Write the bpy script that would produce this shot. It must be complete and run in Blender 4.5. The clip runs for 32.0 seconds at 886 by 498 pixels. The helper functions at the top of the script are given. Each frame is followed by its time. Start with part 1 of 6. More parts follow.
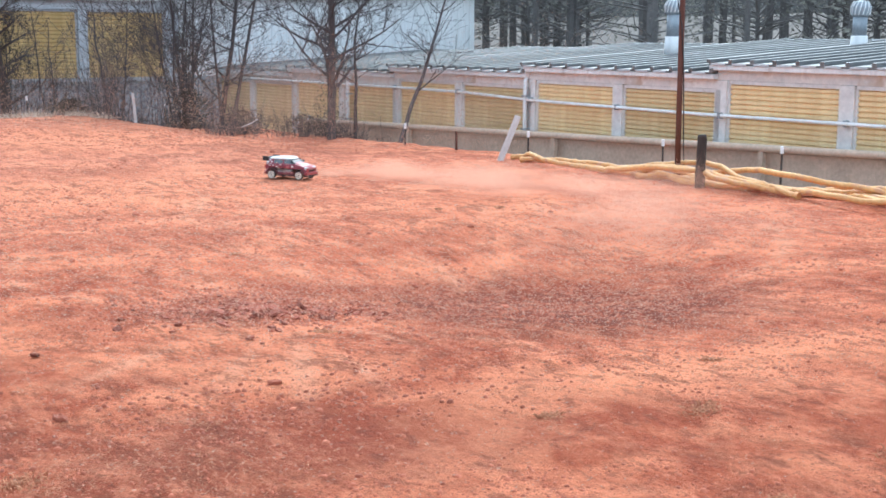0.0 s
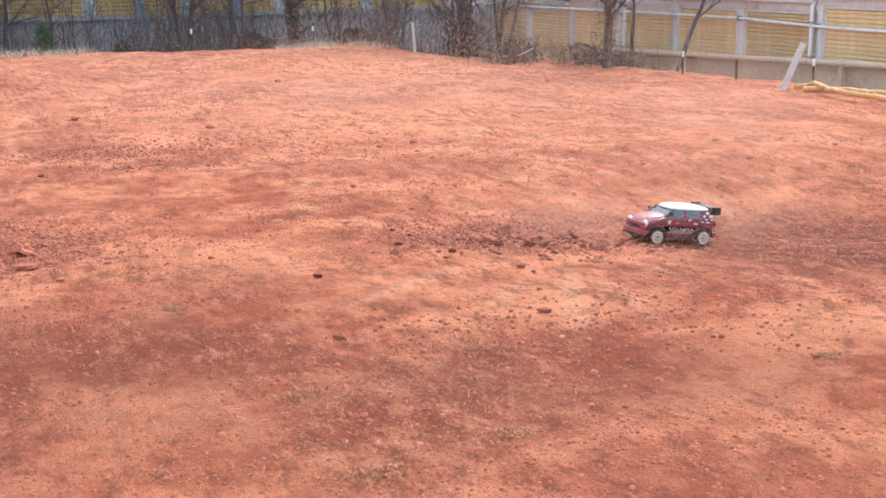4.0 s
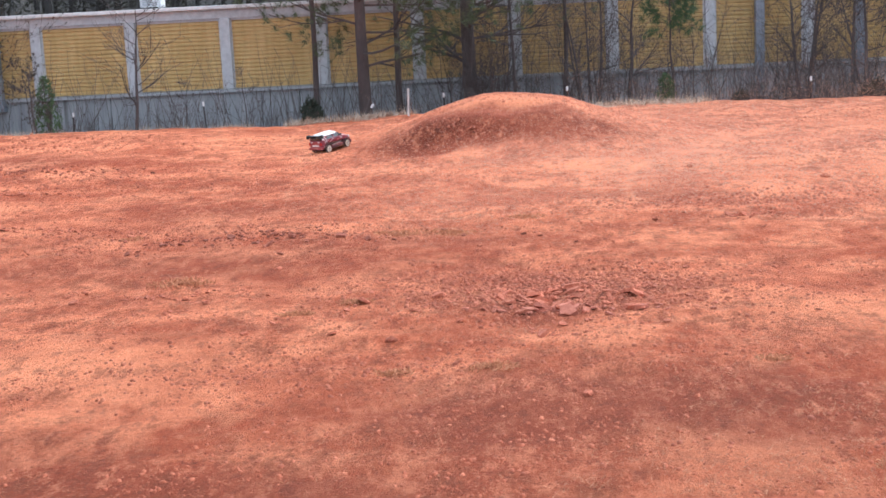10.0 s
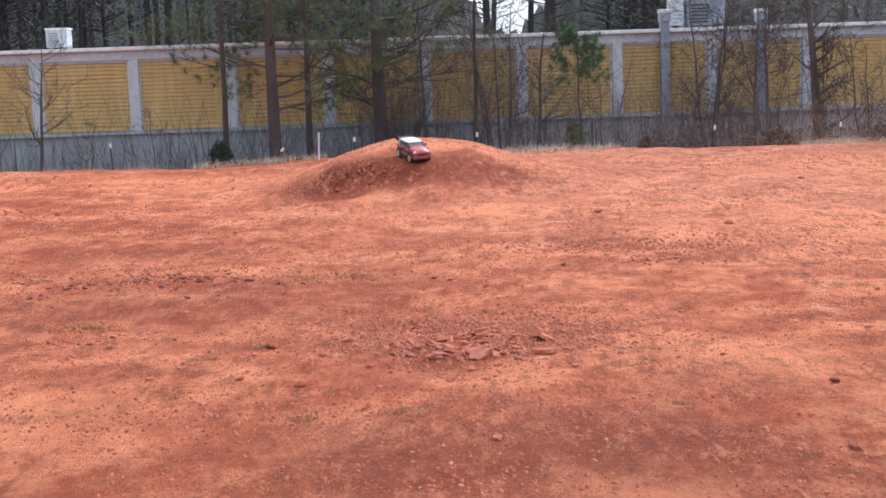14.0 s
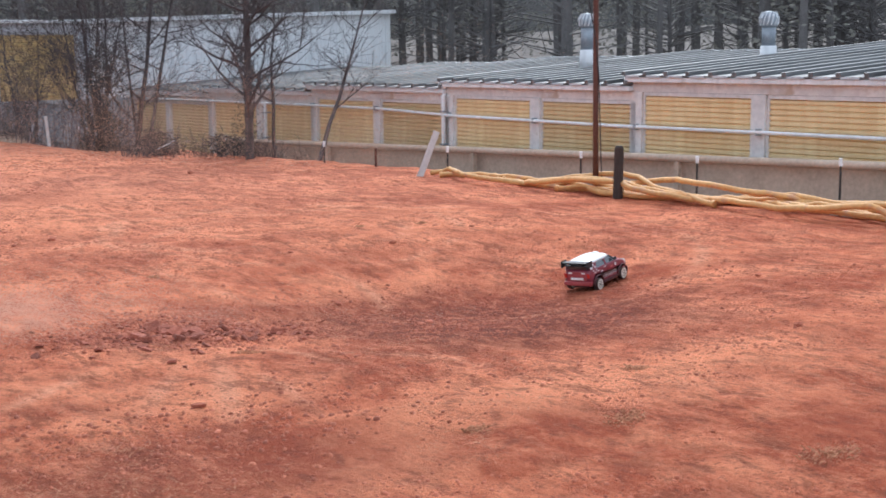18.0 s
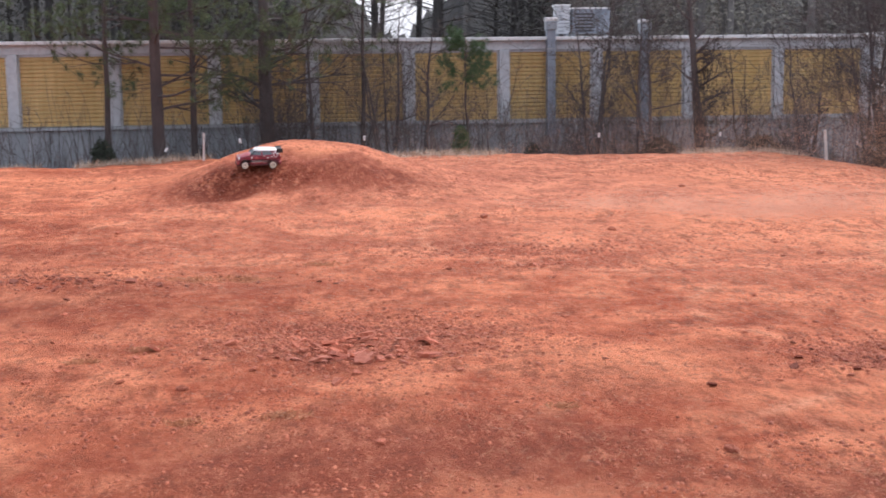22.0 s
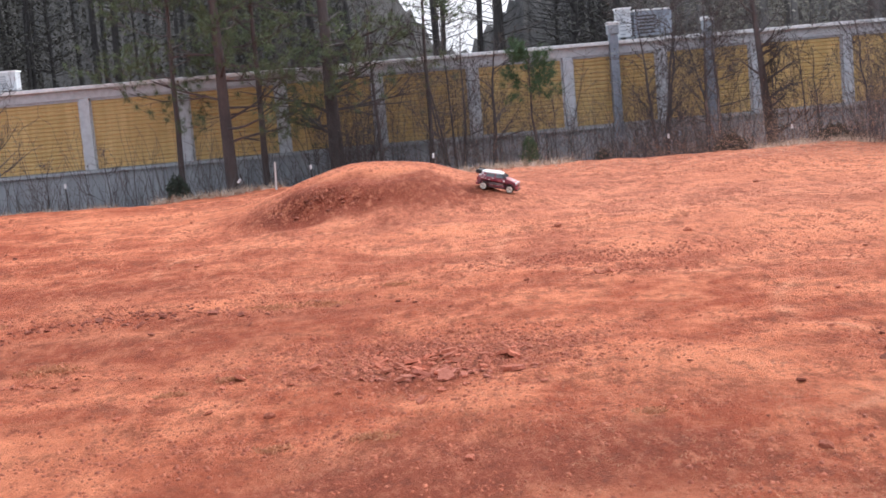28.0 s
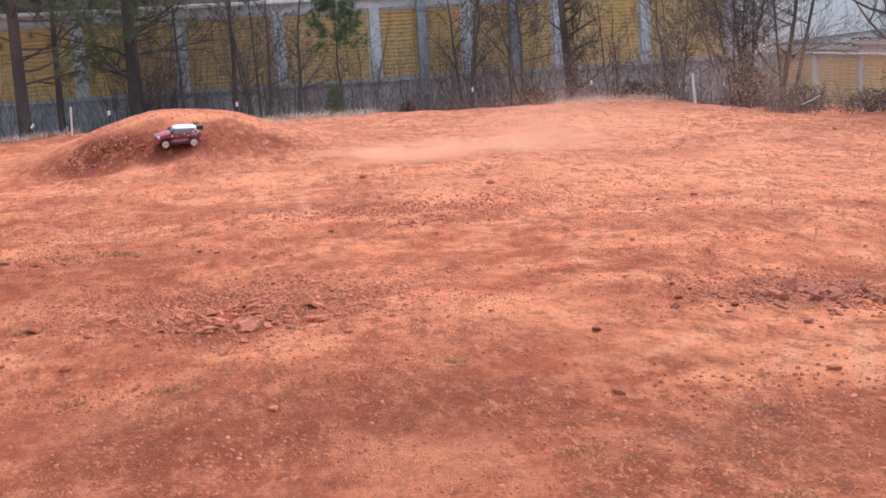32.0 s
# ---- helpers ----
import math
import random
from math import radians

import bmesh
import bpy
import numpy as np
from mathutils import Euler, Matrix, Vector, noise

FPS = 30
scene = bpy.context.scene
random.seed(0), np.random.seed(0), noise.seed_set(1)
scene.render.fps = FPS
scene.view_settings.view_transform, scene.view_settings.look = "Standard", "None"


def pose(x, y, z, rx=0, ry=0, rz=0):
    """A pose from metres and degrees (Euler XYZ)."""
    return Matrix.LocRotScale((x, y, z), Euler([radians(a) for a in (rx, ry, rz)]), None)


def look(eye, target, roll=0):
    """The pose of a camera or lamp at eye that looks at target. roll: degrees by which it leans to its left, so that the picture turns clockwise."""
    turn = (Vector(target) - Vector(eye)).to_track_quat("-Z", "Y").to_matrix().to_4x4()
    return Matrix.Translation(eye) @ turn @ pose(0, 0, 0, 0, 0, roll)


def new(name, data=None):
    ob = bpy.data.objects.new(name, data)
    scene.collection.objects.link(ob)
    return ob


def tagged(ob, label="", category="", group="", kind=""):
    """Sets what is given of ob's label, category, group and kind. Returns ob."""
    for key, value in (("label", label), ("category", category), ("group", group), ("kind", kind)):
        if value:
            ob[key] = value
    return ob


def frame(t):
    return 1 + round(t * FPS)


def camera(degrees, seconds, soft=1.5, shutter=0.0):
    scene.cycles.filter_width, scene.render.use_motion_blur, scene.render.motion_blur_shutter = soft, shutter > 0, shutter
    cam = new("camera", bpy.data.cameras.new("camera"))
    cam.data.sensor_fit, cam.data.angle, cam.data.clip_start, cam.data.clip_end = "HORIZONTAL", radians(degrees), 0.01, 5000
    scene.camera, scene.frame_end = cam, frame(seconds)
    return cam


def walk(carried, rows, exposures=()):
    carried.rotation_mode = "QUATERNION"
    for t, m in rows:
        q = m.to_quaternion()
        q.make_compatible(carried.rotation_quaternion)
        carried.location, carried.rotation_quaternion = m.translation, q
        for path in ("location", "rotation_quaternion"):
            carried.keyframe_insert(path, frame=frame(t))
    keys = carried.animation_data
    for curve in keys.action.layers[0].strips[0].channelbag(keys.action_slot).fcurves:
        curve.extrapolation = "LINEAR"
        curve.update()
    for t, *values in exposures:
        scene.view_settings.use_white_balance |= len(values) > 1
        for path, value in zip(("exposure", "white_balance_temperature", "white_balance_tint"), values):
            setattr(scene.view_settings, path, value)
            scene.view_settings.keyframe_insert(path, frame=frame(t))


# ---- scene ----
EYE = (0.0, 0.0, 2.4)
PATH = [
    (0.0, 80.65, -0.42, -34.47),
    (0.5, 80.49, 0.20, -32.23),
    (1.0, 80.10, -0.28, -32.02),
    (1.5, 79.80, -0.56, -31.82),
    (2.0, 79.33, -0.50, -29.78),
    (2.5, 78.41, -0.62, -24.69),
    (4.5, 77.43, 0.70, -22.18),
    (5.0, 77.35, 0.85, -21.66),
    (5.5, 77.58, 0.51, -18.86),
    (6.0, 78.14, 0.46, -11.59),
    (6.5, 78.24, 0.99, -5.60),
    (7.0, 78.17, 1.22, -3.91),
    (7.5, 78.09, 1.03, -3.06),
    (8.0, 77.87, 1.14, -1.95),
    (8.5, 77.83, 1.47, -0.67),
    (9.0, 79.01, 2.18, 2.95),
    (9.5, 79.94, 2.53, 5.39),
    (10.0, 80.35, 2.53, 4.49),
    (10.5, 80.77, 1.97, 3.38),
    (11.0, 80.84, 1.17, 2.11),
    (11.5, 81.11, 1.26, 0.51),
    (12.0, 81.41, 1.56, -0.50),
    (12.5, 81.89, 1.52, -0.66),
    (13.0, 82.20, 1.37, -0.21),
    (13.5, 82.24, 1.52, 0.40),
    (15.5, 81.61, 1.92, 0.53),
    (16.0, 81.39, 2.23, 0.11),
    (16.5, 81.30, 2.60, -1.87),
    (17.0, 81.02, 2.70, -10.74),
    (17.5, 80.88, 1.62, -27.52),
    (18.0, 81.36, 0.57, -38.15),
    (18.5, 81.70, 0.04, -41.11),
    (19.0, 82.35, -0.05, -40.62),
    (19.5, 82.97, 0.04, -38.44),
    (20.0, 82.93, 0.20, -34.96),
    (20.5, 82.64, 0.26, -30.26),
    (21.0, 82.49, 0.37, -22.99),
    (21.5, 82.22, 0.71, -12.69),
    (22.0, 82.27, 0.45, -4.42),
    (22.5, 82.38, 1.42, 5.44),
    (23.0, 82.80, 1.71, 15.41),
    (23.5, 82.70, 1.98, 19.11),
    (24.0, 81.73, 2.83, 19.25),
    (24.5, 80.41, 3.15, 18.45),
    (25.0, 80.25, 2.69, 16.79),
    (25.5, 80.49, 2.28, 12.51),
    (27.5, 82.74, 4.79, 1.68),
    (28.0, 83.04, 4.63, -1.55),
    (28.5, 82.52, 3.71, -5.83),
    (29.0, 82.21, 3.58, -9.84),
    (29.5, 82.50, 2.91, -14.04),
    (30.0, 82.92, 2.28, -15.91),
    (30.5, 82.53, 2.46, -15.82),
    (31.0, 81.88, 2.48, -13.44),
    (31.5, 81.02, 2.64, -11.41),
    (32.0, 80.28, 2.98, -10.14),
]
cam = camera(38.15, 32.0, soft=1.65, shutter=0.12)
EXPOSURES = [
    (0.0, 0.98, 5160, -1), (2.5, 0.98, 5260, -1), (5.0, 0.90, 5360, 1), (6.0, 0.86, 5350, 2), (7.0, 1.02, 5300, 2), (8.5, 0.97, 5360, 2), (10.0, 0.88, 5630, 8), (12.0, 0.85, 5660, 9), (13.0, 0.74, 5680, 10),
    (16.0, 0.78, 5720, 10), (17.2, 0.90, 5460, 6), (18.0, 0.56, 5500, 7), (19.0, 0.96, 5400, 4), (20.1, 0.92, 5500, 5), (21.0, 0.44, 5750, 11), (22.0, 0.61, 5950, 15),
    (23.0, 0.58, 6030, 19), (24.0, 0.48, 6110, 22), (25.0, 0.85, 5940, 15), (28.0, 0.72, 5930, 13), (30.0, 0.57, 5830, 13), (31.0, 0.54, 5830, 13), (32.0, 0.81, 5790, 10),
]
walk(cam, [(t, pose(*EYE, rx, ry, rz)) for t, rx, ry, rz in PATH], EXPOSURES)

# ---- daylight: thin overcast, the sun soft, ahead and to the right ----
SUN_EL, SUN_AZ = 44.0, 42.0
world = bpy.data.worlds.new("sky")
scene.world = world
world.use_nodes = True
wn, wl = world.node_tree.nodes, world.node_tree.links
sky = wn.new("ShaderNodeTexSky")
sky.sky_type = "NISHITA"
sky.sun_disc = False
sky.sun_elevation, sky.sun_rotation = radians(SUN_EL), radians(SUN_AZ)
sky.air_density, sky.dust_density, sky.ozone_density = 1.0, 6.0, 1.0
wn["Background"].inputs["Strength"].default_value = 0.12
# a bright even veil of cloud over the sky
veil = wn.new("ShaderNodeMix")
veil.data_type = "RGBA"
veil.inputs["Factor"].default_value = 0.65
veil.inputs["B"].default_value = (7.9, 8.0, 8.2, 1)
wl.new(sky.outputs["Color"], veil.inputs["A"])
wl.new(veil.outputs["Result"], wn["Background"].inputs["Color"])
sun = new("sun", bpy.data.lights.new("sun", "SUN"))
sun.data.energy, sun.data.angle, sun.data.color = 1.5, radians(10), (1.0, 0.95, 0.88)
az, el = radians(SUN_AZ), radians(SUN_EL)
sun.matrix_world = look((40 * math.sin(az) * math.cos(el), 40 * math.cos(az) * math.cos(el), 40 * math.sin(el)), (0, 0, 0))

# ---- small builders ----
def smooth(t):
    t = np.clip(t, 0.0, 1.0)
    return t * t * (3 - 2 * t)


def ob_of(name, bm, material, parent=None, label="", smooth_faces=False):
    me = bpy.data.meshes.new(name)
    bm.normal_update()
    bm.to_mesh(me)
    bm.free()
    if smooth_faces:
        me.polygons.foreach_set("use_smooth", [True] * len(me.polygons))
    for m in material if isinstance(material, (list, tuple)) else [material]:
        me.materials.append(m)
    ob = new(name, me)
    ob.parent = parent
    if label:
        ob["label"] = label
    return ob


def part(name, bm, material, parent, label="", smooth_faces=False):
    return ob_of(name, bm, material, parent, label, smooth_faces)


def share(name, me, parent, m):
    ob = new(name, me)
    ob.parent = parent
    ob.matrix_basis = m
    return ob


def empty(name, m, label, category, group="", kind=""):
    ob = new(name)
    ob.empty_display_size = 0.1
    ob.matrix_basis = m
    return tagged(ob, label, category, group, kind)


def box(bm, x0, x1, y0, y1, z0, z1, bevel=0.0, mat=0):
    vs = [bm.verts.new((x, y, z)) for z in (z0, z1) for x, y in ((x0, y0), (x1, y0), (x1, y1), (x0, y1))]
    fs = [bm.faces.new([vs[i] for i in q]) for q in ((3, 2, 1, 0), (4, 5, 6, 7), (0, 1, 5, 4), (1, 2, 6, 5), (2, 3, 7, 6), (3, 0, 4, 7))]
    for f in fs:
        f.material_index = mat
    if bevel:
        es = list({e for f in fs for e in f.edges})
        for f in bmesh.ops.bevel(bm, geom=es, offset=bevel, segments=2, affect="EDGES", profile=0.6)["faces"]:
            f.material_index = mat
    return vs


def boxed(*a, **k):
    bm = bmesh.new()
    box(bm, *a, **k)
    return bm


def tube(bm, pts, radii, sides=6, caps=True, mat=0):
    """A tapered tube along points."""
    pts = [Vector(p) for p in pts]
    rings = []
    side = None
    for i, p in enumerate(pts):
        way = (pts[min(i + 1, len(pts) - 1)] - pts[max(i - 1, 0)]).normalized()
        if side is None:
            side = way.orthogonal().normalized()
        side = (side - way * side.dot(way)).normalized()
        up = way.cross(side)
        r = radii[i] if isinstance(radii, (list, tuple)) else radii
        rings.append([bm.verts.new(p + (side * math.cos(a) + up * math.sin(a)) * r) for a in (2 * math.pi * k / sides for k in range(sides))])
    for a, b in zip(rings, rings[1:]):
        for k in range(sides):
            bm.faces.new((a[k], a[(k + 1) % sides], b[(k + 1) % sides], b[k])).material_index = mat
    if caps:
        bm.faces.new(rings[0][::-1]).material_index = mat
        bm.faces.new(rings[-1]).material_index = mat
    return rings


def extrude_outline(bm, outline, y0, y1, mat=0):
    """A slab from an outline in x, z, between two values of y."""
    a = [bm.verts.new((x, y0, z)) for x, z in outline]
    b = [bm.verts.new((x, y1, z)) for x, z in outline]
    fs = [bm.faces.new(a), bm.faces.new(b[::-1])]
    n = len(outline)
    for i in range(n):
        fs.append(bm.faces.new((a[(i + 1) % n], a[i], b[i], b[(i + 1) % n])))
    for f in fs:
        f.material_index = mat
    return fs


# ---- materials ----
def material(name, rough=0.8, metal=0.0):
    m = bpy.data.materials.new(name)
    m.use_nodes = True
    b = m.node_tree.nodes["Principled BSDF"]
    b.inputs["Roughness"].default_value, b.inputs["Metallic"].default_value = rough, metal
    return m, m.node_tree.nodes, m.node_tree.links, b


def noise_tex(n, l, coord, scale, detail=6.0, rough=0.6, stretch=None):
    t = n.new("ShaderNodeTexNoise")
    t.inputs["Scale"].default_value, t.inputs["Detail"].default_value, t.inputs["Roughness"].default_value = scale, detail, rough
    if stretch:
        mp = n.new("ShaderNodeMapping")
        mp.inputs["Scale"].default_value = stretch
        l.new(coord, mp.inputs["Vector"])
        coord = mp.outputs["Vector"]
    l.new(coord, t.inputs["Vector"])
    return t.outputs["Fac"]


def ramp(n, l, fac, stops):
    r = n.new("ShaderNodeValToRGB")
    e = r.color_ramp.elements
    while len(e) < len(stops):
        e.new(0.5)
    for el_, (p, c) in zip(e, stops):
        el_.position = p
        el_.color = (c, c, c, 1) if isinstance(c, (int, float)) else (*c, 1)
    l.new(fac, r.inputs["Fac"])
    return r.outputs["Color"]


def mix(n, l, fac, a, b, how="MIX"):
    m = n.new("ShaderNodeMix")
    m.data_type, m.blend_type = "RGBA", how
    for sock, v in ((m.inputs["Factor"], fac), (m.inputs["A"], a), (m.inputs["B"], b)):
        if isinstance(v, (int, float)):
            sock.default_value = v
        elif isinstance(v, tuple):
            sock.default_value = (*v, 1)
        else:
            l.new(v, sock)
    return m.outputs["Result"]


def bump(n, l, b, height, strength, distance):
    k = n.new("ShaderNodeBump")
    k.inputs["Strength"].default_value, k.inputs["Distance"].default_value = strength, distance
    l.new(height, k.inputs["Height"])
    l.new(k.outputs["Normal"], b.inputs["Normal"])


def coords(n, which="Object"):
    return n.new("ShaderNodeTexCoord").outputs[which]


def plain(name, a, b, scale, rough=0.8, metal=0.0, bump_by=0.0, stretch=None, vary=0.0, spots=None):
    """Two colours worked together by noise at two scales, with grain, and some difference from piece to piece."""
    m, n, l, p = material(name, rough, metal)
    co = coords(n)
    big = noise_tex(n, l, co, scale, 5.0, 0.6, stretch)
    fine = noise_tex(n, l, co, scale * 9, 4.0, 0.7, stretch)
    col = mix(n, l, ramp(n, l, big, [(0.35, 0.0), (0.65, 1.0)]), a, b)
    col = mix(n, l, 0.35, col, ramp(n, l, fine, [(0.3, tuple(v * 0.6 for v in a)), (0.7, tuple(min(1, v * 1.25) for v in b))]))
    if spots:
        col = mix(n, l, ramp(n, l, noise_tex(n, l, co, scale * spots[1], 3.0, 0.6, stretch), [(spots[2], 0.0), (spots[2] + 0.12, 1.0)]), col, spots[0])
    if vary:
        info = n.new("ShaderNodeObjectInfo").outputs["Random"]
        col = mix(n, l, 1.0, col, ramp(n, l, info, [(0.0, 1 - vary), (1.0, 1.0)]), "MULTIPLY")
    l.new(col, p.inputs["Base Color"])
    if bump_by:
        bump(n, l, p, fine, 0.6, bump_by)
    return m


def vary_islands(name, cols, rough=0.9):
    """Each small piece of a mesh takes one of some colours."""
    m, n, l, p = material(name, rough)
    rnd = n.new("ShaderNodeNewGeometry").outputs["Random Per Island"]
    k = len(cols)
    col = ramp(n, l, rnd, [(i / (k - 1) if k > 1 else 0, c) for i, c in enumerate(cols)])
    l.new(col, p.inputs["Base Color"])
    return m


def spot(n, l, co, x, y, rx, ry, edge, turn=0.0):
    """1 inside a soft-edged ellipse on the ground, 0 outside it."""
    mp = n.new("ShaderNodeMapping")
    mp.vector_type = "TEXTURE"
    mp.inputs["Location"].default_value = (x, y, 0)
    mp.inputs["Rotation"].default_value = (0, 0, radians(turn))
    mp.inputs["Scale"].default_value = (rx, ry, 1000)
    l.new(co, mp.inputs["Vector"])
    ln = n.new("ShaderNodeVectorMath")
    ln.operation = "LENGTH"
    l.new(mp.outputs["Vector"], ln.inputs[0])
    return ramp(n, l, ln.outputs["Value"], [(1 - edge, 1.0), (1.0, 0.0)])


def track(n, l, co, x, y, r, width):
    """A ring worn by wheels."""
    mp = n.new("ShaderNodeMapping")
    mp.vector_type = "TEXTURE"
    mp.inputs["Location"].default_value = (x, y, 0)
    mp.inputs["Scale"].default_value = (r * 2, r * 2, 1000)
    l.new(co, mp.inputs["Vector"])
    ln = n.new("ShaderNodeVectorMath")
    ln.operation = "LENGTH"
    l.new(mp.outputs["Vector"], ln.inputs[0])
    w = width / (2 * r)
    return ramp(n, l, ln.outputs["Value"], [(0.5 - w, 0.0), (0.5, 1.0), (0.5 + w, 0.0)])


def clay_material():
    m, n, l, p = material("red_clay", 0.95)
    co = coords(n)
    # the patches' outlines wander
    warp = n.new("ShaderNodeTexNoise")
    warp.inputs["Scale"].default_value, warp.inputs["Detail"].default_value = 0.9, 5.0
    l.new(co, warp.inputs["Vector"])
    shift = n.new("ShaderNodeVectorMath")
    shift.operation = "MULTIPLY_ADD"
    l.new(warp.outputs["Color"], shift.inputs[0])
    shift.inputs[1].default_value = (1.4, 1.4, 0)
    l.new(co, shift.inputs[2])
    back = n.new("ShaderNodeVectorMath")
    back.operation = "SUBTRACT"
    l.new(shift.outputs["Vector"], back.inputs[0])
    back.inputs[1].default_value = (0.7, 0.7, 0)
    wob = back.outputs["Vector"]
    big = noise_tex(n, l, co, 0.23, 4.0, 0.55)
    mid = noise_tex(n, l, co, 0.8, 9.0, 0.68)
    fine = noise_tex(n, l, co, 5.0, 10.0, 0.75, (1.3, 0.65, 1.0))
    grit = noise_tex(n, l, co, 26.0, 6.0, 0.8)
    col = mix(n, l, ramp(n, l, big, [(0.42, 0.0), (0.56, 1.0)]), (0.475, 0.108, 0.046), (0.623, 0.176, 0.083))
    col = mix(n, l, ramp(n, l, mid, [(0.47, 0.0), (0.61, 0.75)]), col, (0.939, 0.349, 0.177))
    col = mix(n, l, ramp(n, l, mid, [(0.34, 0.7), (0.50, 0.0)]), col, (0.334, 0.069, 0.030))
    worn = noise_tex(n, l, co, 1.7, 7.0, 0.75)
    col = mix(n, l, ramp(n, l, worn, [(0.52, 0.0), (0.62, 0.45)]), col, (0.414, 0.140, 0.070))

    def weigh(mask, by):
        mm = n.new("ShaderNodeMath")
        mm.operation = "MULTIPLY"
        l.new(mask, mm.inputs[0])
        if isinstance(by, float):
            mm.inputs[1].default_value = by
        else:
            l.new(by, mm.inputs[1])
        return mm.outputs[0]
    # the far half of the lot coloured paler, for haze in the air
    col = mix(n, l, weigh(spot(n, l, wob, 7.5, 28.0, 14.5, 15.0, 0.6), 0.38), col, (0.660, 0.292, 0.187))
    # damp or bare darker patches, shade on the mound front, dusty pale ones, wheel tracks
    # the entries near y = 24 paint that shade onto the mound
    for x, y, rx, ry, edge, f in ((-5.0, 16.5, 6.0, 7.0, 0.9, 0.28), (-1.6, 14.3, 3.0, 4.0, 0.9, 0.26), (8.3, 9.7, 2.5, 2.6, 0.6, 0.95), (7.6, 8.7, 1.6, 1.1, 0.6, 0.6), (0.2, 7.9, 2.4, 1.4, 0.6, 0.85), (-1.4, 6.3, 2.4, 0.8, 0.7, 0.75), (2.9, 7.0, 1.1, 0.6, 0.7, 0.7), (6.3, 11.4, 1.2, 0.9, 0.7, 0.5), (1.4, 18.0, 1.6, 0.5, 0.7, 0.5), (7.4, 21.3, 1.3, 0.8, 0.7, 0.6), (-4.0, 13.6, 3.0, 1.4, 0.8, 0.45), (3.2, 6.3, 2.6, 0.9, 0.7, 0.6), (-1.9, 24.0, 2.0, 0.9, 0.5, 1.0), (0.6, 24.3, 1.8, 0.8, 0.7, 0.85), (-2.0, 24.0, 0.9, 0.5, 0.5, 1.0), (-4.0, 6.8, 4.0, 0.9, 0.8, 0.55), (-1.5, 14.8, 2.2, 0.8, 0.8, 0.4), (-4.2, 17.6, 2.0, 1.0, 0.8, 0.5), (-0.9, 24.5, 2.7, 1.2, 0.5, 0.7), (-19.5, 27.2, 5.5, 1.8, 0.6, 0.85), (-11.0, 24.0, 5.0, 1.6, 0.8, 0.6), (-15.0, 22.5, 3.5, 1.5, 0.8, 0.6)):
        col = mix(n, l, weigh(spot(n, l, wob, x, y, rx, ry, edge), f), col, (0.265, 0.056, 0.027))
    for x, y, rx, ry, edge, f in ((6.9, 6.5, 3.0, 0.7, 0.7, 0.9), (4.3, 8.1, 1.1, 1.1, 0.8, 0.75), (-6.9, 11.8, 1.9, 0.9, 0.8, 0.75), (-4.2, 9.2, 3.2, 1.2, 0.8, 0.6), (-3.0, 15.8, 1.4, 0.6, 0.7, 0.65), (7.0, 19.0, 5.0, 4.0, 0.8, 0.5), (1.5, 21.4, 4.5, 1.1, 0.7, 0.6), (-5.5, 27.5, 4.0, 2.2, 0.8, 0.5), (-0.6, 26.0, 1.8, 0.8, 0.7, 0.65), (2.3, 10.4, 1.6, 1.2, 0.8, 0.55), (10.8, 14.5, 3.0, 3.0, 0.8, 0.5), (9.0, 27.0, 5.0, 4.0, 0.8, 0.5)):
        col = mix(n, l, weigh(spot(n, l, wob, x, y, rx, ry, edge), f), col, (0.927, 0.343, 0.172))
    for x, y, r, w in ((9.0, 15.6, 2.0, 0.16), (9.2, 15.4, 2.5, 0.14), (4.5, 18.6, 3.4, 0.14), (10.0, 13.2, 3.6, 0.16), (-1.0, 19.4, 3.0, 0.12), (6.0, 12.6, 2.4, 0.14)):
        col = mix(n, l, weigh(track(n, l, co, x, y, r, w), ramp(n, l, mid, [(0.42, 0.0), (0.58, 0.7)])), col, (0.821, 0.366, 0.210))
    # pale scraped streaks below the crumbled patch
    for x, y, rx, ry, turn in ((3.98, 8.45, 0.95, 0.13, 53), (4.40, 8.25, 1.5, 0.14, 64), (4.67, 7.85, 0.9, 0.11, 77), (5.5, 8.9, 0.8, 0.10, 95), (3.3, 8.9, 0.9, 0.12, 35), (6.1, 8.2, 1.2, 0.10, 110)):
        col = mix(n, l, weigh(weigh(spot(n, l, co, x, y, rx, ry, 0.8, turn), ramp(n, l, fine, [(0.40, 0.2), (0.56, 1.0)])), 0.75), col, (0.869, 0.396, 0.231))
    # bare crumbled soil under the rubble, darkened for shade between slabs and on the mound
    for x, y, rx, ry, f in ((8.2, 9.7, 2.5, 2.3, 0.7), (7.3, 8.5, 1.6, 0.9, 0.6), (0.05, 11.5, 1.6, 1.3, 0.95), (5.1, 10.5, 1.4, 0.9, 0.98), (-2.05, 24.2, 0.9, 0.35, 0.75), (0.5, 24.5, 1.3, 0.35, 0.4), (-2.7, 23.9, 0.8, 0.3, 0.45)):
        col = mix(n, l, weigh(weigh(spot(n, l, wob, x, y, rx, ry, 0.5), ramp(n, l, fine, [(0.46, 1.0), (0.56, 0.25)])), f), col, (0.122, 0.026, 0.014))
    # dark flecks that paint the shading of small crumbs
    col = mix(n, l, ramp(n, l, fine, [(0.38, 0.6), (0.47, 0.0)]), col, (0.193, 0.052, 0.030))
    col = mix(n, l, ramp(n, l, fine, [(0.53, 0.0), (0.66, 0.35)]), col, (0.839, 0.349, 0.196))
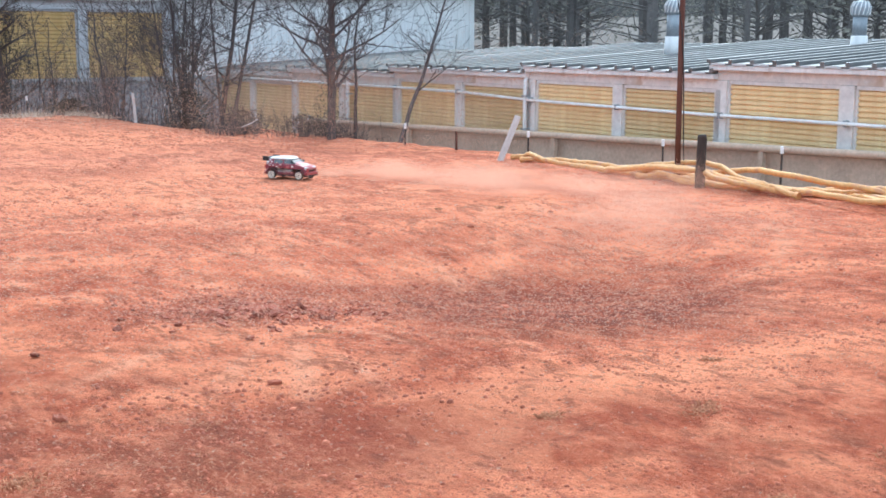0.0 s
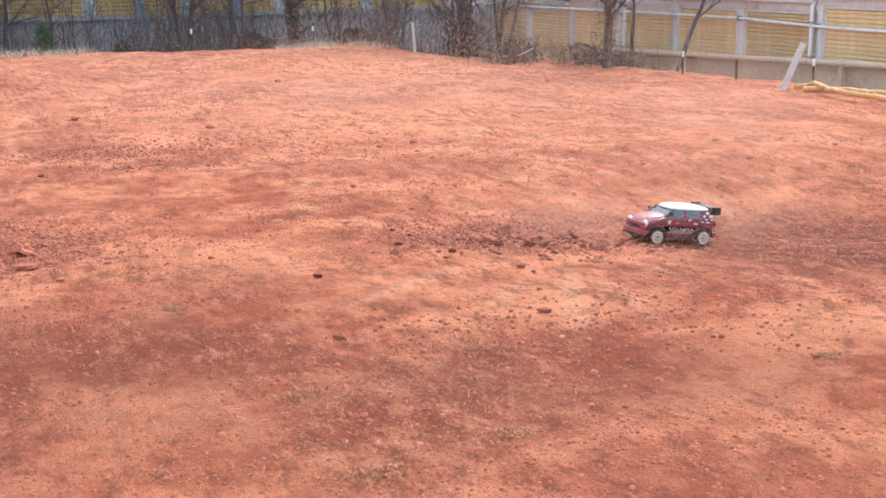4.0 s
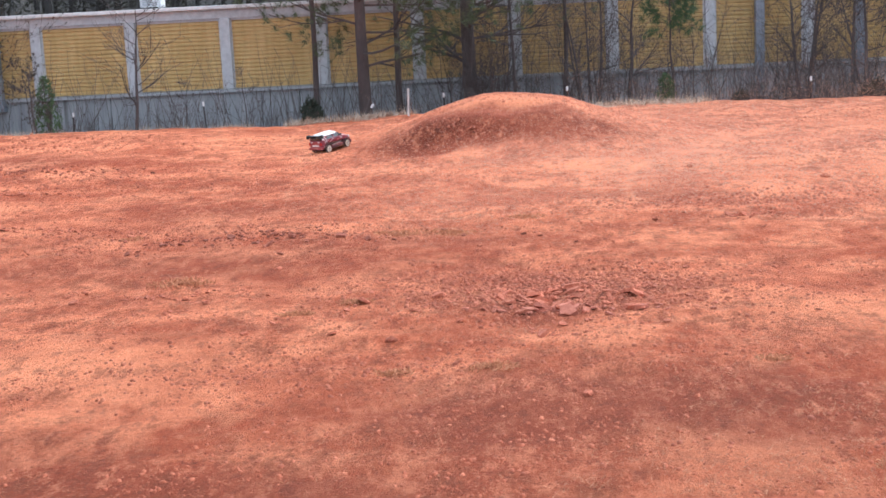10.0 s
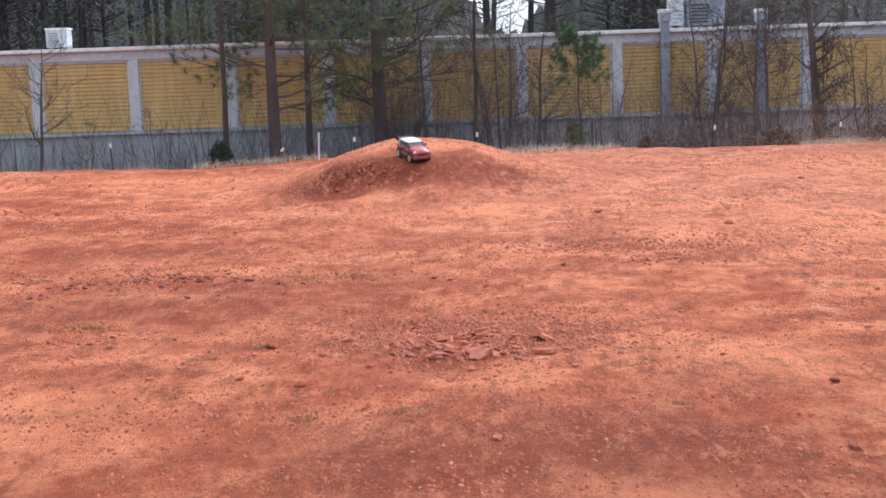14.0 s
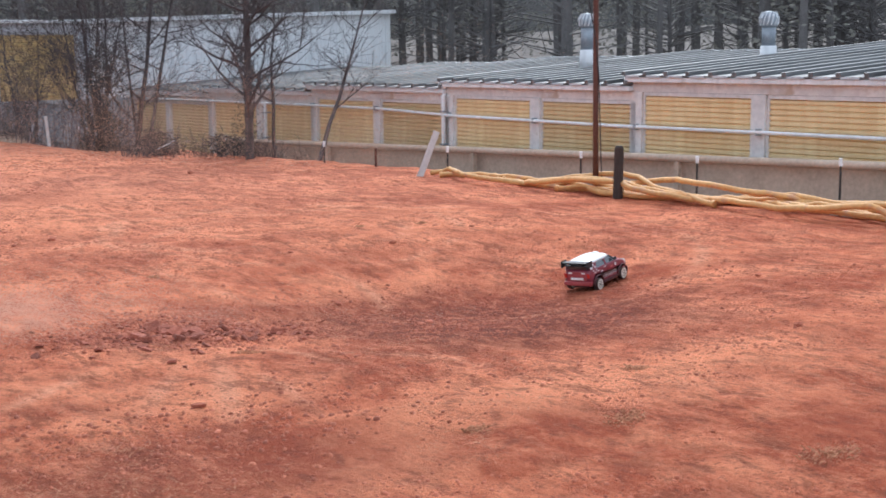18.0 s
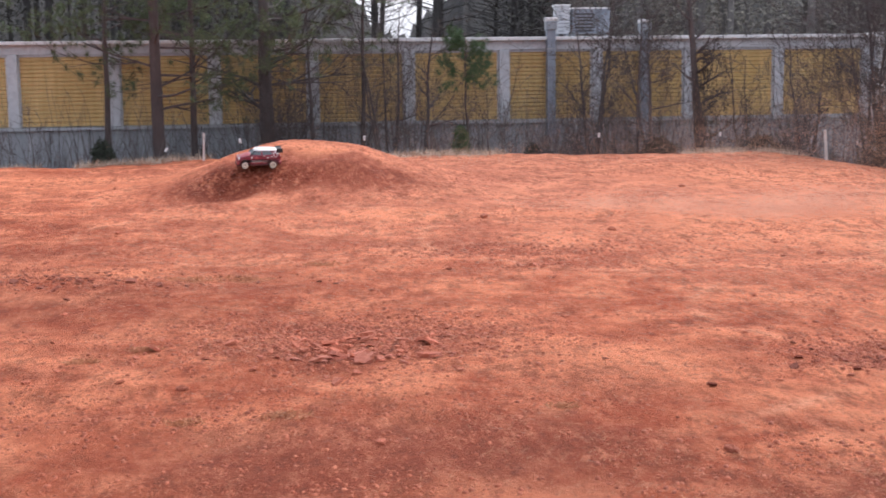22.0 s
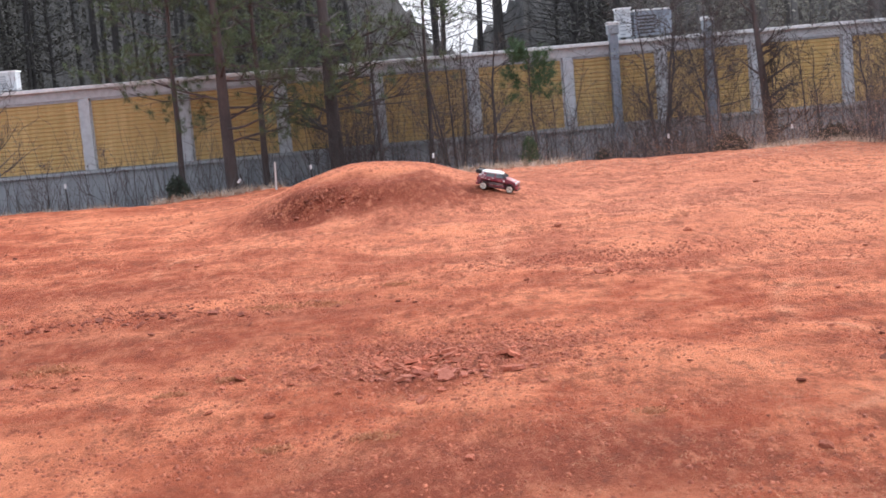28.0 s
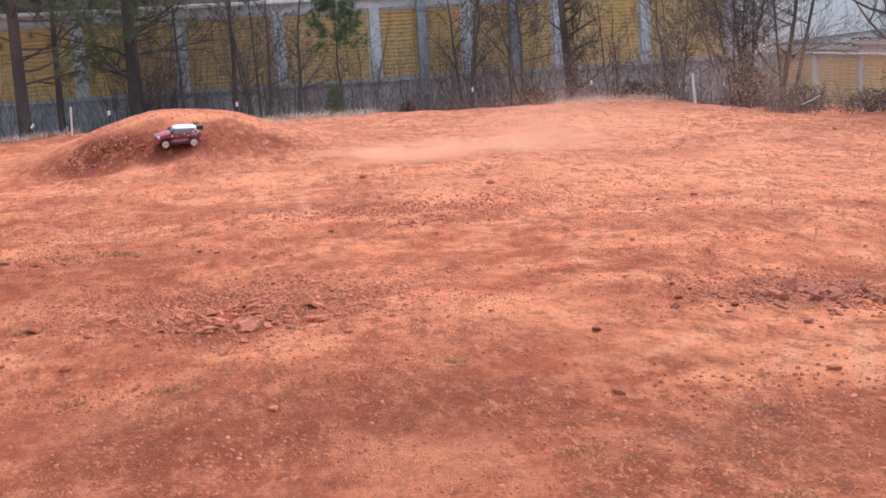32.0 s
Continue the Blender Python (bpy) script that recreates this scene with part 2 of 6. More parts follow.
    # crumbled streaks, gathered in patches; dark ones paint the shading of flat crumbs
    crumb = noise_tex(n, l, co, 3.1, 12.0, 0.78, (1.35, 0.62, 1.0))
    flock = noise_tex(n, l, co, 0.55, 4.0, 0.6)
    col = mix(n, l, weigh(ramp(n, l, crumb, [(0.42, 0.75), (0.49, 0.0)]), ramp(n, l, flock, [(0.40, 0.1), (0.54, 0.95)])), col, (0.261, 0.073, 0.035))
    col = mix(n, l, weigh(ramp(n, l, crumb, [(0.52, 0.0), (0.59, 0.5)]), ramp(n, l, flock, [(0.44, 0.2), (0.58, 0.9)])), col, (0.879, 0.331, 0.177))
    rough_part = ramp(n, l, flock, [(0.42, 0.4), (0.56, 1.0)])
    col = mix(n, l, weigh(ramp(n, l, grit, [(0.37, 0.8), (0.45, 0.0)]), rough_part), col, (0.150, 0.045, 0.027))
    col = mix(n, l, weigh(ramp(n, l, grit, [(0.57, 0.0), (0.66, 0.6)]), rough_part), col, (0.780, 0.341, 0.196))
    l.new(col, p.inputs["Base Color"])
    p.inputs["Specular IOR Level"].default_value = 0.2
    both = mix(n, l, 0.4, fine, grit)
    bump(n, l, p, mix(n, l, 0.5, both, crumb), 1.0, 0.17)
    return m


def door_material(name, a, b, dusty):
    m, n, l, p = material(name, 0.55)
    co = coords(n)
    streak = noise_tex(n, l, co, 1.2, 6.0, 0.65, (3.0, 1.0, 0.35))
    fine = noise_tex(n, l, co, 14.0, 5.0, 0.7)
    col = mix(n, l, ramp(n, l, streak, [(0.3, 0.0), (0.7, 1.0)]), a, b)
    col = mix(n, l, ramp(n, l, fine, [(0.55, 0.0), (0.8, 0.5)]), col, dusty)
    info = n.new("ShaderNodeObjectInfo").outputs["Random"]
    col = mix(n, l, 1.0, col, ramp(n, l, info, [(0.0, 0.78), (1.0, 1.0)]), "MULTIPLY")
    l.new(col, p.inputs["Base Color"])
    return m


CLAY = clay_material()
CLAY_STONE = plain("clay_stone", (0.432, 0.103, 0.054), (0.703, 0.235, 0.133), 6.0, 0.95, 0, 0.01, vary=0.35)
PEBBLE = vary_islands("pebble", [(0.307, 0.076, 0.034), (0.422, 0.114, 0.055), (0.347, 0.087, 0.041), (0.481, 0.141, 0.071), (0.279, 0.071, 0.034), (0.443, 0.123, 0.060), (0.384, 0.100, 0.048), (0.558, 0.181, 0.094)])
DARK_CRUMB = vary_islands("dark_clay_crumb", [(0.267, 0.073, 0.036), (0.400, 0.111, 0.057), (0.311, 0.084, 0.043), (0.511, 0.167, 0.088), (0.278, 0.077, 0.042), (0.445, 0.133, 0.067)])
TUFT_STRAW = vary_islands("tuft_grass", [(0.600, 0.258, 0.129), (0.420, 0.163, 0.078), (0.680, 0.318, 0.168), (0.280, 0.103, 0.048), (0.620, 0.280, 0.140)])
STRAW = vary_islands("dry_grass", [(0.62, 0.275, 0.14), (0.36, 0.125, 0.06), (0.68, 0.33, 0.18), (0.24, 0.08, 0.04), (0.54, 0.225, 0.115)])
PALE_STRAW = vary_islands("pale_dry_grass", [(0.42, 0.31, 0.22), (0.58, 0.46, 0.35), (0.30, 0.21, 0.15), (0.66, 0.55, 0.44)])
LITTER = plain("leaf_litter", (0.085, 0.07, 0.06), (0.17, 0.145, 0.125), 0.35, 0.95, 0, 0.05)
CONCRETE = plain("grey_concrete", (0.325, 0.345, 0.365), (0.455, 0.474, 0.494), 0.5, 0.85, 0, 0.004, (1.0, 1.0, 0.3))
STAINED = plain("streaked_concrete", (0.250, 0.263, 0.279), (0.413, 0.431, 0.451), 0.8, 0.9, 0, 0.006, (2.2, 1.0, 0.14), 0.0, ((0.125, 0.125, 0.119), 1.6, 0.6))
GREY_PAINT = plain("grey_painted_block", (0.477, 0.497, 0.524), (0.622, 0.642, 0.661), 0.7, 0.8, 0, 0.003)
PINK_GREY = plain("dusty_grey_paint", (0.645, 0.621, 0.602), (0.812, 0.765, 0.728), 0.7, 0.8, 0, 0.003, None, 0.0, ((0.532, 0.434, 0.350), 2.3, 0.6))
WHITE = plain("white_metal", (0.694, 0.694, 0.694), (0.874, 0.874, 0.862), 0.8, 0.45, 0, 0.0, (1, 1, 0.3), 0.0, ((0.504, 0.482, 0.448), 3.0, 0.62))
SIDING = plain("white_siding", (0.790, 0.799, 0.779), (0.880, 0.880, 0.880), 0.5, 0.5, 0, 0.0, (2.0, 1.0, 0.2), 0.0, ((0.607, 0.621, 0.613), 2.0, 0.6))
ROOF_METAL = plain("weathered_roof_metal", (0.110, 0.113, 0.116), (0.308, 0.303, 0.294), 0.9, 0.5, 0.1, 0.004, (2.2, 0.22, 1.0), 0.35, ((0.132, 0.105, 0.085), 2.5, 0.6))
GALV = plain("galvanised_steel", (0.26, 0.29, 0.32), (0.42, 0.45, 0.48), 3.0, 0.6, 0.5)
CONDUIT = plain("grey_square_duct", (0.187, 0.216, 0.259), (0.302, 0.338, 0.389), 1.5, 0.5, 0.2)
DARK_GAP = plain("dark_gap", (0.03, 0.03, 0.03), (0.05, 0.05, 0.05), 2.0, 0.9)
DOOR_A = door_material("ochre_door", (0.553, 0.362, 0.129), (0.734, 0.523, 0.226), (0.722, 0.571, 0.363))
DOOR_B = door_material("dusty_yellow_door", (0.751, 0.523, 0.254), (0.900, 0.710, 0.402), (0.900, 0.763, 0.536))
CURB = plain("dusty_tan_rail", (0.467, 0.350, 0.260), (0.623, 0.480, 0.363), 1.2, 0.85, 0, 0.004)
DUCT = plain("ochre_corrugated_pipe", (0.64, 0.31, 0.095), (0.80, 0.45, 0.165), 1.6, 0.65, 0, 0.0, None, 0.15, ((0.58, 0.30, 0.15), 2.2, 0.57))
RUST = plain("rusty_steel", (0.096, 0.040, 0.028), (0.160, 0.068, 0.048), 3.0, 0.8, 0.2, 0.003)
DARK_WOOD = plain("tarred_wood", (0.035, 0.025, 0.02), (0.07, 0.05, 0.04), 4.0, 0.9, 0, 0.006, (1, 1, 0.2))
PALE_WOOD = plain("weathered_white_board", (0.52, 0.50, 0.48), (0.68, 0.66, 0.63), 3.0, 0.8, 0, 0.003, (1, 1, 0.2))
TPOST = plain("dark_steel_post", (0.03, 0.03, 0.03), (0.07, 0.06, 0.055), 6.0, 0.7, 0.3)
CAP = plain("white_plastic_cap", (0.80, 0.80, 0.80), (0.86, 0.86, 0.86), 3.0, 0.5)
FABRIC = plain("grey_rolled_fabric", (0.088, 0.095, 0.094), (0.163, 0.170, 0.167), 1.6, 0.95, 0, 0.012, None, 0.0, ((0.177, 0.102, 0.075), 1.7, 0.62))
BLACK_PLASTIC = plain("black_plastic", (0.012, 0.013, 0.015), (0.03, 0.03, 0.033), 4.0, 0.6)
WHITE_WRAP = plain("white_plastic_wrap", (0.90, 0.90, 0.90), (0.94, 0.94, 0.93), 2.0, 0.5, 0, 0.004, None, 0.0, ((0.66, 0.48, 0.38), 2.0, 0.70))
GREEN_TURF = plain("green_matting", (0.018, 0.05, 0.035), (0.035, 0.085, 0.06), 3.0, 0.95, 0, 0.012)
ORANGE = plain("orange_plastic", (0.78, 0.11, 0.03), (0.86, 0.17, 0.06), 3.0, 0.5)
BARK = plain("grey_brown_bark", (0.078, 0.066, 0.066), (0.144, 0.125, 0.120), 2.0, 0.95, 0, 0.015, (1, 1, 0.25), 0.3)
PALE_BARK = plain("pale_bark", (0.16, 0.145, 0.14), (0.27, 0.25, 0.235), 2.0, 0.95, 0, 0.01, (1, 1, 0.25))
PINE_BARK = plain("pine_bark", (0.060, 0.048, 0.047), (0.115, 0.088, 0.081), 2.0, 0.95, 0, 0.02, (1, 1, 0.3))
NEEDLES = vary_islands("pine_needles", [(0.058, 0.081, 0.036), (0.087, 0.114, 0.051), (0.117, 0.143, 0.061), (0.069, 0.085, 0.045)])
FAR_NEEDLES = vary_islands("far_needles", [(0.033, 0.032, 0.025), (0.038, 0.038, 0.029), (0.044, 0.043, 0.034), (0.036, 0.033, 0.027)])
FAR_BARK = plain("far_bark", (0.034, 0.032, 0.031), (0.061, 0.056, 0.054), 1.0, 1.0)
# bark and twigs of the right-hand woods, lightened in colour to stand for haze
GREY_BARK = plain("far_grey_bark", (0.12, 0.11, 0.105), (0.20, 0.185, 0.175), 1.0, 1.0)
GREY_TWIGS = vary_islands("far_grey_twigs", [(0.14, 0.13, 0.105), (0.17, 0.16, 0.13), (0.20, 0.185, 0.15), (0.15, 0.135, 0.11)])
CEDAR = vary_islands("cedar_leaves", [(0.025, 0.035, 0.025), (0.045, 0.056, 0.037)])
DRY_LEAVES = vary_islands("withered_leaves", [(0.046, 0.033, 0.026), (0.074, 0.056, 0.039), (0.037, 0.036, 0.024)])
LEAVES = vary_islands("evergreen_leaves", [(0.04, 0.08, 0.03), (0.07, 0.12, 0.045), (0.055, 0.09, 0.04)])

# ---- the ground: one sheet, with the lot, its mound, bowl and heaps, and the wooded slope behind ----
def lump(x, y, scale, seed):
    return noise.noise(Vector((x * scale + seed, y * scale - seed, seed * 0.37)))


def lot_form(x, y):
    """Height of the trodden lot without its fine roughness."""
    z = 0.25 * smooth((y - 14) / 19) - 0.5 * smooth((y - 34.3) / 3.2) + 0.12 * smooth((-x - 4) / 6) * smooth((y - 10) / 5)
    z -= 0.42 * math.exp(-((x - 8.8) / 2.8) ** 2 - ((y - 10.8) / 2.1) ** 2)
    z -= 0.12 * smooth((x - 11.5) / 4.5) + 0.36 * smooth((x - 11) / 4) * smooth((y - 20) / 11)
    z -= 0.45 * smooth((x - 16.9) / 1.3) + 0.38 * smooth((-x - 2.5) / 7) * smooth((y - 30) / 4.5)
    dx = x + 0.9
    dy = y - 26.6
    z += 0.86 * math.exp(-abs(dx / (2.15 if dx < 0 else 2.6)) ** 2.2 - abs(dy / (2.9 if dy < 0 else 2.6)) ** (2.6 if dy < 0 else 4))
    z += 0.10 * math.exp(-((x + 2.1) / 1.0) ** 2 - ((y - 24.5) / 0.5) ** 2) - 0.12 * math.exp(-((x + 2.1) / 1.2) ** 2 - ((y - 23.6) / 0.5) ** 2)
    z += 0.36 * math.exp(-((x + 20.5) / 3.9) ** 2 - ((y - 28.0) / 1.5) ** 2)
    return float(z)


def lot(x, y):
    """The lot, with a trodden ledge in the front of the mound."""
    z = lot_form(x, y)
    if abs(x + 1.1) < 3 and abs(y - 24.85) < 2:
        w = 0.9 * math.exp(-((x + 1.1) / 1.4) ** 4 - ((y - 24.85) / 0.62) ** 4)
        z += w * (LEDGE - z)
    return z


LEDGE = lot_form(-1.1, 24.95)


def ground_z(x, y):
    z = lot(x, y)
    inside = smooth((x + 40) / 10) * smooth((38 - x) / 10) * smooth((y + 10) / 6) * smooth((52 - y) / 8)
    heap = math.exp(-((x + 20.0) / 4.2) ** 2 - ((y - 28.0) / 2.0) ** 2)
    z += inside * (0.05 * lump(x, y, 0.45, 3.1) + 0.034 * lump(x, y, 1.3, 7.7) + 0.022 * lump(x, y, 3.3, 1.9) + 0.03 * max(0.0, lump(x, y, 0.33, 4.4) + 0.25) * lump(x, y, 5.2, 8.8))
    z += heap * (0.38 * lump(x, y, 0.9, 5.5) + 0.2 * lump(x, y, 2.6, 9.2))
    mound = math.exp(-((x + 0.9) / 3.2) ** 2 - ((y - 25.2) / 2.2) ** 2)
    z += mound * (0.10 * lump(x, y, 1.05, 12.4) + 0.05 * lump(x, y, 2.3, 3.4) + 0.03 * lump(x, y, 4.4, 6.4))
    far = max(0.0, math.hypot(max(0.0, x - 36, -x - 34), max(0.0, y - 56)) )
    if far > 0:
        z += min(9.0, 0.10 * far) * (1 - 0.75 * math.exp(-((math.degrees(math.atan2(x, max(y, 1.0))) - 2.4) / 4.0) ** 2))
    return z


def axis(lo, hi, step, reach):
    mid = list(np.arange(lo, hi, step))
    out, s, v = [], step, hi
    while v < reach:
        out.append(v)
        s *= 1.35
        v += s
    low, s, v = [], step, lo
    while v > -reach:
        s *= 1.35
        v -= s
        low.append(v)
    return low[::-1] + mid + out


def build_ground():
    xs, ys = axis(-24.0, 19.0, 0.15, 420.0), axis(4.5, 36.5, 0.13, 420.0)
    verts = [(x, y, ground_z(x, y)) for y in ys for x in xs]
    nx = len(xs)
    GRID.append((np.array(xs), np.array(ys), np.array([v[2] for v in verts]).reshape(len(ys), nx)))
    faces = [(j * nx + i, j * nx + i + 1, (j + 1) * nx + i + 1, (j + 1) * nx + i) for j in range(len(ys) - 1) for i in range(nx - 1)]
    me = bpy.data.meshes.new("ground")
    me.from_pydata(verts, [], faces)
    me.polygons.foreach_set("use_smooth", [True] * len(me.polygons))
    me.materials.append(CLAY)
    me.materials.append(LITTER)
    wild = []
    for j in range(len(ys) - 1):
        for i in range(nx - 1):
            x, y = xs[i], ys[j]
            wild.append(1 if y > 36.3 + 0.5 * lump(x, y, 0.7, 2.2) or x > 17.4 + 0.4 * lump(x, y, 0.7, 4.2) or x < -30 else 0)
    me.polygons.foreach_set("material_index", wild)
    tagged(new("ground", me), "trodden red clay lot with a mound and leaf litter beyond", "ground", kind="structure")


GRID = []
build_ground()


def ground_at(x, y):
    """Heights of the built ground at many places."""
    gx, gy, gz = GRID[0]
    i = np.clip(np.searchsorted(gx, x) - 1, 0, len(gx) - 2)
    j = np.clip(np.searchsorted(gy, y) - 1, 0, len(gy) - 2)
    u, v = (x - gx[i]) / (gx[i + 1] - gx[i]), (y - gy[j]) / (gy[j + 1] - gy[j])
    return (gz[j, i] * (1 - u) + gz[j, i + 1] * u) * (1 - v) + (gz[j + 1, i] * (1 - u) + gz[j + 1, i + 1] * u) * v


def field(x, y, scale, seed):
    """Smooth random field over the lot, about -1 to 1, from crossed waves."""
    rs = np.random.RandomState(seed)
    f = np.zeros_like(x)
    for k in range(14):
        a, w, ph = rs.uniform(0, 2 * math.pi), scale * rs.uniform(0.6, 1.9), rs.uniform(0, 6.28)
        f += np.sin((x * math.cos(a) + y * math.sin(a)) * w * 2.4 + ph)
    return f / 4.2

# ---- the long storage building behind the lot ----
PITCH, DOOR_W, DOOR_H = 3.05, 2.63, 2.13


def curtain(width, height, ribs):
    """A roll-up door's ribbed curtain, its foot at z = 0, facing -y."""
    bm = bmesh.new()
    rows = []
    for k in range(ribs):
        z0 = height * k / ribs
        h = height / ribs
        rows += [(z0, 0.0), (z0 + 0.18 * h, -0.034), (z0 + 0.72 * h, -0.034), (z0 + 0.9 * h, 0.0)]
    rows.append((height, 0.0))
    lines = [(bm.verts.new((0, y, z)), bm.verts.new((width, y, z))) for z, y in rows]
    for a, b in zip(lines, lines[1:]):
        bm.faces.new((a[0], a[1], b[1], b[0]))
    box(bm, 0, width, -0.035, 0.0, -0.002, 0.06)
    return bm


def roller_door(parent, curtain_me, m, width, height, paint, frame_paint):
    door = new("roller_door")
    door.parent = parent
    door.matrix_basis = m
    share("curtain", curtain_me, door, Matrix.Identity(4))
    part("lintel_trim", boxed(-0.03, width + 0.03, -0.06, 0.0, height, height + 0.07), frame_paint, door)
    part("guide_rail", boxed(-0.05, 0.0, -0.05, 0.02, 0, height), frame_paint, door)
    part("guide_rail", boxed(width, width + 0.05, -0.05, 0.02, 0, height), frame_paint, door)
    return door


def back_building():
    yaw = math.degrees(0.043)
    base = empty("storage_building", pose(-15.98, 40.37, 0.88, 0, -0.28, yaw), "long grey storage building with ochre roller doors behind the lot", "building", kind="structure")
    me = bpy.data.meshes.new("curtain")
    bm = curtain(DOOR_W, DOOR_H, 17)
    bm.to_mesh(me)
    bm.free()
    me.materials.append(DOOR_A)
    first, last = -8, 10
    left, right = first * PITCH - 0.42, last * PITCH + DOOR_W + 0.55
    for i in range(first, last + 1):
        roller_door(base, me, pose(i * PITCH, 0.0, 0), DOOR_W, DOOR_H, DOOR_A, GREY_PAINT)
        bm = boxed(i * PITCH - 0.36, i * PITCH - 0.05, -0.16, 0.1, -0.02, DOOR_H + 0.07, 0.015)
        part("pillar", bm, GREY_PAINT, base)
    part("pillar", boxed(right - 0.5, right, -0.16, 0.1, -0.02, DOOR_H + 0.07, 0.015), GREY_PAINT, base)
    part("header_beam", boxed(left, right, -0.13, 0.12, DOOR_H + 0.075, DOOR_H + 0.40), GREY_PAINT, base)
    part("sill_ledge", boxed(left, right, -0.22, 0.1, -0.13, -0.025, 0.01), CONCRETE, base)
    x = left
    while x < right - 0.1:
        w = min(1.22, right - x)
        part("base_panel", boxed(x + 0.012, x + w - 0.012, -0.11, 0.1, -1.7, -0.135), STAINED, base)
        x += w
    part("back_wall", boxed(left, right, 0.2, 9.0, -1.7, DOOR_H + 0.3), CONCRETE, base)
    part("gutter", boxed(left, right, -0.32, -0.135, DOOR_H + 0.36, DOOR_H + 0.475, 0.02), WHITE, base, "weathered white gutter")
    bm = bmesh.new()
    for k in range(60):
        a = left + (right - left) * k / 60
        b = left + (right - left) * (k + 1) / 60 - 0.02
        z = DOOR_H + 0.425 + 0.012 * math.sin(k * 1.7)
        vs = [bm.verts.new(p) for p in ((a, -0.28, z), (b, -0.28, z), (b, 9.2, z + 0.16), (a, 9.2, z + 0.16), (a, -0.28, z + 0.025), (b, -0.28, z + 0.025), (b, 9.2, z + 0.21), (a, 9.2, z + 0.21))]
        for q in ((0, 1, 5, 4), (4, 5, 6, 7), (1, 2, 6, 5), (3, 0, 4, 7)):
            bm.faces.new([vs[i] for i in q])
    part("roof", bm, WHITE, base)
    # the white metal end beyond the doors
    end = 46.6
    part("side_wall", boxed(right + 0.002, end, -0.05, 8.8, 0.0, DOOR_H + 0.35), SIDING, base)
    part("side_base", boxed(right + 0.002, end, -0.12, 8.8, -1.7, -0.004), STAINED, base)
    for k in range(int((end - right) / 0.3)):
        xx = right + 0.05 + 0.3 * k
        part("siding_rib", boxed(xx, xx + 0.05, -0.085, -0.052, 0.02, DOOR_H + 0.34 + 0.034 * (xx - right)), SIDING, base)
    bm = bmesh.new()
    extrude_outline(bm, [(right, DOOR_H + 0.34), (end, DOOR_H + 0.34), (end, DOOR_H + 0.80), (right, DOOR_H + 0.36)], -0.048, 8.8)
    part("upper_wall", bm, SIDING, base)
    bm = bmesh.new()
    extrude_outline(bm, [(right - 0.2, DOOR_H + 0.37), (end + 0.1, DOOR_H + 0.80), (end + 0.1, DOOR_H + 0.95), (right - 0.2, DOOR_H + 0.52)], -0.30, 9.0)
    part("eave", bm, WHITE, base)
    return base


def square_duct(x, z0, z1, y=-0.34, w=0.27, hood=True):
    base = empty("wall_duct", BACK.matrix_basis @ pose(x, y, z0), "tall grey square metal duct on the storage building", "duct", "ducts on the storage building")
    h = z1 - z0
    part("shaft", boxed(-w / 2, w / 2, -0.12, 0.17, 0, h, 0.02), CONDUIT, base)
    part("foot_flange", boxed(-w / 2 - 0.04, w / 2 + 0.04, -0.15, 0.18, -0.05, 0.12, 0.01), CONDUIT, base)
    if hood:
        part("hood", boxed(-w / 2 - 0.04, w / 2 + 0.04, -0.16, 0.21, h - 0.30, h - 0.02, 0.03), GALV, base)
        part("cap", boxed(-w / 2 - 0.06, w / 2 + 0.06, -0.16, 0.21, h - 0.015, h + 0.10, 0.03), WHITE, base, "white cap")
    for k in range(1, 4):
        part("strap", boxed(-w / 2 - 0.02, w / 2 + 0.02, -0.13, 0.2, h * k / 4, h * k / 4 + 0.05), GALV, base)


def roof_unit(x, z, w, d, h, label, grey):
    base = empty("air_conditioner", BACK.matrix_basis @ pose(x, 0.6, z), label, "air conditioner")
    part("housing", boxed(0, w, 0, d, 0.06, h, 0.02), CONDUIT if grey else GREY_PAINT, base)
    part("top_lid", boxed(-0.03, w + 0.03, -0.03, d + 0.03, h, h + 0.05, 0.01), SIDING, base)
    for k in range(6):
        part("louvre", boxed(0.08, w * 0.55, -0.02, 0.0, 0.12 + k * (h - 0.2) / 6, 0.16 + k * (h - 0.2) / 6), DARK_GAP if grey else GALV, base)
    for xx in (0.05, w - 0.1):
        part("foot", boxed(xx, xx + 0.05, 0.05, d - 0.05, -0.05, 0.06), GALV, base)


BACK = back_building()
square_duct(22.63, -0.55, 3.10)
square_duct(25.70, -0.45, 3.02)
square_duct(-7.68, -0.5, 3.35)
square_duct(-1.50, -0.35, 3.24)
roof_unit(3.05, 2.62, 0.68, 0.6, 0.62, "small white rooftop unit with an open frame", False)
roof_unit(23.0, 2.66, 0.45, 0.5, 0.95, "white rooftop control cabinet", False)
roof_unit(23.55, 2.66, 1.25, 0.9, 0.85, "grey rooftop air conditioner", True)


# ---- the stepped storage row at the side ----
ROW_O, ROW_DEG = (19.15, 29.84), -90.7
TERRACES = [(-4, 1.20), (-2, 1.36), (0, 1.53), (2, 1.68), (4, 1.86), (6, 2.08), (8, 2.30)]


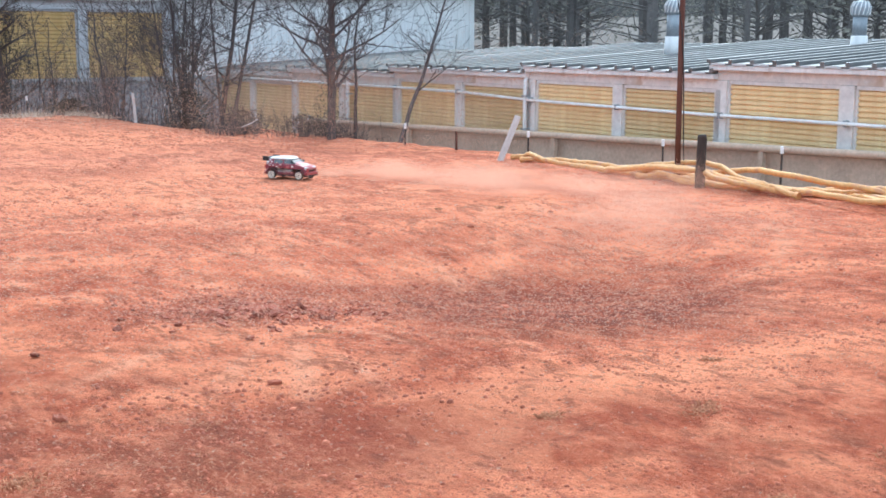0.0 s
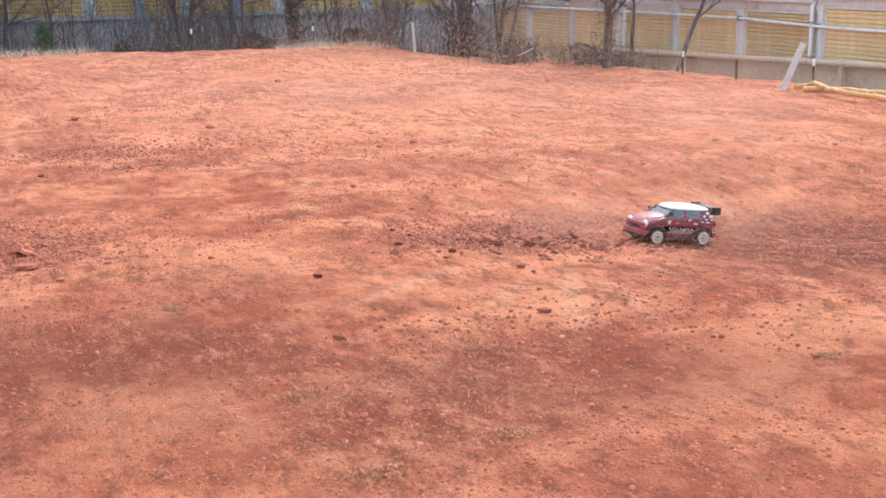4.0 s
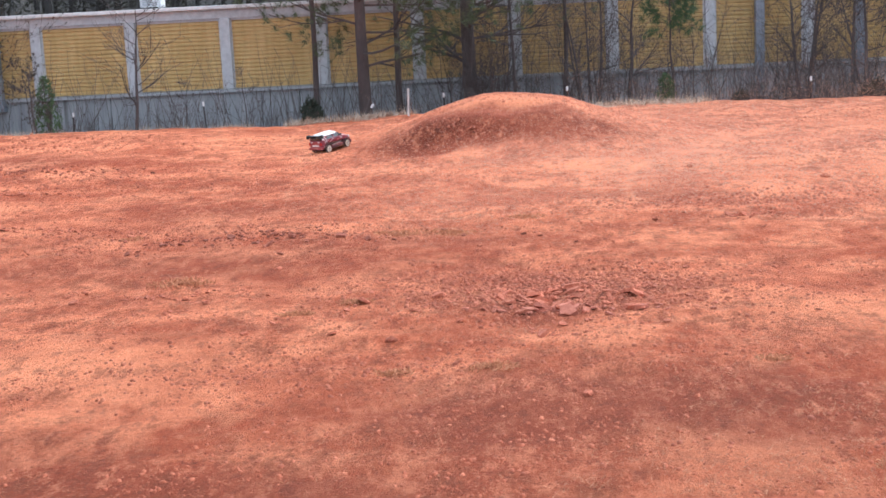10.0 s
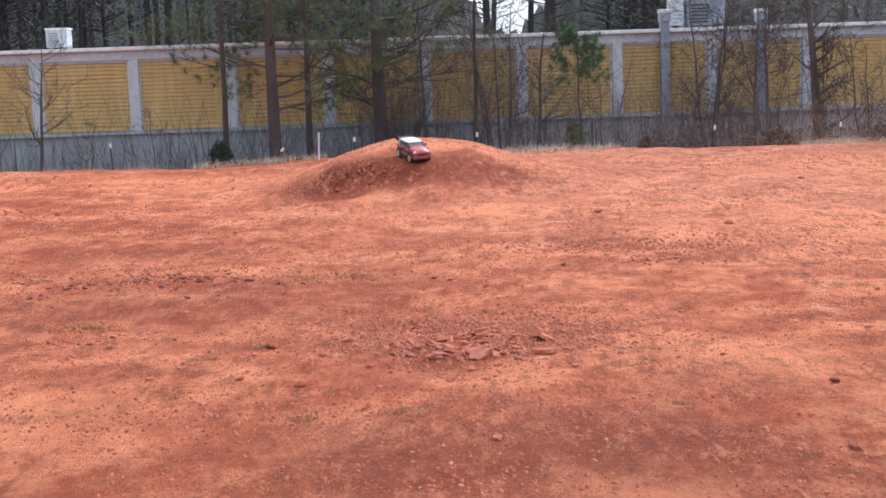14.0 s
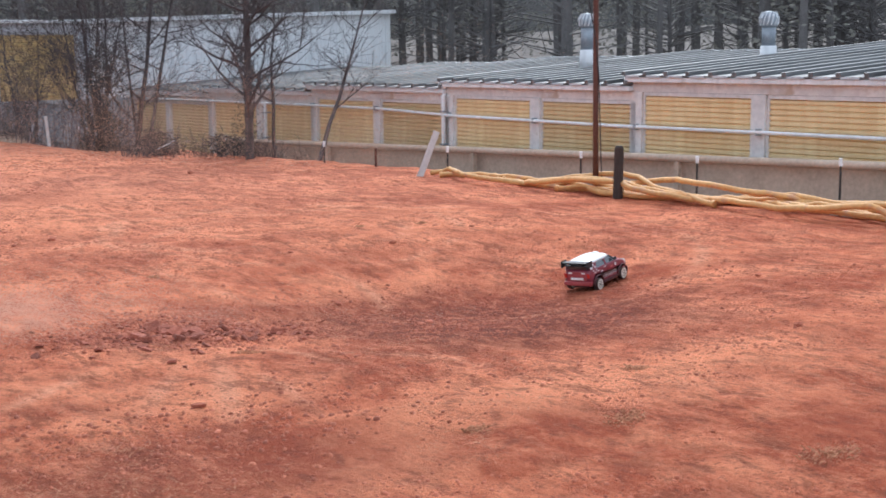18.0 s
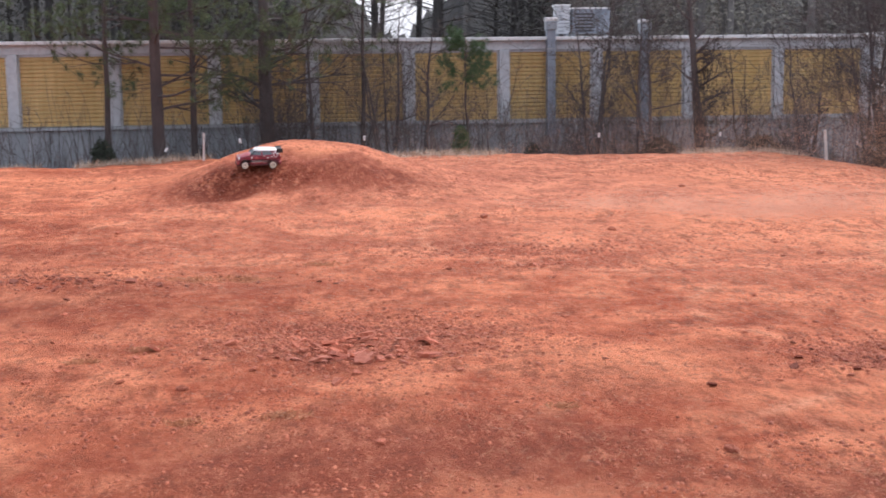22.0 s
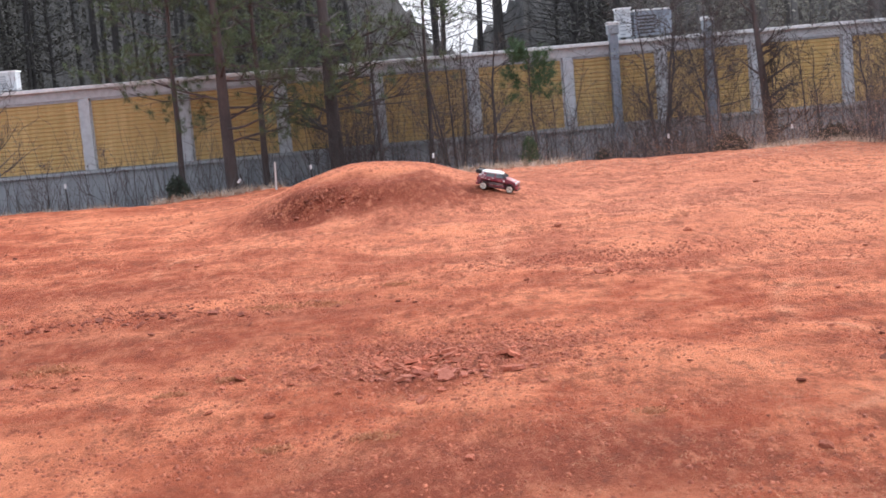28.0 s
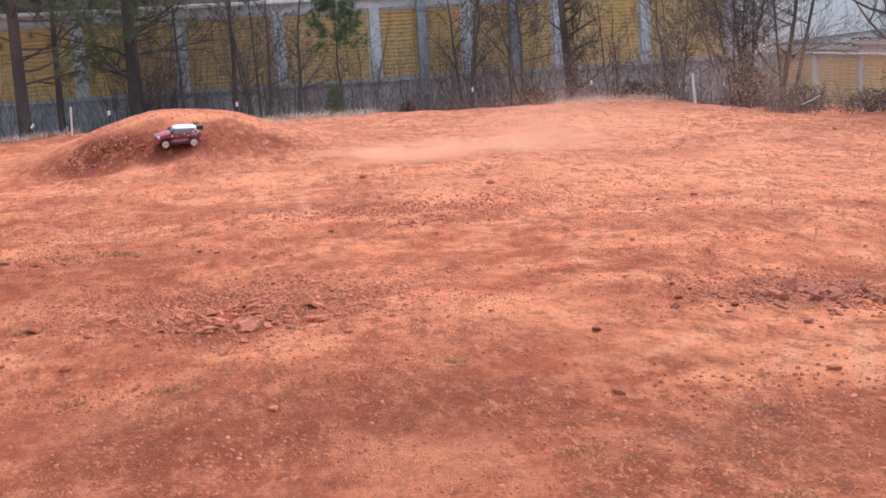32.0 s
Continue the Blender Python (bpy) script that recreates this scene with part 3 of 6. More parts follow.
def side_row():
    u = Vector((math.cos(radians(ROW_DEG)), math.sin(radians(ROW_DEG)), 0))
    me = bpy.data.meshes.new("curtain")
    bm = curtain(DOOR_W, DOOR_H, 22)
    bm.to_mesh(me)
    bm.free()
    me.materials.append(DOOR_B)
    for i, gut in TERRACES:
        o = Vector((*ROW_O, 0)) + u * (i * PITCH)
        # local x runs towards the camera, local -y faces the lot
        base = empty("storage_unit_pair", Matrix.Translation((o.x, o.y, gut)) @ pose(0, 0, 0, 0, 0, ROW_DEG), "pair of dusty yellow storage units under a metal roof", "storage unit", "stepped storage row", "structure")
        width = 2 * PITCH
        top = -0.31
        for k in range(2):
            roller_door(base, me, pose(k * PITCH, 0, top - DOOR_H), DOOR_W, DOOR_H, DOOR_B, PINK_GREY)
            part("pillar", boxed(k * PITCH - 0.36, k * PITCH - 0.052, -0.10, 0.12, top - DOOR_H - 0.3, top + 0.07, 0.01), PINK_GREY, base)
        part("pillar", boxed(width - 0.358, width - 0.20, -0.10, 0.12, top - DOOR_H - 0.3, top + 0.07, 0.01), PINK_GREY, base)
        part("header_beam", boxed(-0.36, width - 0.37, -0.07, 0.12, top + 0.075, -0.045), PINK_GREY, base)
        part("foundation", boxed(-0.36, width - 0.37, -0.08, 8.0, top - DOOR_H - 0.6, top - DOOR_H - 0.004), CURB, base)
        part("rear_wall", boxed(-0.36, width - 0.37, 0.3, 8.6, top - DOOR_H - 0.5, -0.06), CONCRETE, base)
        part("gutter", boxed(-0.42, width - 0.30, -0.22, -0.08, -0.045, 0.055, 0.015), WHITE, base, "white gutter")
        rise, depth = 0.62, 9.0
        bm = bmesh.new()
        vs = [bm.verts.new(p) for p in ((-0.42, -0.24, 0.07), (width - 0.33, -0.24, 0.07), (width - 0.33, depth, 0.07 + rise), (-0.42, depth, 0.07 + rise), (-0.42, -0.24, 0.095), (width - 0.33, -0.24, 0.095), (width - 0.33, depth, 0.095 + rise), (-0.42, depth, 0.095 + rise))]
        for q in ((3, 2, 1, 0), (4, 5, 6, 7), (0, 1, 5, 4), (1, 2, 6, 5), (2, 3, 7, 6), (3, 0, 4, 7)):
            bm.faces.new([vs[j] for j in q])
        part("roof_sheet", bm, ROOF_METAL, base)
        slope = math.degrees(math.atan2(rise, depth + 0.24))
        n = 11
        for k in range(n + 1):
            xx = -0.42 + (width + 0.05) * k / n
            rib = part("roof_rib", boxed(-0.05, 0.05, 0, 9.2, 0, 0.075, 0.012), ROOF_METAL, base)
            rib.matrix_basis = pose(xx, -0.25, 0.094, slope, 0, 0)
            if k < n:
                part("panel_end", boxed(xx + 0.06, xx + 0.42, -0.252, -0.242, 0.055, 0.092), GREY_PAINT, base)
        part("ridge_cap", boxed(-0.44, width - 0.31, depth - 0.15, depth + 0.15, 0.095 + rise, 0.15 + rise), WHITE, base)
    return u


ROW_U = side_row()

# ---- along the side row: rail, conduit, downspouts, roof vents, pole, pipes ----
def on_way(az, d):
    return d * math.sin(radians(az)), d * math.cos(radians(az))


def row_point(i, out, z):
    """A point along the side row: i doors along it, out metres in front of it."""
    n = Vector((-ROW_U.y, ROW_U.x, 0))
    p = Vector((*ROW_O, z)) + ROW_U * (i * PITCH) - n * out * (1 if n.x > 0 else -1)
    return p


def guard_rail():
    base = empty("guard_rail", Matrix.Identity(4), "long dusty tan guard rail before the storage doors", "rail", kind="structure")
    pts = [row_point(i, 0.75, 0.05 + 0.085 * max(i, -1.0)) for i in np.arange(-1.5, 9.1, 0.5)]
    bm = bmesh.new()
    tube(bm, pts, 0.075, 8)
    part("rail", bm, CURB, base, smooth_faces=True)
    bm = bmesh.new()
    for p0, p1 in zip(pts, pts[1:]):
        vs = [bm.verts.new(v) for v in ((p0.x + 0.16, p0.y, -1.1), (p1.x + 0.16, p1.y, -1.1), (p1.x + 0.16, p1.y, p1.z - 0.06), (p0.x + 0.16, p0.y, p0.z - 0.06), (p0.x + 0.30, p0.y, p0.z - 0.06), (p1.x + 0.30, p1.y, p1.z - 0.06))]
        bm.faces.new((vs[0], vs[1], vs[2], vs[3]))
        bm.faces.new((vs[3], vs[2], vs[5], vs[4]))
    part("low_wall", bm, CURB, base)
    for k in range(0, len(pts), 4):
        p = pts[k]
        part("rail_post", boxed(p.x - 0.05, p.x + 0.05, p.y - 0.05, p.y + 0.05, -1.1, p.z), CURB, base)


def conduit():
    base = empty("wall_conduit", Matrix.Identity(4), "thin white conduit running along the storage row", "pipe")
    zs = [(-4, 1.02), (0, 1.06), (1, 1.05), (2, 0.97), (3.8, 0.93), (5, 0.95), (6, 0.95), (8, 1.0), (10, 1.05)]
    pts = [row_point(i, 0.16 + (0.04 if k % 2 else 0), z) for k, (i, z) in enumerate(zs)]
    bm = bmesh.new()
    tube(bm, pts, 0.036, 8)
    part("pipe", bm, SIDING, base, smooth_faces=True)
    for i in np.arange(-3.1, 9.5, 1.0):
        p = row_point(i + 0.05, 0.16, float(np.interp(i, [a for a, b in zs], [b for a, b in zs])))
        part("clip", boxed(p.x - 0.05, p.x + 0.12, p.y - 0.03, p.y + 0.03, p.z - 0.06, p.z + 0.06, 0.01), GALV, base)


def downspout(i, top, bottom, label):
    p = row_point(i, 0.2, 0)
    base = empty("downspout", Matrix.Translation((p.x, p.y, bottom)), label, "downspout", "downspouts of the storage row")
    h = top - bottom
    bm = bmesh.new()
    tube(bm, [(0.12, 0.10, h), (0.10, 0.05, h - 0.10), (0, 0, h - 0.22), (0, 0, h * 0.5), (0, 0, 0.08), (-0.10, 0, 0)], 0.05, 8)
    part("pipe", bm, WHITE, base, smooth_faces=True)
    for f in (0.3, 0.7):
        part("bracket", boxed(-0.07, 0.14, -0.065, 0.065, h * f, h * f + 0.04), GALV, base)
    part("gutter_outlet", boxed(0.0, 0.22, 0.0, 0.2, h - 0.04, h + 0.08, 0.01), WHITE, base)


def roof_vent(az, d, z0, h):
    x, y = on_way(az, d)
    base = empty("roof_vent", Matrix.Translation((x, y, z0)), "galvanised turbine vent on the storage roof", "vent", "roof vents")
    bm = bmesh.new()
    tube(bm, [(0, 0, -0.3), (0, 0, 0.22)], [0.20, 0.18], 16)
    part("curb", bm, WHITE, base, smooth_faces=True)
    bm = bmesh.new()
    tube(bm, [(0, 0, 0.2), (0, 0, h - 0.35)], 0.155, 16)
    part("vent_pipe", bm, GALV, base, smooth_faces=True)
    bm = bmesh.new()
    tube(bm, [(0, 0, h - 0.36), (0, 0, h - 0.30), (0, 0, h - 0.15), (0, 0, h - 0.03), (0, 0, h)], [0.16, 0.20, 0.215, 0.16, 0.05], 16)
    part("turbine", bm, GALV, base, smooth_faces=True)
    for k in range(14):
        a = 2 * math.pi * k / 14
        bm = bmesh.new()
        tube(bm, [(0.195 * math.cos(a), 0.195 * math.sin(a), h - 0.31), (0.22 * math.cos(a + 0.2), 0.22 * math.sin(a + 0.2), h - 0.15), (0.15 * math.cos(a + 0.4), 0.15 * math.sin(a + 0.4), h - 0.02)], 0.014, 4)
        part("fin", bm, WHITE, base)


def rusty_pole():
    x, y = on_way(44.95, 23.6)
    z = ground_z(x, y)
    base = empty("utility_pole", Matrix.Translation((x, y, z - 0.2)), "thin rusty brown steel pole with a loose cable", "pole")
    bm = bmesh.new()
    tube(bm, [(0.0, 0.02, 0), (-0.04, 0, 2.0), (-0.05, 0, 4.0), (-0.06, 0, 7.5)], [0.058, 0.052, 0.05, 0.046], 10)
    part("shaft", bm, RUST, base, smooth_faces=True)
    bm = bmesh.new()
    tube(bm, [(0.10, -0.05, 0.1), (0.04, -0.06, 0.9), (-0.02, -0.06, 2.2), (-0.10, -0.06, 2.9), (-0.28, -0.05, 3.6), (-0.25, -0.04, 4.6), (-0.08, -0.05, 5.4)], 0.012, 5)
    part("cable", bm, BLACK_PLASTIC, base)


def dark_post():
    x, y = on_way(45.9, 22.2)
    z = ground_z(x, y)
    bm = bmesh.new()
    tube(bm, [(0.0, 0, -0.3), (0, 0, 0.1), (0.01, 0, 0.45), (0.02, 0, 0.86), (0.02, 0, 0.90)], [0.085, 0.085, 0.083, 0.08, 0.06], 12)
    ob = ob_of("wooden_post", bm, DARK_WOOD, smooth_faces=False)
    ob.matrix_basis = Matrix.Translation((x, y, z))
    tagged(ob, "short dark tarred wooden post beside the pipes", "post")


def leaning_board():
    x, y = on_way(37.07, 26.2)
    ob = ob_of("leaning_board", boxed(-0.065, 0.065, -0.022, 0.022, -0.25, 0.98, 0.008), PALE_WOOD)
    ob.matrix_basis = Matrix.Translation((x, y, ground_z(x, y))) @ pose(0, 0, 0, 0, 0, -37) @ pose(0, 0, 0, 0, 21, 0)
    tagged(ob, "weathered white board stuck in the clay, leaning", "board")


def stake(az, d, h, w, lean, label):
    x, y = on_way(az, d)
    ob = ob_of("survey_stake", boxed(-w / 2, w / 2, -0.02, 0.02, -0.3, h, 0.006), PALE_WOOD)
    ob.matrix_basis = Matrix.Translation((x, y, ground_z(x, y))) @ pose(0, 0, 0, 0, lean, -az)
    tagged(ob, label, "stake")


def duct_pipes():
    """Loose coils of corrugated drain pipe, lying across one another."""
    rnd = random.Random(5)
    ends = [(20.4, 7.2, 0.0, 0.10), (19.0, 8.3, 0.16, 0.34), (21.0, 13.5, -0.14, 0.12), (17.5, 9.0, 0.30, 0.20), (18.2, 6.8, -0.20, 0.30), (16.4, 7.6, 0.05, 0.46), (17.0, 8.0, -0.32, 0.14), (18.8, 10.2, -0.26, 0.30)]
    for k, (y0, y1, off, lift) in enumerate(ends):
        base = empty("drain_pipe", Matrix.Identity(4), "ochre yellow corrugated drain pipe lying in a loose heap", "pipe", "heap of drain pipes")
        n = int((y0 - y1) / 0.045)
        pts, rad = [], []
        for i in range(n + 1):
            y = y0 + (y1 - y0) * i / n
            x = 16.05 + 0.078 * (20 - y) + off + 0.26 * math.sin(y * 1.1 + k * 1.7) + 0.15 * math.sin(y * 2.3 + k * 2.2)
            z = ground_z(x, y) + 0.06 + lift * 0.36 * (1 + math.sin(y * 1.15 + k * 2.1)) * smooth(min(i, n - i) / 14)
            pts.append((x, y, z))
            rad.append(0.053 if i % 2 else 0.045)
        bm = bmesh.new()
        tube(bm, pts, rad, 9)
        part("hose", bm, DUCT, base, smooth_faces=True)
        for e in (0, -1):
            bm = bmesh.new()
            q = Vector(pts[e])
            w = (q - Vector(pts[3 if e == 0 else -4])).normalized()
            tube(bm, [q - w * 0.05, q + w * 0.012], [0.060, 0.060], 12)
            part("coupling", bm, DUCT, base)


def utility_box():
    x, y = on_way(58.3, 20.4)
    base = empty("utility_box", Matrix.Translation((x, y, ground_z(x, y) - 0.06)) @ pose(0, 0, 0, 0, 0, -90), "low dusty concrete utility box by the rail", "utility box")
    part("body", boxed(-0.2, 1.3, -0.25, 0.5, 0, 0.74, 0.03), CURB, base)
    part("lid", boxed(-0.24, 1.34, -0.29, 0.54, 0.742, 0.80, 0.02), CURB, base)


def bent_pipe():
    """A white plastic pipe end sticking up out of the brush."""
    pts = [Vector((*on_way(a, 34.4), z)) for a, z in ((25.55, 0.02), (25.8, 0.09), (26.05, 0.15), (26.22, 0.22), (26.30, 0.23))]
    bm = bmesh.new()
    tube(bm, pts, 0.014, 8)
    ob = ob_of("bent_pipe", bm, WHITE, smooth_faces=True)
    tagged(ob, "short bent white plastic pipe lying in the brush", "pipe")


guard_rail()
conduit()
downspout(1.90, 1.62, -0.32, "white downspout with an elbow between the yellow doors")
downspout(-0.88, 1.30, -0.5, "white downspout half hidden by bare trees")
roof_vent(44.5, 32.0, 2.26, 1.1)
roof_vent(52.24, 30.0, 2.30, 0.98)
rusty_pole()
dark_post()
leaning_board()
stake(-6.19, 33.6, 0.72, 0.05, 2, "pale weathered stake on the edge of the lot")
stake(21.05, 35.6, 0.82, 0.075, -4, "pale stake near the corner of the two buildings")
duct_pipes()
utility_box()
bent_pipe()


# ---- fence posts with white caps ----
def fence_post(az, el, d, tilt=0.0):
    x, y = on_way(az, d)
    z = ground_z(x, y)
    top = 2.4 + d * math.tan(radians(el)) + 0.04
    base = empty("fence_post", Matrix.Translation((x, y, z)) @ pose(0, 0, 0, 0, tilt, -az), "thin dark steel fence post with a white cap", "fence post", "fence posts round the lot")
    h = max(0.35, (top - z) / math.cos(radians(tilt)))
    bm = boxed(-0.006, 0.006, -0.02, 0.02, -0.3, h)
    box(bm, -0.018, 0.018, -0.026, -0.02, -0.3, h)
    part("shaft", bm, TPOST, base)
    part("cap", boxed(-0.030, 0.030, -0.04, 0.03, h - 0.10, h + 0.03, 0.010), CAP, base, "white plastic cap")


BACK_CAPS = [(-33.8, -2.9), (-25.11, -2.59), (-20.71, -2.84), (-15.09, -2.68), (-4.54, -2.80), (0.86, -2.76), (11.28, -2.69), (16.60, -2.65), (22.35, -2.98)]
for a, e in BACK_CAPS:
    fence_post(a, e, 35.9 / math.cos(radians(a)), 3.0 * math.sin(a * 3))
fence_post(-8.42, -3.15, 36.2, 38.0)
for a, e, d in ((25.29, -3.34, 38.0), (28.53, -3.54, 34.3), (32.81, -3.89, 30.6), (38.31, -4.21, 27.3), (44.25, -4.49, 24.6), (49.34, -4.68, 22.9), (55.38, -4.73, 21.4)):
    fence_post(a, e, d)
for a, e, d in ((35.1, -4.35, 29.0),):
    x, y = on_way(a, d)
    ob = ob_of("bare_post", boxed(-0.02, 0.02, -0.02, 0.02, -0.3, 0.42), RUST)
    ob.matrix_basis = Matrix.Translation((x, y, ground_z(x, y)))
    tagged(ob, "thin rusty bare post in the clay", "post")


# ---- rolled fabric tubes, cone, marker, shovel and gate frame ----
def roll(p0, p1, r, name, label, skin, bands, flap=False):
    """A sagging roll lying on the ground from p0 to p1."""
    a, b = Vector((*p0, ground_z(*p0))), Vector((*p1, ground_z(*p1)))
    length = (b - a).length
    base = empty(name, Matrix.Translation(a), label, "fabric roll", "rolls beside the lot")
    way = b - a
    n = max(8, int(length / 0.12))
    pts, rad = [], []
    for i in range(n + 1):
        t = i / n
        q = a + way * t
        rr = r * (1 + 0.05 * math.sin(9 * t + p0[1]) + 0.03 * math.sin(23 * t))
        pts.append(Vector((q.x, q.y, ground_z(q.x, q.y) + rr * 0.93)) - a)
        rad.append(rr)
    bm = bmesh.new()
    tube(bm, pts, rad, 20, caps=False)
    for v in bm.verts:
        q = v.co * 2.6 + Vector((p0[0], p0[1], 0))
        v.co += Vector((noise.noise(q), noise.noise(q + Vector((9, 4, 2))), noise.noise(q + Vector((3, 8, 5))))) * 0.035
    part("cover", bm, skin, base, smooth_faces=True)
    for e, k in ((0, 1), (-1, -2)):
        bm = bmesh.new()
        w = (pts[e] - pts[k]).normalized()
        for j, f in enumerate((1.0, 0.78, 0.55, 0.3)):
            tube(bm, [pts[e] - w * (0.02 + 0.05 * j), pts[e] + w * 0.004], [rad[e] * f * 0.99] * 2, 18, caps=(j == 3))
        part("rolled_end", bm, BLACK_PLASTIC, base)
    for t0, t1, m in bands:
        i0, i1 = int(t0 * n), max(int(t0 * n) + 1, int(t1 * n))
        bm = bmesh.new()
        tube(bm, pts[i0:i1 + 1], [q + (0.020 if m is WHITE_WRAP else 0.026) for q in rad[i0:i1 + 1]], 20, caps=False)
        part("wrap_band", bm, m, base, "white band" if m is WHITE_WRAP else "", smooth_faces=True)
    if flap:
        bm = bmesh.new()
        side = Vector((-way.y, way.x, 0)).normalized()
        if side.x < 0:
            side = -side
        rows_ = []
        for i in range(0, n * 7 // 10, 2):
            base_p = pts[i]
            reach = 0.5 + 0.14 * math.sin(i * 0.5) + 0.2 * (1 - i / n)
            line = []
            for j in range(7):
                f = j / 6
                q = base_p + side * (rad[i] * math.cos(radians(60 * (1 - f))) + reach * f * f * 0.5) + Vector((0, 0, rad[i] * math.sin(radians(60)) * (1 - f) - 0.4 * rad[i] * f))
                gz = ground_z(a.x + q.x, a.y + q.y) - a.z + 0.025 + 0.02 * math.sin(i + 2 * j)
                line.append(bm.verts.new((q.x, q.y, max(q.z, gz))))
            rows_.append(line)
        for u, v in zip(rows_, rows_[1:]):
            for j in range(6):
                bm.faces.new((u[j], v[j], v[j + 1], u[j + 1]))
        bmesh.ops.solidify(bm, geom=bm.faces[:], thickness=0.012)
        part("loose_flap", bm, skin, base, smooth_faces=True)


roll(on_way(-38.4, 18.9), on_way(-34.0, 23.0), 0.265, "fabric_roll", "thick grey rolled ground fabric with a white band", FABRIC, [(0.50, 0.54, WHITE_WRAP)])
roll(on_way(-34.0, 23.3), on_way(-31.85, 26.2), 0.245, "wrapped_roll", "roll wrapped in bands of white and dark plastic", FABRIC, [(0.02, 0.36, WHITE_WRAP), (0.50, 0.62, BLACK_PLASTIC), (0.63, 0.99, WHITE_WRAP), (0.75, 0.80, BLACK_PLASTIC)])
roll(on_way(-31.2, 25.6), on_way(-28.0, 29.4), 0.27, "fabric_roll", "grey fabric roll coming loose, with a white wrapped end", FABRIC, [(0.74, 0.99, WHITE_WRAP)], True)
roll(on_way(-27.9, 29.6), on_way(-24.9, 32.2), 0.23, "fabric_roll", "dull grey roll under green matting", FABRIC, [])


def matting():
    x0, y0 = on_way(-27.9, 29.6)
    x1, y1 = on_way(-26.5, 30.9)
    bm = bmesh.new()
    rows_ = []
    for i in range(13):
        t = i / 12
        line = []
        for j in range(9):
            s = (j / 8 - 0.5) * 2
            x = x0 + (x1 - x0) * t + s * 0.34
            y = y0 + (y1 - y0) * t + s * 0.12
            z = ground_z(x, y) + 0.50 - 0.30 * s * s + 0.05 * lump(x, y, 3.0, 6.6) + 0.03 * math.sin(t * 7)
            line.append(bm.verts.new((x, y, z)))
        rows_.append(line)
    for u, v in zip(rows_, rows_[1:]):
        for j in range(8):
            bm.faces.new((u[j], v[j], v[j + 1], u[j + 1]))
    bmesh.ops.solidify(bm, geom=bm.faces[:], thickness=0.03)
    ob = ob_of("green_matting", bm, GREEN_TURF, smooth_faces=True)
    tagged(ob, "crumpled dark green matting thrown over a roll", "matting")


def traffic_cone():
    x, y = on_way(-26.3, 33.2)
    z = 2.4 + 33.2 * math.tan(radians(-3.05))
    gz = ground_z(x, y)
    base = empty("traffic_cone", Matrix.Translation((x, y, max(gz, z - 0.05))), "orange traffic cone with two white bands", "cone")
    part("foot", boxed(-0.18, 0.18, -0.18, 0.18, 0, 0.04, 0.012), ORANGE, base)

    def ring(z0, z1, grow):
        bm = bmesh.new()
        r = lambda h: 0.11 * (1 - h / 0.72) + 0.022 + grow
        tube(bm, [(0, 0, z0), (0, 0, z1)], [r(z0), r(z1)], 18)
        return bm
    part("body", ring(0.04, 0.64, 0), ORANGE, base, smooth_faces=True)
    part("white_band", ring(0.22, 0.33, 0.004), CAP, base, smooth_faces=True)
    part("white_band", ring(0.40, 0.48, 0.004), CAP, base, smooth_faces=True)


def orange_marker():
    x, y = on_way(-29.75, 31.0)
    gz = ground_z(x, y)
    base = empty("orange_marker", Matrix.Translation((x, y, gz)) @ pose(0, 0, 0, 0, 7, 28), "thin orange marker stake with pale bands", "marker")
    h = 2.4 + 31.0 * math.tan(radians(-1.39)) - gz
    part("stake", boxed(-0.02, 0.02, -0.015, 0.015, -0.2, h, 0.004), ORANGE, base)
    for f in (0.35, 0.6):
        part("pale_band", boxed(-0.024, 0.024, -0.019, 0.019, h * f, h * f + 0.09), CAP, base)


def shovel():
    p = Vector((*on_way(-31.6, 25.2), 0))
    p.z = ground_z(p.x, p.y)
    q = Vector((*on_way(-30.4, 25.9), 2.4 + 25.9 * math.tan(radians(-3.26))))
    base = empty("shovel", Matrix.Translation(p), "old shovel with a pale handle leaning on a roll", "shovel")
    d = q - p
    bm = bmesh.new()
    tube(bm, [d * 0.26, d * 0.6, d], [0.018, 0.017, 0.016], 8)
    part("handle", bm, plain("shovel_wood", (0.42, 0.30, 0.20), (0.55, 0.42, 0.30), 4.0, 0.8), base, smooth_faces=True)
    bm = bmesh.new()
    w = d.normalized()
    s = Vector((0.8, 0.6, 0)).normalized()
    vs = []
    for f, r, dip in ((-0.02, 0.03, 0.0), (0.06, 0.10, 0.02), (0.20, 0.115, 0.03), (0.28, 0.10, 0.02), (0.30, 0.025, 0.0)):
        c = w * f
        nrm = w.cross(s).normalized()
        vs.append([bm.verts.new(c - s * r), bm.verts.new(c + nrm * dip), bm.verts.new(c + s * r)])
    for u, v in zip(vs, vs[1:]):
        for j in range(2):
            bm.faces.new((u[j], v[j], v[j + 1], u[j + 1]))
    bmesh.ops.solidify(bm, geom=bm.faces[:], thickness=0.006)
    part("blade", bm, RUST, base)


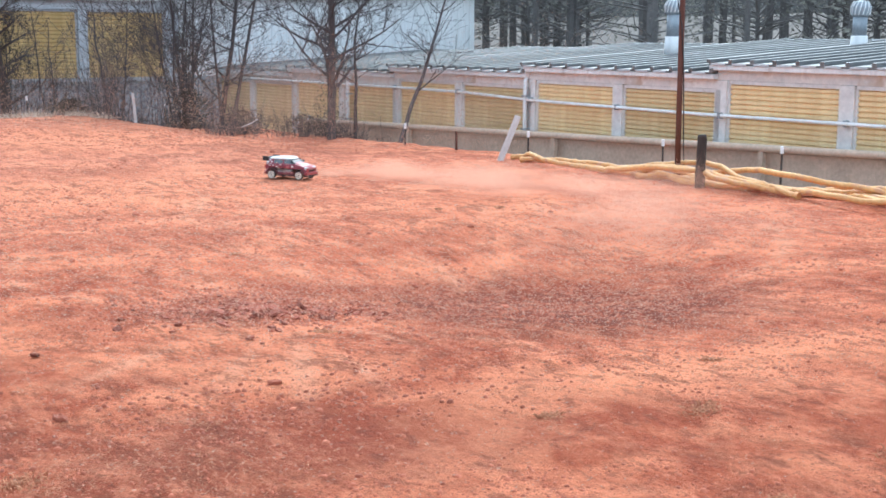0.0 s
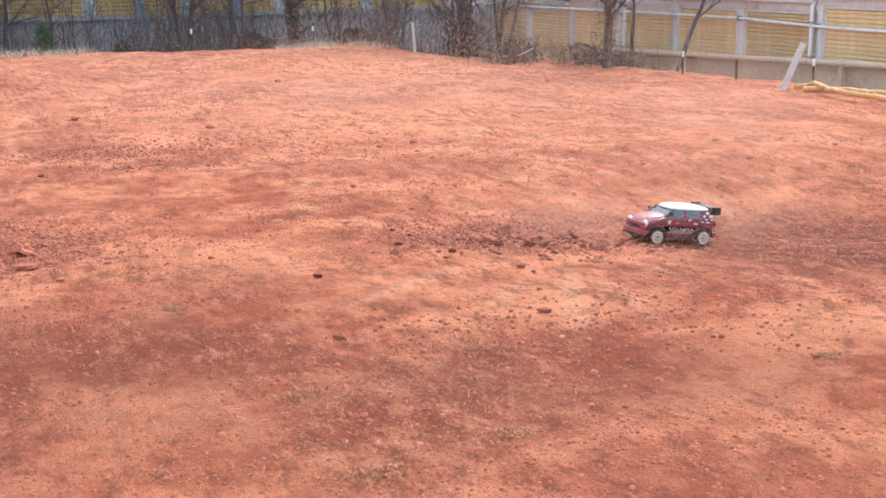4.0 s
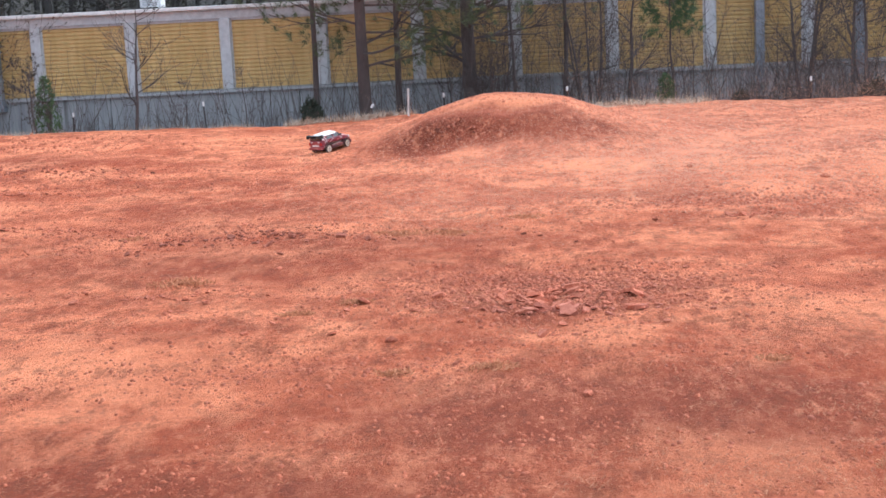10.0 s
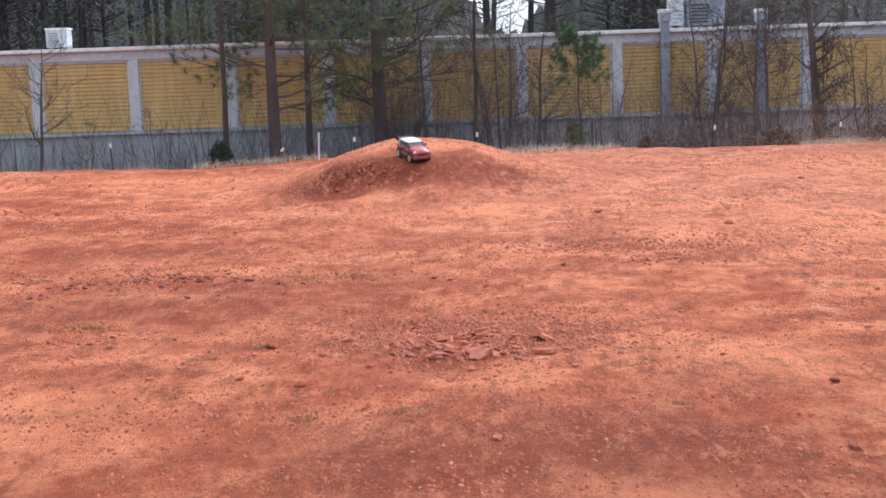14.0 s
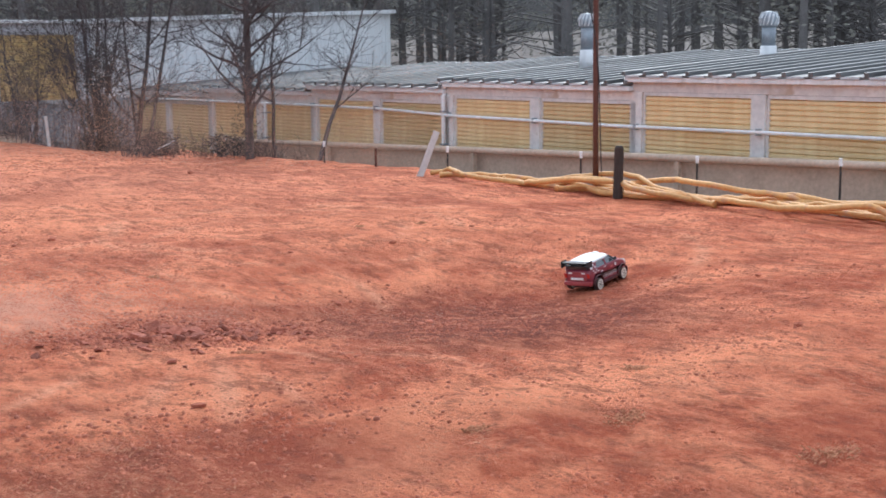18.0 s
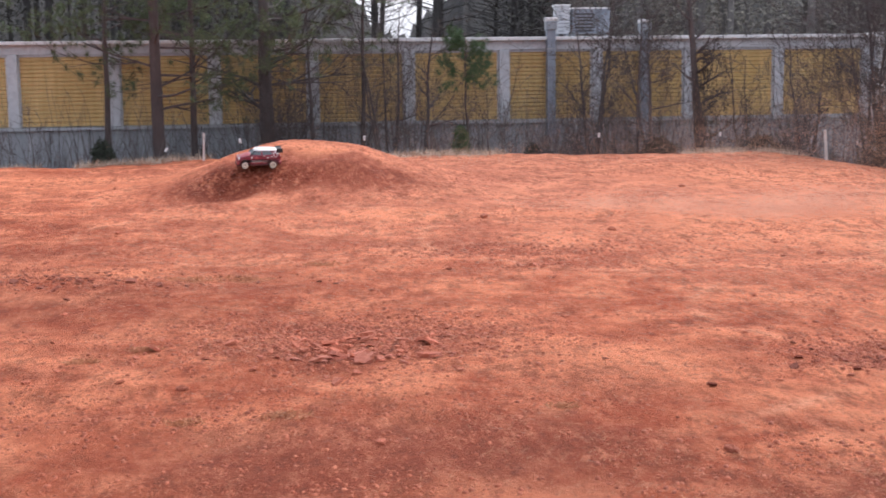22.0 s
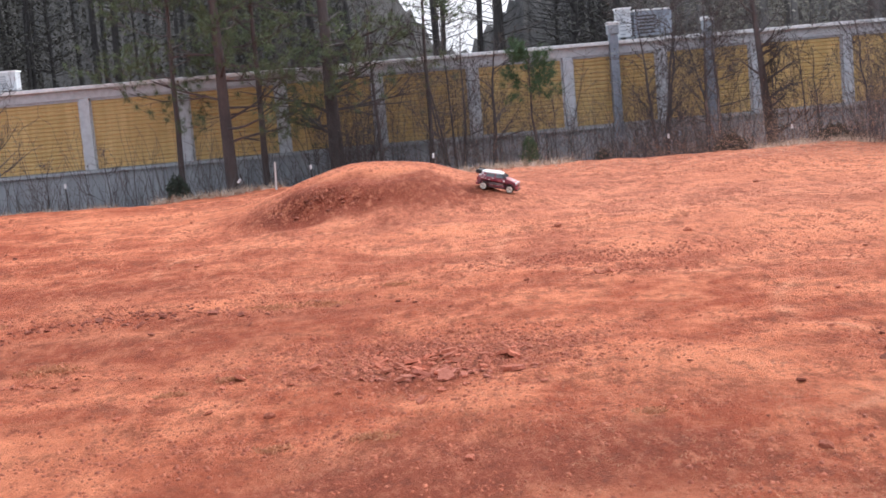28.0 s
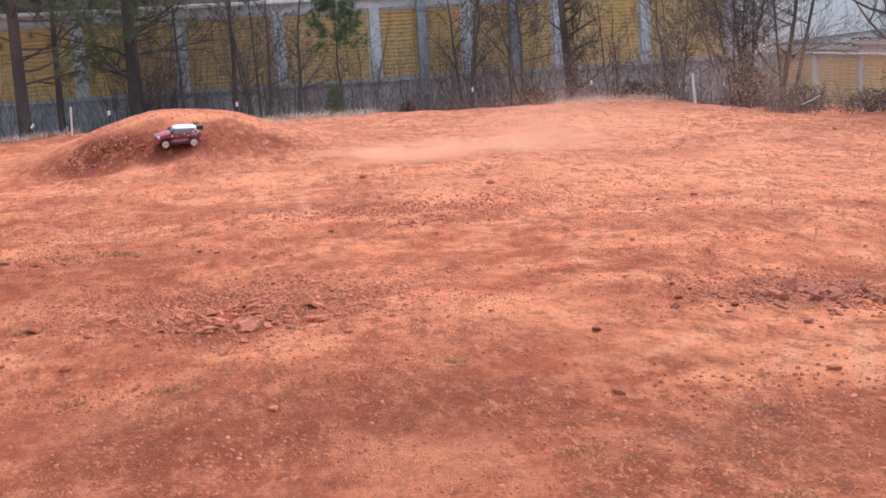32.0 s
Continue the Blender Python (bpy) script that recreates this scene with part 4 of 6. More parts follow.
def gate_frame():
    d = 33.0
    a, b = Vector((*on_way(-38.9, d), 0)), Vector((*on_way(-35.5, d), 0))
    base = empty("wire_gate", Matrix.Translation((a.x, a.y, 0)), "light steel gate frame with wire mesh", "gate")
    w = b - a
    top, low = 2.4 + d * math.tan(radians(-0.5)), ground_z(b.x, b.y) - 0.1
    for p0, p1 in ((Vector((0, 0, low)), Vector((0, 0, top))), (Vector((w.x, w.y, low)), Vector((w.x, w.y, top))), (Vector((0, 0, top)), Vector((w.x, w.y, top))), (Vector((0, 0, low + 0.15)), Vector((w.x, w.y, low + 0.15)))):
        bm = bmesh.new()
        tube(bm, [p0, p1], 0.028, 8)
        part("frame_bar", bm, GALV, base, smooth_faces=True)
    bm = bmesh.new()
    h = top - low - 0.15
    step = 0.11
    nx_ = int(w.length / step)
    for k in range(-int(h / step), nx_):
        for sgn in (1, -1):
            x0, x1 = k * step, k * step + h
            z0, z1 = (0, h) if sgn > 0 else (h, 0)
            lo, hi = max(0.0, x0), min(w.length, x1)
            if hi - lo < 0.02:
                continue
            f0, f1 = (lo - x0) / h, (hi - x0) / h
            pa = w.normalized() * lo + Vector((0, 0, low + 0.15 + z0 + (z1 - z0) * f0))
            pb = w.normalized() * hi + Vector((0, 0, low + 0.15 + z0 + (z1 - z0) * f1))
            tube(bm, [pa, pb], 0.003, 3, caps=False)
    part("wire_mesh", bm, GALV, base)


matting()
traffic_cone()
orange_marker()
shovel()
gate_frame()

# ---- trees and brush between the lot and the buildings ----
def grow(bm, rnd, p, way, length, radius, depth, tips, spread, up, sides):
    """A limb and the smaller ones that leave it; collects the ends."""
    n = 4 if depth > 1 else 3
    pts, rad = [p], [radius]
    q = p
    for k in range(n):
        way = (way + Vector((rnd.gauss(0, 0.13), rnd.gauss(0, 0.13), rnd.gauss(0, 0.08) + up))).normalized()
        q = q + way * (length / n)
        pts.append(q)
        rad.append(max(0.004, radius * (1 - 0.75 * (k + 1) / n)))
    tube(bm, pts, rad, sides, caps=False)
    if depth == 0:
        tips.append((q, way))
        return
    for k in range(rnd.randint(3, 5)):
        i = rnd.randint(1, n)
        side = Vector((rnd.gauss(0, 1), rnd.gauss(0, 1), rnd.gauss(0, 0.7))).normalized()
        w = (way + side * spread).normalized()
        grow(bm, rnd, pts[i], w, length * rnd.uniform(0.45, 0.72), max(0.005, rad[i] * 0.72), depth - 1, tips, spread, up, max(3, sides - 1))
    tips.append((q, way))


def trunk_line(rnd, h, lean, bend):
    pts = []
    dx = dy = 0.0
    for k in range(9):
        t = k / 8
        dx += rnd.gauss(0, bend)
        dy += rnd.gauss(0, bend)
        pts.append(Vector((lean * h * t + dx, dy, -0.3 + (h + 0.3) * t)))
    return pts


def at_line(pts, t):
    f = t * (len(pts) - 1)
    i = min(int(f), len(pts) - 2)
    return pts[i].lerp(pts[i + 1], f - i)


def tuft_faces(bm, rnd, p, way, count, length, width, cone=0.9):
    for _ in range(count):
        w = (way * 0.5 + Vector((rnd.gauss(0, cone), rnd.gauss(0, cone), rnd.gauss(0, cone)))).normalized()
        s = w.orthogonal().normalized() * width
        a = p + w * 0.01
        bm.faces.new([bm.verts.new(v) for v in (a - s, a + s, p + w * length * rnd.uniform(0.7, 1.2))])


def bare_tree(az, d, h, r, seed, label, bark=None, stems=1, lean=0.0, limbs=9, first=0.25, depth=2, leaves=0.0, spread=0.85, up=0.06, reach=1.0):
    rnd = random.Random(seed)
    x, y = on_way(az, d)
    base = empty("bare_tree", Matrix.Translation((x, y, ground_z(x, y))), label, "tree")
    m = bark or BARK
    tw = bmesh.new()
    tips = []
    for s in range(stems):
        line = trunk_line(rnd, h * rnd.uniform(0.8, 1.0), lean + rnd.gauss(0, 0.05 if stems == 1 else 0.12), 0.03)
        off = Vector((rnd.gauss(0, 0.16), rnd.gauss(0, 0.12), 0)) if stems > 1 else Vector()
        line = [p + off for p in line]
        rr = r * (1 if s == 0 else rnd.uniform(0.5, 0.9))
        tube(tw, line, [rr * (1.15 - 0.95 * k / 8) for k in range(9)], 9, caps=False)
        for k in range(limbs):
            t = first + (0.97 - first) * (k + rnd.random()) / limbs
            a = rnd.uniform(0, 2 * math.pi)
            w = Vector((math.cos(a), math.sin(a), rnd.uniform(0.2, 0.9))).normalized()
            tb = bmesh.new()
            grow(tb, rnd, at_line(line, t), w, reach * h * (0.34 - 0.18 * t) * rnd.uniform(0.7, 1.2), rr * (0.5 - 0.3 * t), depth, tips, spread, up, 5)
            part("limb", tb, m, base)
    part("trunk", tw, m, base, smooth_faces=True)
    if leaves:
        bm = bmesh.new()
        for p, w in tips:
            if rnd.random() < leaves:
                tuft_faces(bm, rnd, p, w, 5, 0.06, 0.014)
        part("withered_crown", bm, DRY_LEAVES, base)


def pine(az, d, h, r, seed, label, first=0.2, limbs=26, reach=2.2, tufts=1.0, needles=None, bark=None, dense=15):
    rnd = random.Random(seed)
    x, y = on_way(az, d)
    base = empty("pine_tree", Matrix.Translation((x, y, ground_z(x, y))), label, "tree")
    line = trunk_line(rnd, h, rnd.gauss(0, 0.01), 0.02)
    bm = bmesh.new()
    tube(bm, line, [r * (1.12 - 0.9 * k / 8) for k in range(9)], 12, caps=False)
    part("trunk", bm, bark or PINE_BARK, base, smooth_faces=True)
    cr = bmesh.new()
    for k in range(limbs):
        tb = bmesh.new()
        t = first + (0.98 - first) * (k + rnd.random()) / limbs
        a = rnd.uniform(0, 2 * math.pi)
        p = at_line(line, t)
        w = Vector((math.cos(a), math.sin(a), rnd.uniform(-0.15, 0.35))).normalized()
        tips = []
        grow(tb, rnd, p, w, reach * (1.15 - t) * rnd.uniform(0.6, 1.2) + 0.3, r * (0.34 - 0.22 * t), 2 if reach > 1.2 else 1, tips, 0.6, 0.05, 4)
        part("limb", tb, bark or PINE_BARK, base)
        for q, ww in tips:
            if rnd.random() < tufts:
                for _ in range(2):
                    tuft_faces(cr, rnd, q + Vector((rnd.gauss(0, 0.09), rnd.gauss(0, 0.09), rnd.gauss(0, 0.07))), ww, dense + 8, 0.19, 0.0065)
    part("crown", cr, needles or NEEDLES, base)


def bush(az, d, h, w, seed, mat_, label, name="bush", count=500, leaf=0.07):
    rnd = random.Random(seed)
    x, y = on_way(az, d)
    base = empty(name, Matrix.Translation((x, y, ground_z(x, y))), label, "bush")
    tb, lf = bmesh.new(), bmesh.new()
    for k in range(14):
        a = rnd.uniform(0, 2 * math.pi)
        e = Vector((math.cos(a) * w * 0.4 * rnd.random(), math.sin(a) * w * 0.4 * rnd.random(), h * rnd.uniform(0.5, 1.0)))
        tube(tb, [(0, 0, -0.1), e * 0.5 + Vector((0, 0, h * 0.1)), e], [0.02, 0.012, 0.005], 4, caps=False)
    for k in range(count):
        t = rnd.random()
        a = rnd.uniform(0, 2 * math.pi)
        rr = w * 0.5 * (1 - t * t) ** 0.5 * (0.75 + 0.45 * noise.noise(Vector((math.cos(a) * 2, math.sin(a) * 2 + seed, t * 3)))) * rnd.random() ** 0.35
        p = Vector((math.cos(a) * rr, math.sin(a) * rr, 0.05 + h * t * (0.85 + 0.3 * noise.noise(Vector((a * 1.5, seed, 0))))))
        tuft_faces(lf, rnd, p, Vector((math.cos(a), math.sin(a), 0.3)), 3, leaf * 1.4, leaf * 0.3)
    tagged(part("stem_tangle", tb, BARK, base), kind="stuff")
    part("foliage", lf, mat_, base)


pine(-8.05, 38.0, 12.5, 0.18, 11, "tall pine with a dark reddish trunk behind the mound", 0.16, 34, 2.5)
pine(-3.35, 38.6, 13.0, 0.21, 12, "broad grey pine with many dead limbs", 0.14, 44, 2.6, 0.75, None, BARK)
pine(-6.55, 38.8, 10.0, 0.10, 13, "slim dark pine between two larger ones", 0.25, 24, 1.7)
pine(-10.2, 39.3, 11.0, 0.09, 14, "slender young pine beside the wall", 0.3, 24, 1.9)
pine(5.55, 38.0, 3.9, 0.045, 15, "young pine sapling with tufted branches", 0.62, 24, 0.42, 1.0, LEAVES, None, 26)
pine(-35.7, 43.5, 13.0, 0.17, 16, "tall pine at the far corner of the lot", 0.22, 34, 2.4)
pine(-37.6, 42.0, 12.0, 0.12, 17, "dark pine behind the wire gate", 0.12, 34, 2.2)
pine(-33.2, 43.0, 12.0, 0.10, 18, "slim pine in front of the storage doors", 0.3, 24, 1.9)
pine(-39.6, 43.0, 12.5, 0.16, 19, "dense pine beyond the wire gate", 0.1, 36, 2.4)
pine(-34.6, 41.0, 9.0, 0.08, 22, "young pine with low boughs", 0.05, 30, 1.9)
pine(-38.6, 38.5, 10.0, 0.10, 23, "dark young pine behind the gate", 0.04, 34, 2.2)
pine(-36.6, 40.0, 7.0, 0.07, 24, "small dense pine behind the gate", 0.03, 30, 1.7)
pine(0.9, 39.4, 9.0, 0.07, 20, "thin pine with sparse needles", 0.4, 16, 1.3, 0.6)

bare_tree(-34.7, 42.5, 8.0, 0.06, 31, "thin bare tree among the pines", limbs=9, first=0.3)
bare_tree(-31.9, 42.0, 4.5, 0.05, 32, "small leaning bare tree by the duct", lean=0.22, limbs=7)
bare_tree(-26.7, 39.5, 7.5, 0.075, 33, "pale bare tree spreading above the roof", PALE_BARK, 2, limbs=12, first=0.35)
bare_tree(-24.6, 39.6, 5.0, 0.05, 34, "bare sapling with withered leaves", stems=2, limbs=9, leaves=0.8)
bare_tree(-22.2, 39.0, 2.6, 0.04, 35, "small bare sapling with withered leaves", stems=2, limbs=8, leaves=0.9)
bare_tree(-18.15, 38.3, 4.4, 0.055, 36, "bare sapling with upswept twigs", limbs=14, first=0.28, up=0.12)
bare_tree(-16.0, 38.2, 2.0, 0.02, 37, "thin bare sapling at the wall", limbs=7)
bare_tree(-13.4, 38.0, 2.2, 0.02, 38, "thin bare sapling at the wall", limbs=7)
bare_tree(-1.4, 38.7, 6.5, 0.06, 39, "dark thin bare tree", limbs=9, first=0.3)
bare_tree(1.8, 38.4, 5.2, 0.05, 40, "clump of thin bare stems", stems=4, limbs=8, leaves=0.25)
bare_tree(3.6, 38.2, 4.6, 0.07, 41, "crooked bare tree with withered leaves", lean=0.06, limbs=11, leaves=0.7)
bare_tree(11.1, 39.0, 5.0, 0.06, 42, "bare tree tangled with vines", BARK, 3, limbs=10, leaves=0.5)
bare_tree(13.4, 38.4, 5.5, 0.06, 43, "bare tree with fine twigs", stems=3, limbs=9, leaves=0.3, depth=3)
bare_tree(15.8, 38.6, 8.5, 0.13, 44, "thick trunk wrapped in withered vines", limbs=22, first=0.12, leaves=0.9, reach=0.4)
bare_tree(17.6, 38.6, 3.5, 0.04, 45, "low tangle of bare stems", stems=2, limbs=8, leaves=0.4)
bare_tree(20.1, 38.3, 4.2, 0.04, 46, "tangle of bare stems near the corner", stems=2, limbs=9)
bare_tree(22.8, 37.6, 7.0, 0.05, 47, "clump of bare trees in the corner", stems=6, limbs=11, first=0.06, depth=3)
bare_tree(24.6, 37.2, 7.5, 0.07, 48, "bare tree with many upright limbs", stems=3, limbs=10, first=0.12, depth=3)
bare_tree(29.45, 33.0, 9.0, 0.105, 50, "large bare tree with a spreading crown", limbs=40, first=0.14, depth=3, spread=0.9, reach=0.75, leaves=0.12)
bare_tree(30.6, 33.4, 5.0, 0.05, 51, "thin bare stems beside the large tree", stems=1, limbs=10)
bare_tree(32.3, 31.2, 4.4, 0.055, 52, "small leaning bare tree", lean=0.28, limbs=11, first=0.3)
bush(-10.45, 37.6, 1.05, 0.95, 61, CEDAR, "dense dark cedar bush at the wall foot", count=900)
bush(5.2, 37.7, 1.3, 0.75, 62, LEAVES, "scruffy dark bush below the sapling", count=420)
bush(-31.4, 40.5, 1.6, 1.6, 63, LEAVES, "green bush in front of the wall", count=800)
bush(-21.7, 38.4, 2.1, 0.9, 64, LEAVES, "scraggy half-green bush at the wall", count=350)
bush(8.4, 37.6, 0.6, 0.7, 65, CEDAR, "small dark bush at the wall foot", count=260)
bush(-39.8, 37.0, 3.6, 2.6, 70, CEDAR, "tall dark evergreen thicket behind the gate", "thicket", 2200, 0.10)
bush(-37.4, 37.6, 3.2, 2.4, 71, CEDAR, "tall dark evergreen thicket behind the gate", "thicket", 2000, 0.10)
bush(-35.4, 38.6, 2.2, 1.8, 72, CEDAR, "dark evergreen thicket by the gate", "thicket", 1100, 0.10)
bush(23.4, 36.8, 1.3, 1.7, 66, DRY_LEAVES, "dark tangled brush in the corner", "brush", 900, 0.045)
bush(25.6, 35.6, 0.7, 2.2, 67, DRY_LEAVES, "low tangled brush before the storage row", "brush", 700, 0.045)
bush(28.3, 34.0, 0.6, 2.0, 73, DRY_LEAVES, "low tangled brush round the large tree", "brush", 700, 0.045)
bush(23.2, 37.0, 3.4, 1.5, 74, DRY_LEAVES, "tall tangle of withered vines in the corner", "vine_tangle", 900, 0.05)
bush(29.5, 33.2, 3.2, 1.1, 75, DRY_LEAVES, "withered vines hanging round the large tree", "vine_tangle", 500, 0.045)
bush(15.9, 38.3, 3.6, 0.9, 76, DRY_LEAVES, "withered vines up a thick trunk", "vine_tangle", 700, 0.05)
bush(18.3, 38.0, 0.8, 1.6, 68, DRY_LEAVES, "low withered brush at the wall", "brush", 500)
bush(14.0, 37.8, 0.7, 1.6, 69, DRY_LEAVES, "low withered brush at the wall", "brush", 500)


def wall_brush():
    """Thin weed stems and vines along the foot of the walls."""
    rnd = random.Random(77)
    bm = bmesh.new()
    for k in range(6500):
        a = rnd.uniform(-34, 33) if k % 3 else rnd.uniform(8, 33) if k % 2 else rnd.uniform(19, 30)
        d = rnd.uniform(36.6, 39.4) / math.cos(radians(a)) if a < 24 else rnd.uniform(33.5, 37.0)
        x, y = on_way(a, d)
        if lump(x, y, 0.55, 3.3) < 0.02 and rnd.random() < 0.8:
            continue
        if (a > 24 and x > 18.4) or (a < 8 and rnd.random() < 0.5) or (a > 24 and rnd.random() < 0.5):
            continue
        h = rnd.choice((0.5, 0.7, 0.9, 1.2, 1.6, 2.4, 3.0) if a < 20 or a > 33 else (0.25, 0.4, 0.55, 0.7, 1.0)) * rnd.uniform(0.6, 1.1)
        z = ground_z(x, y)
        p = Vector((x, y, z - 0.05))
        pts = [p]
        w = Vector((rnd.gauss(0, 0.22), rnd.gauss(0, 0.15), 1)).normalized()
        for s in range(4):
            w = (w + Vector((rnd.gauss(0, 0.16), rnd.gauss(0, 0.12), 0))).normalized()
            pts.append(pts[-1] + w * h / 4)
        tube(bm, pts, [0.011, 0.009, 0.007, 0.005, 0.003], 3, caps=False)
        for s in range(rnd.randint(1, 4)):
            q = pts[rnd.randint(1, 4)]
            e = q + Vector((rnd.gauss(0, 0.2), rnd.gauss(0, 0.15), rnd.uniform(0.05, 0.35)))
            tube(bm, [q, e], [0.005, 0.002], 3, caps=False)
    ob = ob_of("weed_stems", bm, BARK)
    tagged(ob, "thin bare weed stems along the wall foot", "weeds", kind="stuff")


def twig_thicket():
    """Thin saplings with fine twigs, standing close together before the walls."""
    rnd = random.Random(78)
    for lo, hi, near, far, count, tall, label in ((-4.6, 1.2, 37.2, 39.2, 150, 4.2, "dense thicket of thin bare saplings behind the mound"), (1.2, 7.6, 37.4, 39.2, 55, 3.6, "thin bare saplings before the yellow doors"), (8.6, 18.4, 37.4, 39.2, 60, 3.2, "bare saplings tangled along the wall"), (19.6, 24.4, 35.6, 38.4, 70, 3.4, "dense bare thicket in the corner of the two buildings")):
        bm = bmesh.new()
        for k in range(count):
            a, d = rnd.uniform(lo, hi), rnd.uniform(near, far)
            x, y = on_way(a, d / math.cos(radians(a)) if a < 19 else d)
            if x > 18.4 or (rnd.random() < 0.75 and lump(x, y, 0.7, 6.3) < 0.0):
                continue
            h = tall * rnd.uniform(0.35, 1.1)
            pts = [Vector((x, y, ground_z(x, y) - 0.05))]
            w = Vector((rnd.gauss(0, 0.10), rnd.gauss(0, 0.08), 1)).normalized()
            for s in range(5):
                w = (w + Vector((rnd.gauss(0, 0.09), rnd.gauss(0, 0.08), 0.03))).normalized()
                pts.append(pts[-1] + w * h / 5)
            tube(bm, pts, [0.016, 0.013, 0.010, 0.008, 0.006, 0.003], 3, caps=False)
            for s in range(13):
                q = pts[1 + s % 4].lerp(pts[2 + s % 4], rnd.random())
                side = rnd.uniform(0, 2 * math.pi)
                reach = rnd.uniform(0.25, 0.9)
                m = q + Vector((math.cos(side) * reach * 0.5, math.sin(side) * reach * 0.3, reach * rnd.uniform(0.1, 0.5)))
                e = m + Vector((math.cos(side) * reach * 0.35 + rnd.gauss(0, 0.08), math.sin(side) * reach * 0.2, reach * rnd.uniform(0.2, 0.6)))
                tube(bm, [q, m, e], [0.007, 0.005, 0.002], 3, caps=False)
                tube(bm, [m, m + Vector((rnd.gauss(0, 0.2), rnd.gauss(0, 0.15), rnd.uniform(0.0, 0.3)))], [0.004, 0.002], 3, caps=False)
        tagged(ob_of("twig_thicket", bm, BARK), label, "thicket", kind="stuff")


wall_brush()
twig_thicket()


def far_woods():
    """The woods beyond the roofs: dark on the left, coloured paler for haze on the right."""
    rnd = random.Random(91)
    sides = {False: (bmesh.new(), bmesh.new()), True: (bmesh.new(), bmesh.new())}
    k = 0
    while k < 400:
        a = rnd.uniform(-50, 66)
        d = rnd.uniform(56, 98)
        if a > 33:
            d = rnd.uniform(46 if a > 41 else 60, 90)
        tw, lf = sides[a > 10]
        x, y = on_way(a, d)
        gap = 0.2 < a < 4.6
        wide = math.degrees(2.8 / d)
        if (0.4 - wide < a < 4.5 + wide and not gap) or (gap and rnd.random() < 0.7):
            k += 1
            continue
        z = ground_z(x, y)
        h = rnd.uniform(11, 17)
        r = rnd.uniform(0.10, 0.26)
        lean = rnd.gauss(0, 0.4)
        tube(tw, [(x, y, z - 0.3), (x + lean * 0.4, y, z + h * 0.5), (x + lean, y, z + h)], [r, r * 0.75, r * 0.2], 6, caps=False)
        bare = gap or rnd.random() < (0.45 if a > 30 else 0.15)
        low = rnd.uniform(0.02, 0.30) if a < 33 else rnd.uniform(0.04, 0.42)
        for j in range(40 if gap else 150 if bare else 760):
            t = low + (1 - low) * rnd.random()
            rr = 2.7 * (1.1 - t) * math.sqrt(rnd.random()) + 0.25
            b = rnd.uniform(0, 2 * math.pi)
            c = Vector((x + lean * t + rr * math.cos(b), y + rr * math.sin(b), z + h * t))
            if bare:
                e = c + Vector((math.cos(b) * 0.7, math.sin(b) * 0.7, rnd.uniform(0.2, 0.9)))
                tube(tw, [Vector((x + lean * t, y, z + h * t - 0.4)), c, e], [0.04, 0.025, 0.01], 3, caps=False)
            else:
                s = rnd.uniform(0.07, 0.15)
                u = Vector((rnd.gauss(0, 1), rnd.gauss(0, 1), rnd.gauss(0, 1))).normalized()
                v = u.orthogonal().normalized()
                lf.faces.new([lf.verts.new(c + q) for q in (u * s, v * s * 0.6, -u * s * 0.8, -v * s * 0.5)])
        k += 1
    for bare_side, label, bark, leaf in ((False, "dark pine woods beyond the storage roofs", FAR_BARK, FAR_NEEDLES), (True, "grey winter woods beyond the storage roofs, coloured paler for haze", GREY_BARK, GREY_TWIGS)):
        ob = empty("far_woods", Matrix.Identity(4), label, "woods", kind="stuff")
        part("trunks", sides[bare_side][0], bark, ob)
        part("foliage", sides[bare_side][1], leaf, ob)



far_woods()


def distant_hill():
    """A wooded ridge that closes the view behind the trees."""
    bm = bmesh.new()
    rows_ = []
    for j in range(5):
        line = []
        for i in range(721):
            a = -75 + 150 * i / 720
            d = 118 + 14 * j
            x, y = on_way(a, d)
            top = 13.0 + 1.6 * lump(a, 0, 0.35, 8.1) + 1.0 * lump(a, 0, 1.1, 2.1)
            top -= 7.2 * math.exp(-((a - 2.5) / 2.9) ** 2) - 0.9 * abs(lump(a, 3, 2.1, 5.1)) - 2.4 * (0.5 + 0.5 * math.sin(i * 2.399)) * (0.4 + abs(lump(a, 9, 2.3, 1.7)))
            z = ground_z(x, y) - 1 + top * (0.0, 0.55, 0.85, 1.0, 0.9)[j]
            line.append(bm.verts.new((x, y, z)))
        rows_.append(line)
    for u, v in zip(rows_, rows_[1:]):
        for i in range(720):
            bm.faces.new((u[i], u[i + 1], v[i + 1], v[i]))
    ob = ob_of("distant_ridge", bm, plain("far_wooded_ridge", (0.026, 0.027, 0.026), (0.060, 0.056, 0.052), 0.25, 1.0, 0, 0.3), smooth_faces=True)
    tagged(ob, "dark wooded ridge with a ragged treeline in the distance", "hill", kind="structure")


distant_hill()

# ---- stones, rubble, gravel and dry grass on the lot ----
def rock_mesh(name, seed, flat, mat_):
    rnd = random.Random(seed)
    bm = bmesh.new()
    bmesh.ops.create_icosphere(bm, subdivisions=1, radius=0.5)
    for v in bm.verts:
        v.co *= rnd.uniform(0.72, 1.15)
        v.co.z *= flat
        v.co.x *= 1.25
    me = bpy.data.meshes.new(name)
    bm.to_mesh(me)
    bm.free()
    me.materials.append(mat_)
    return me


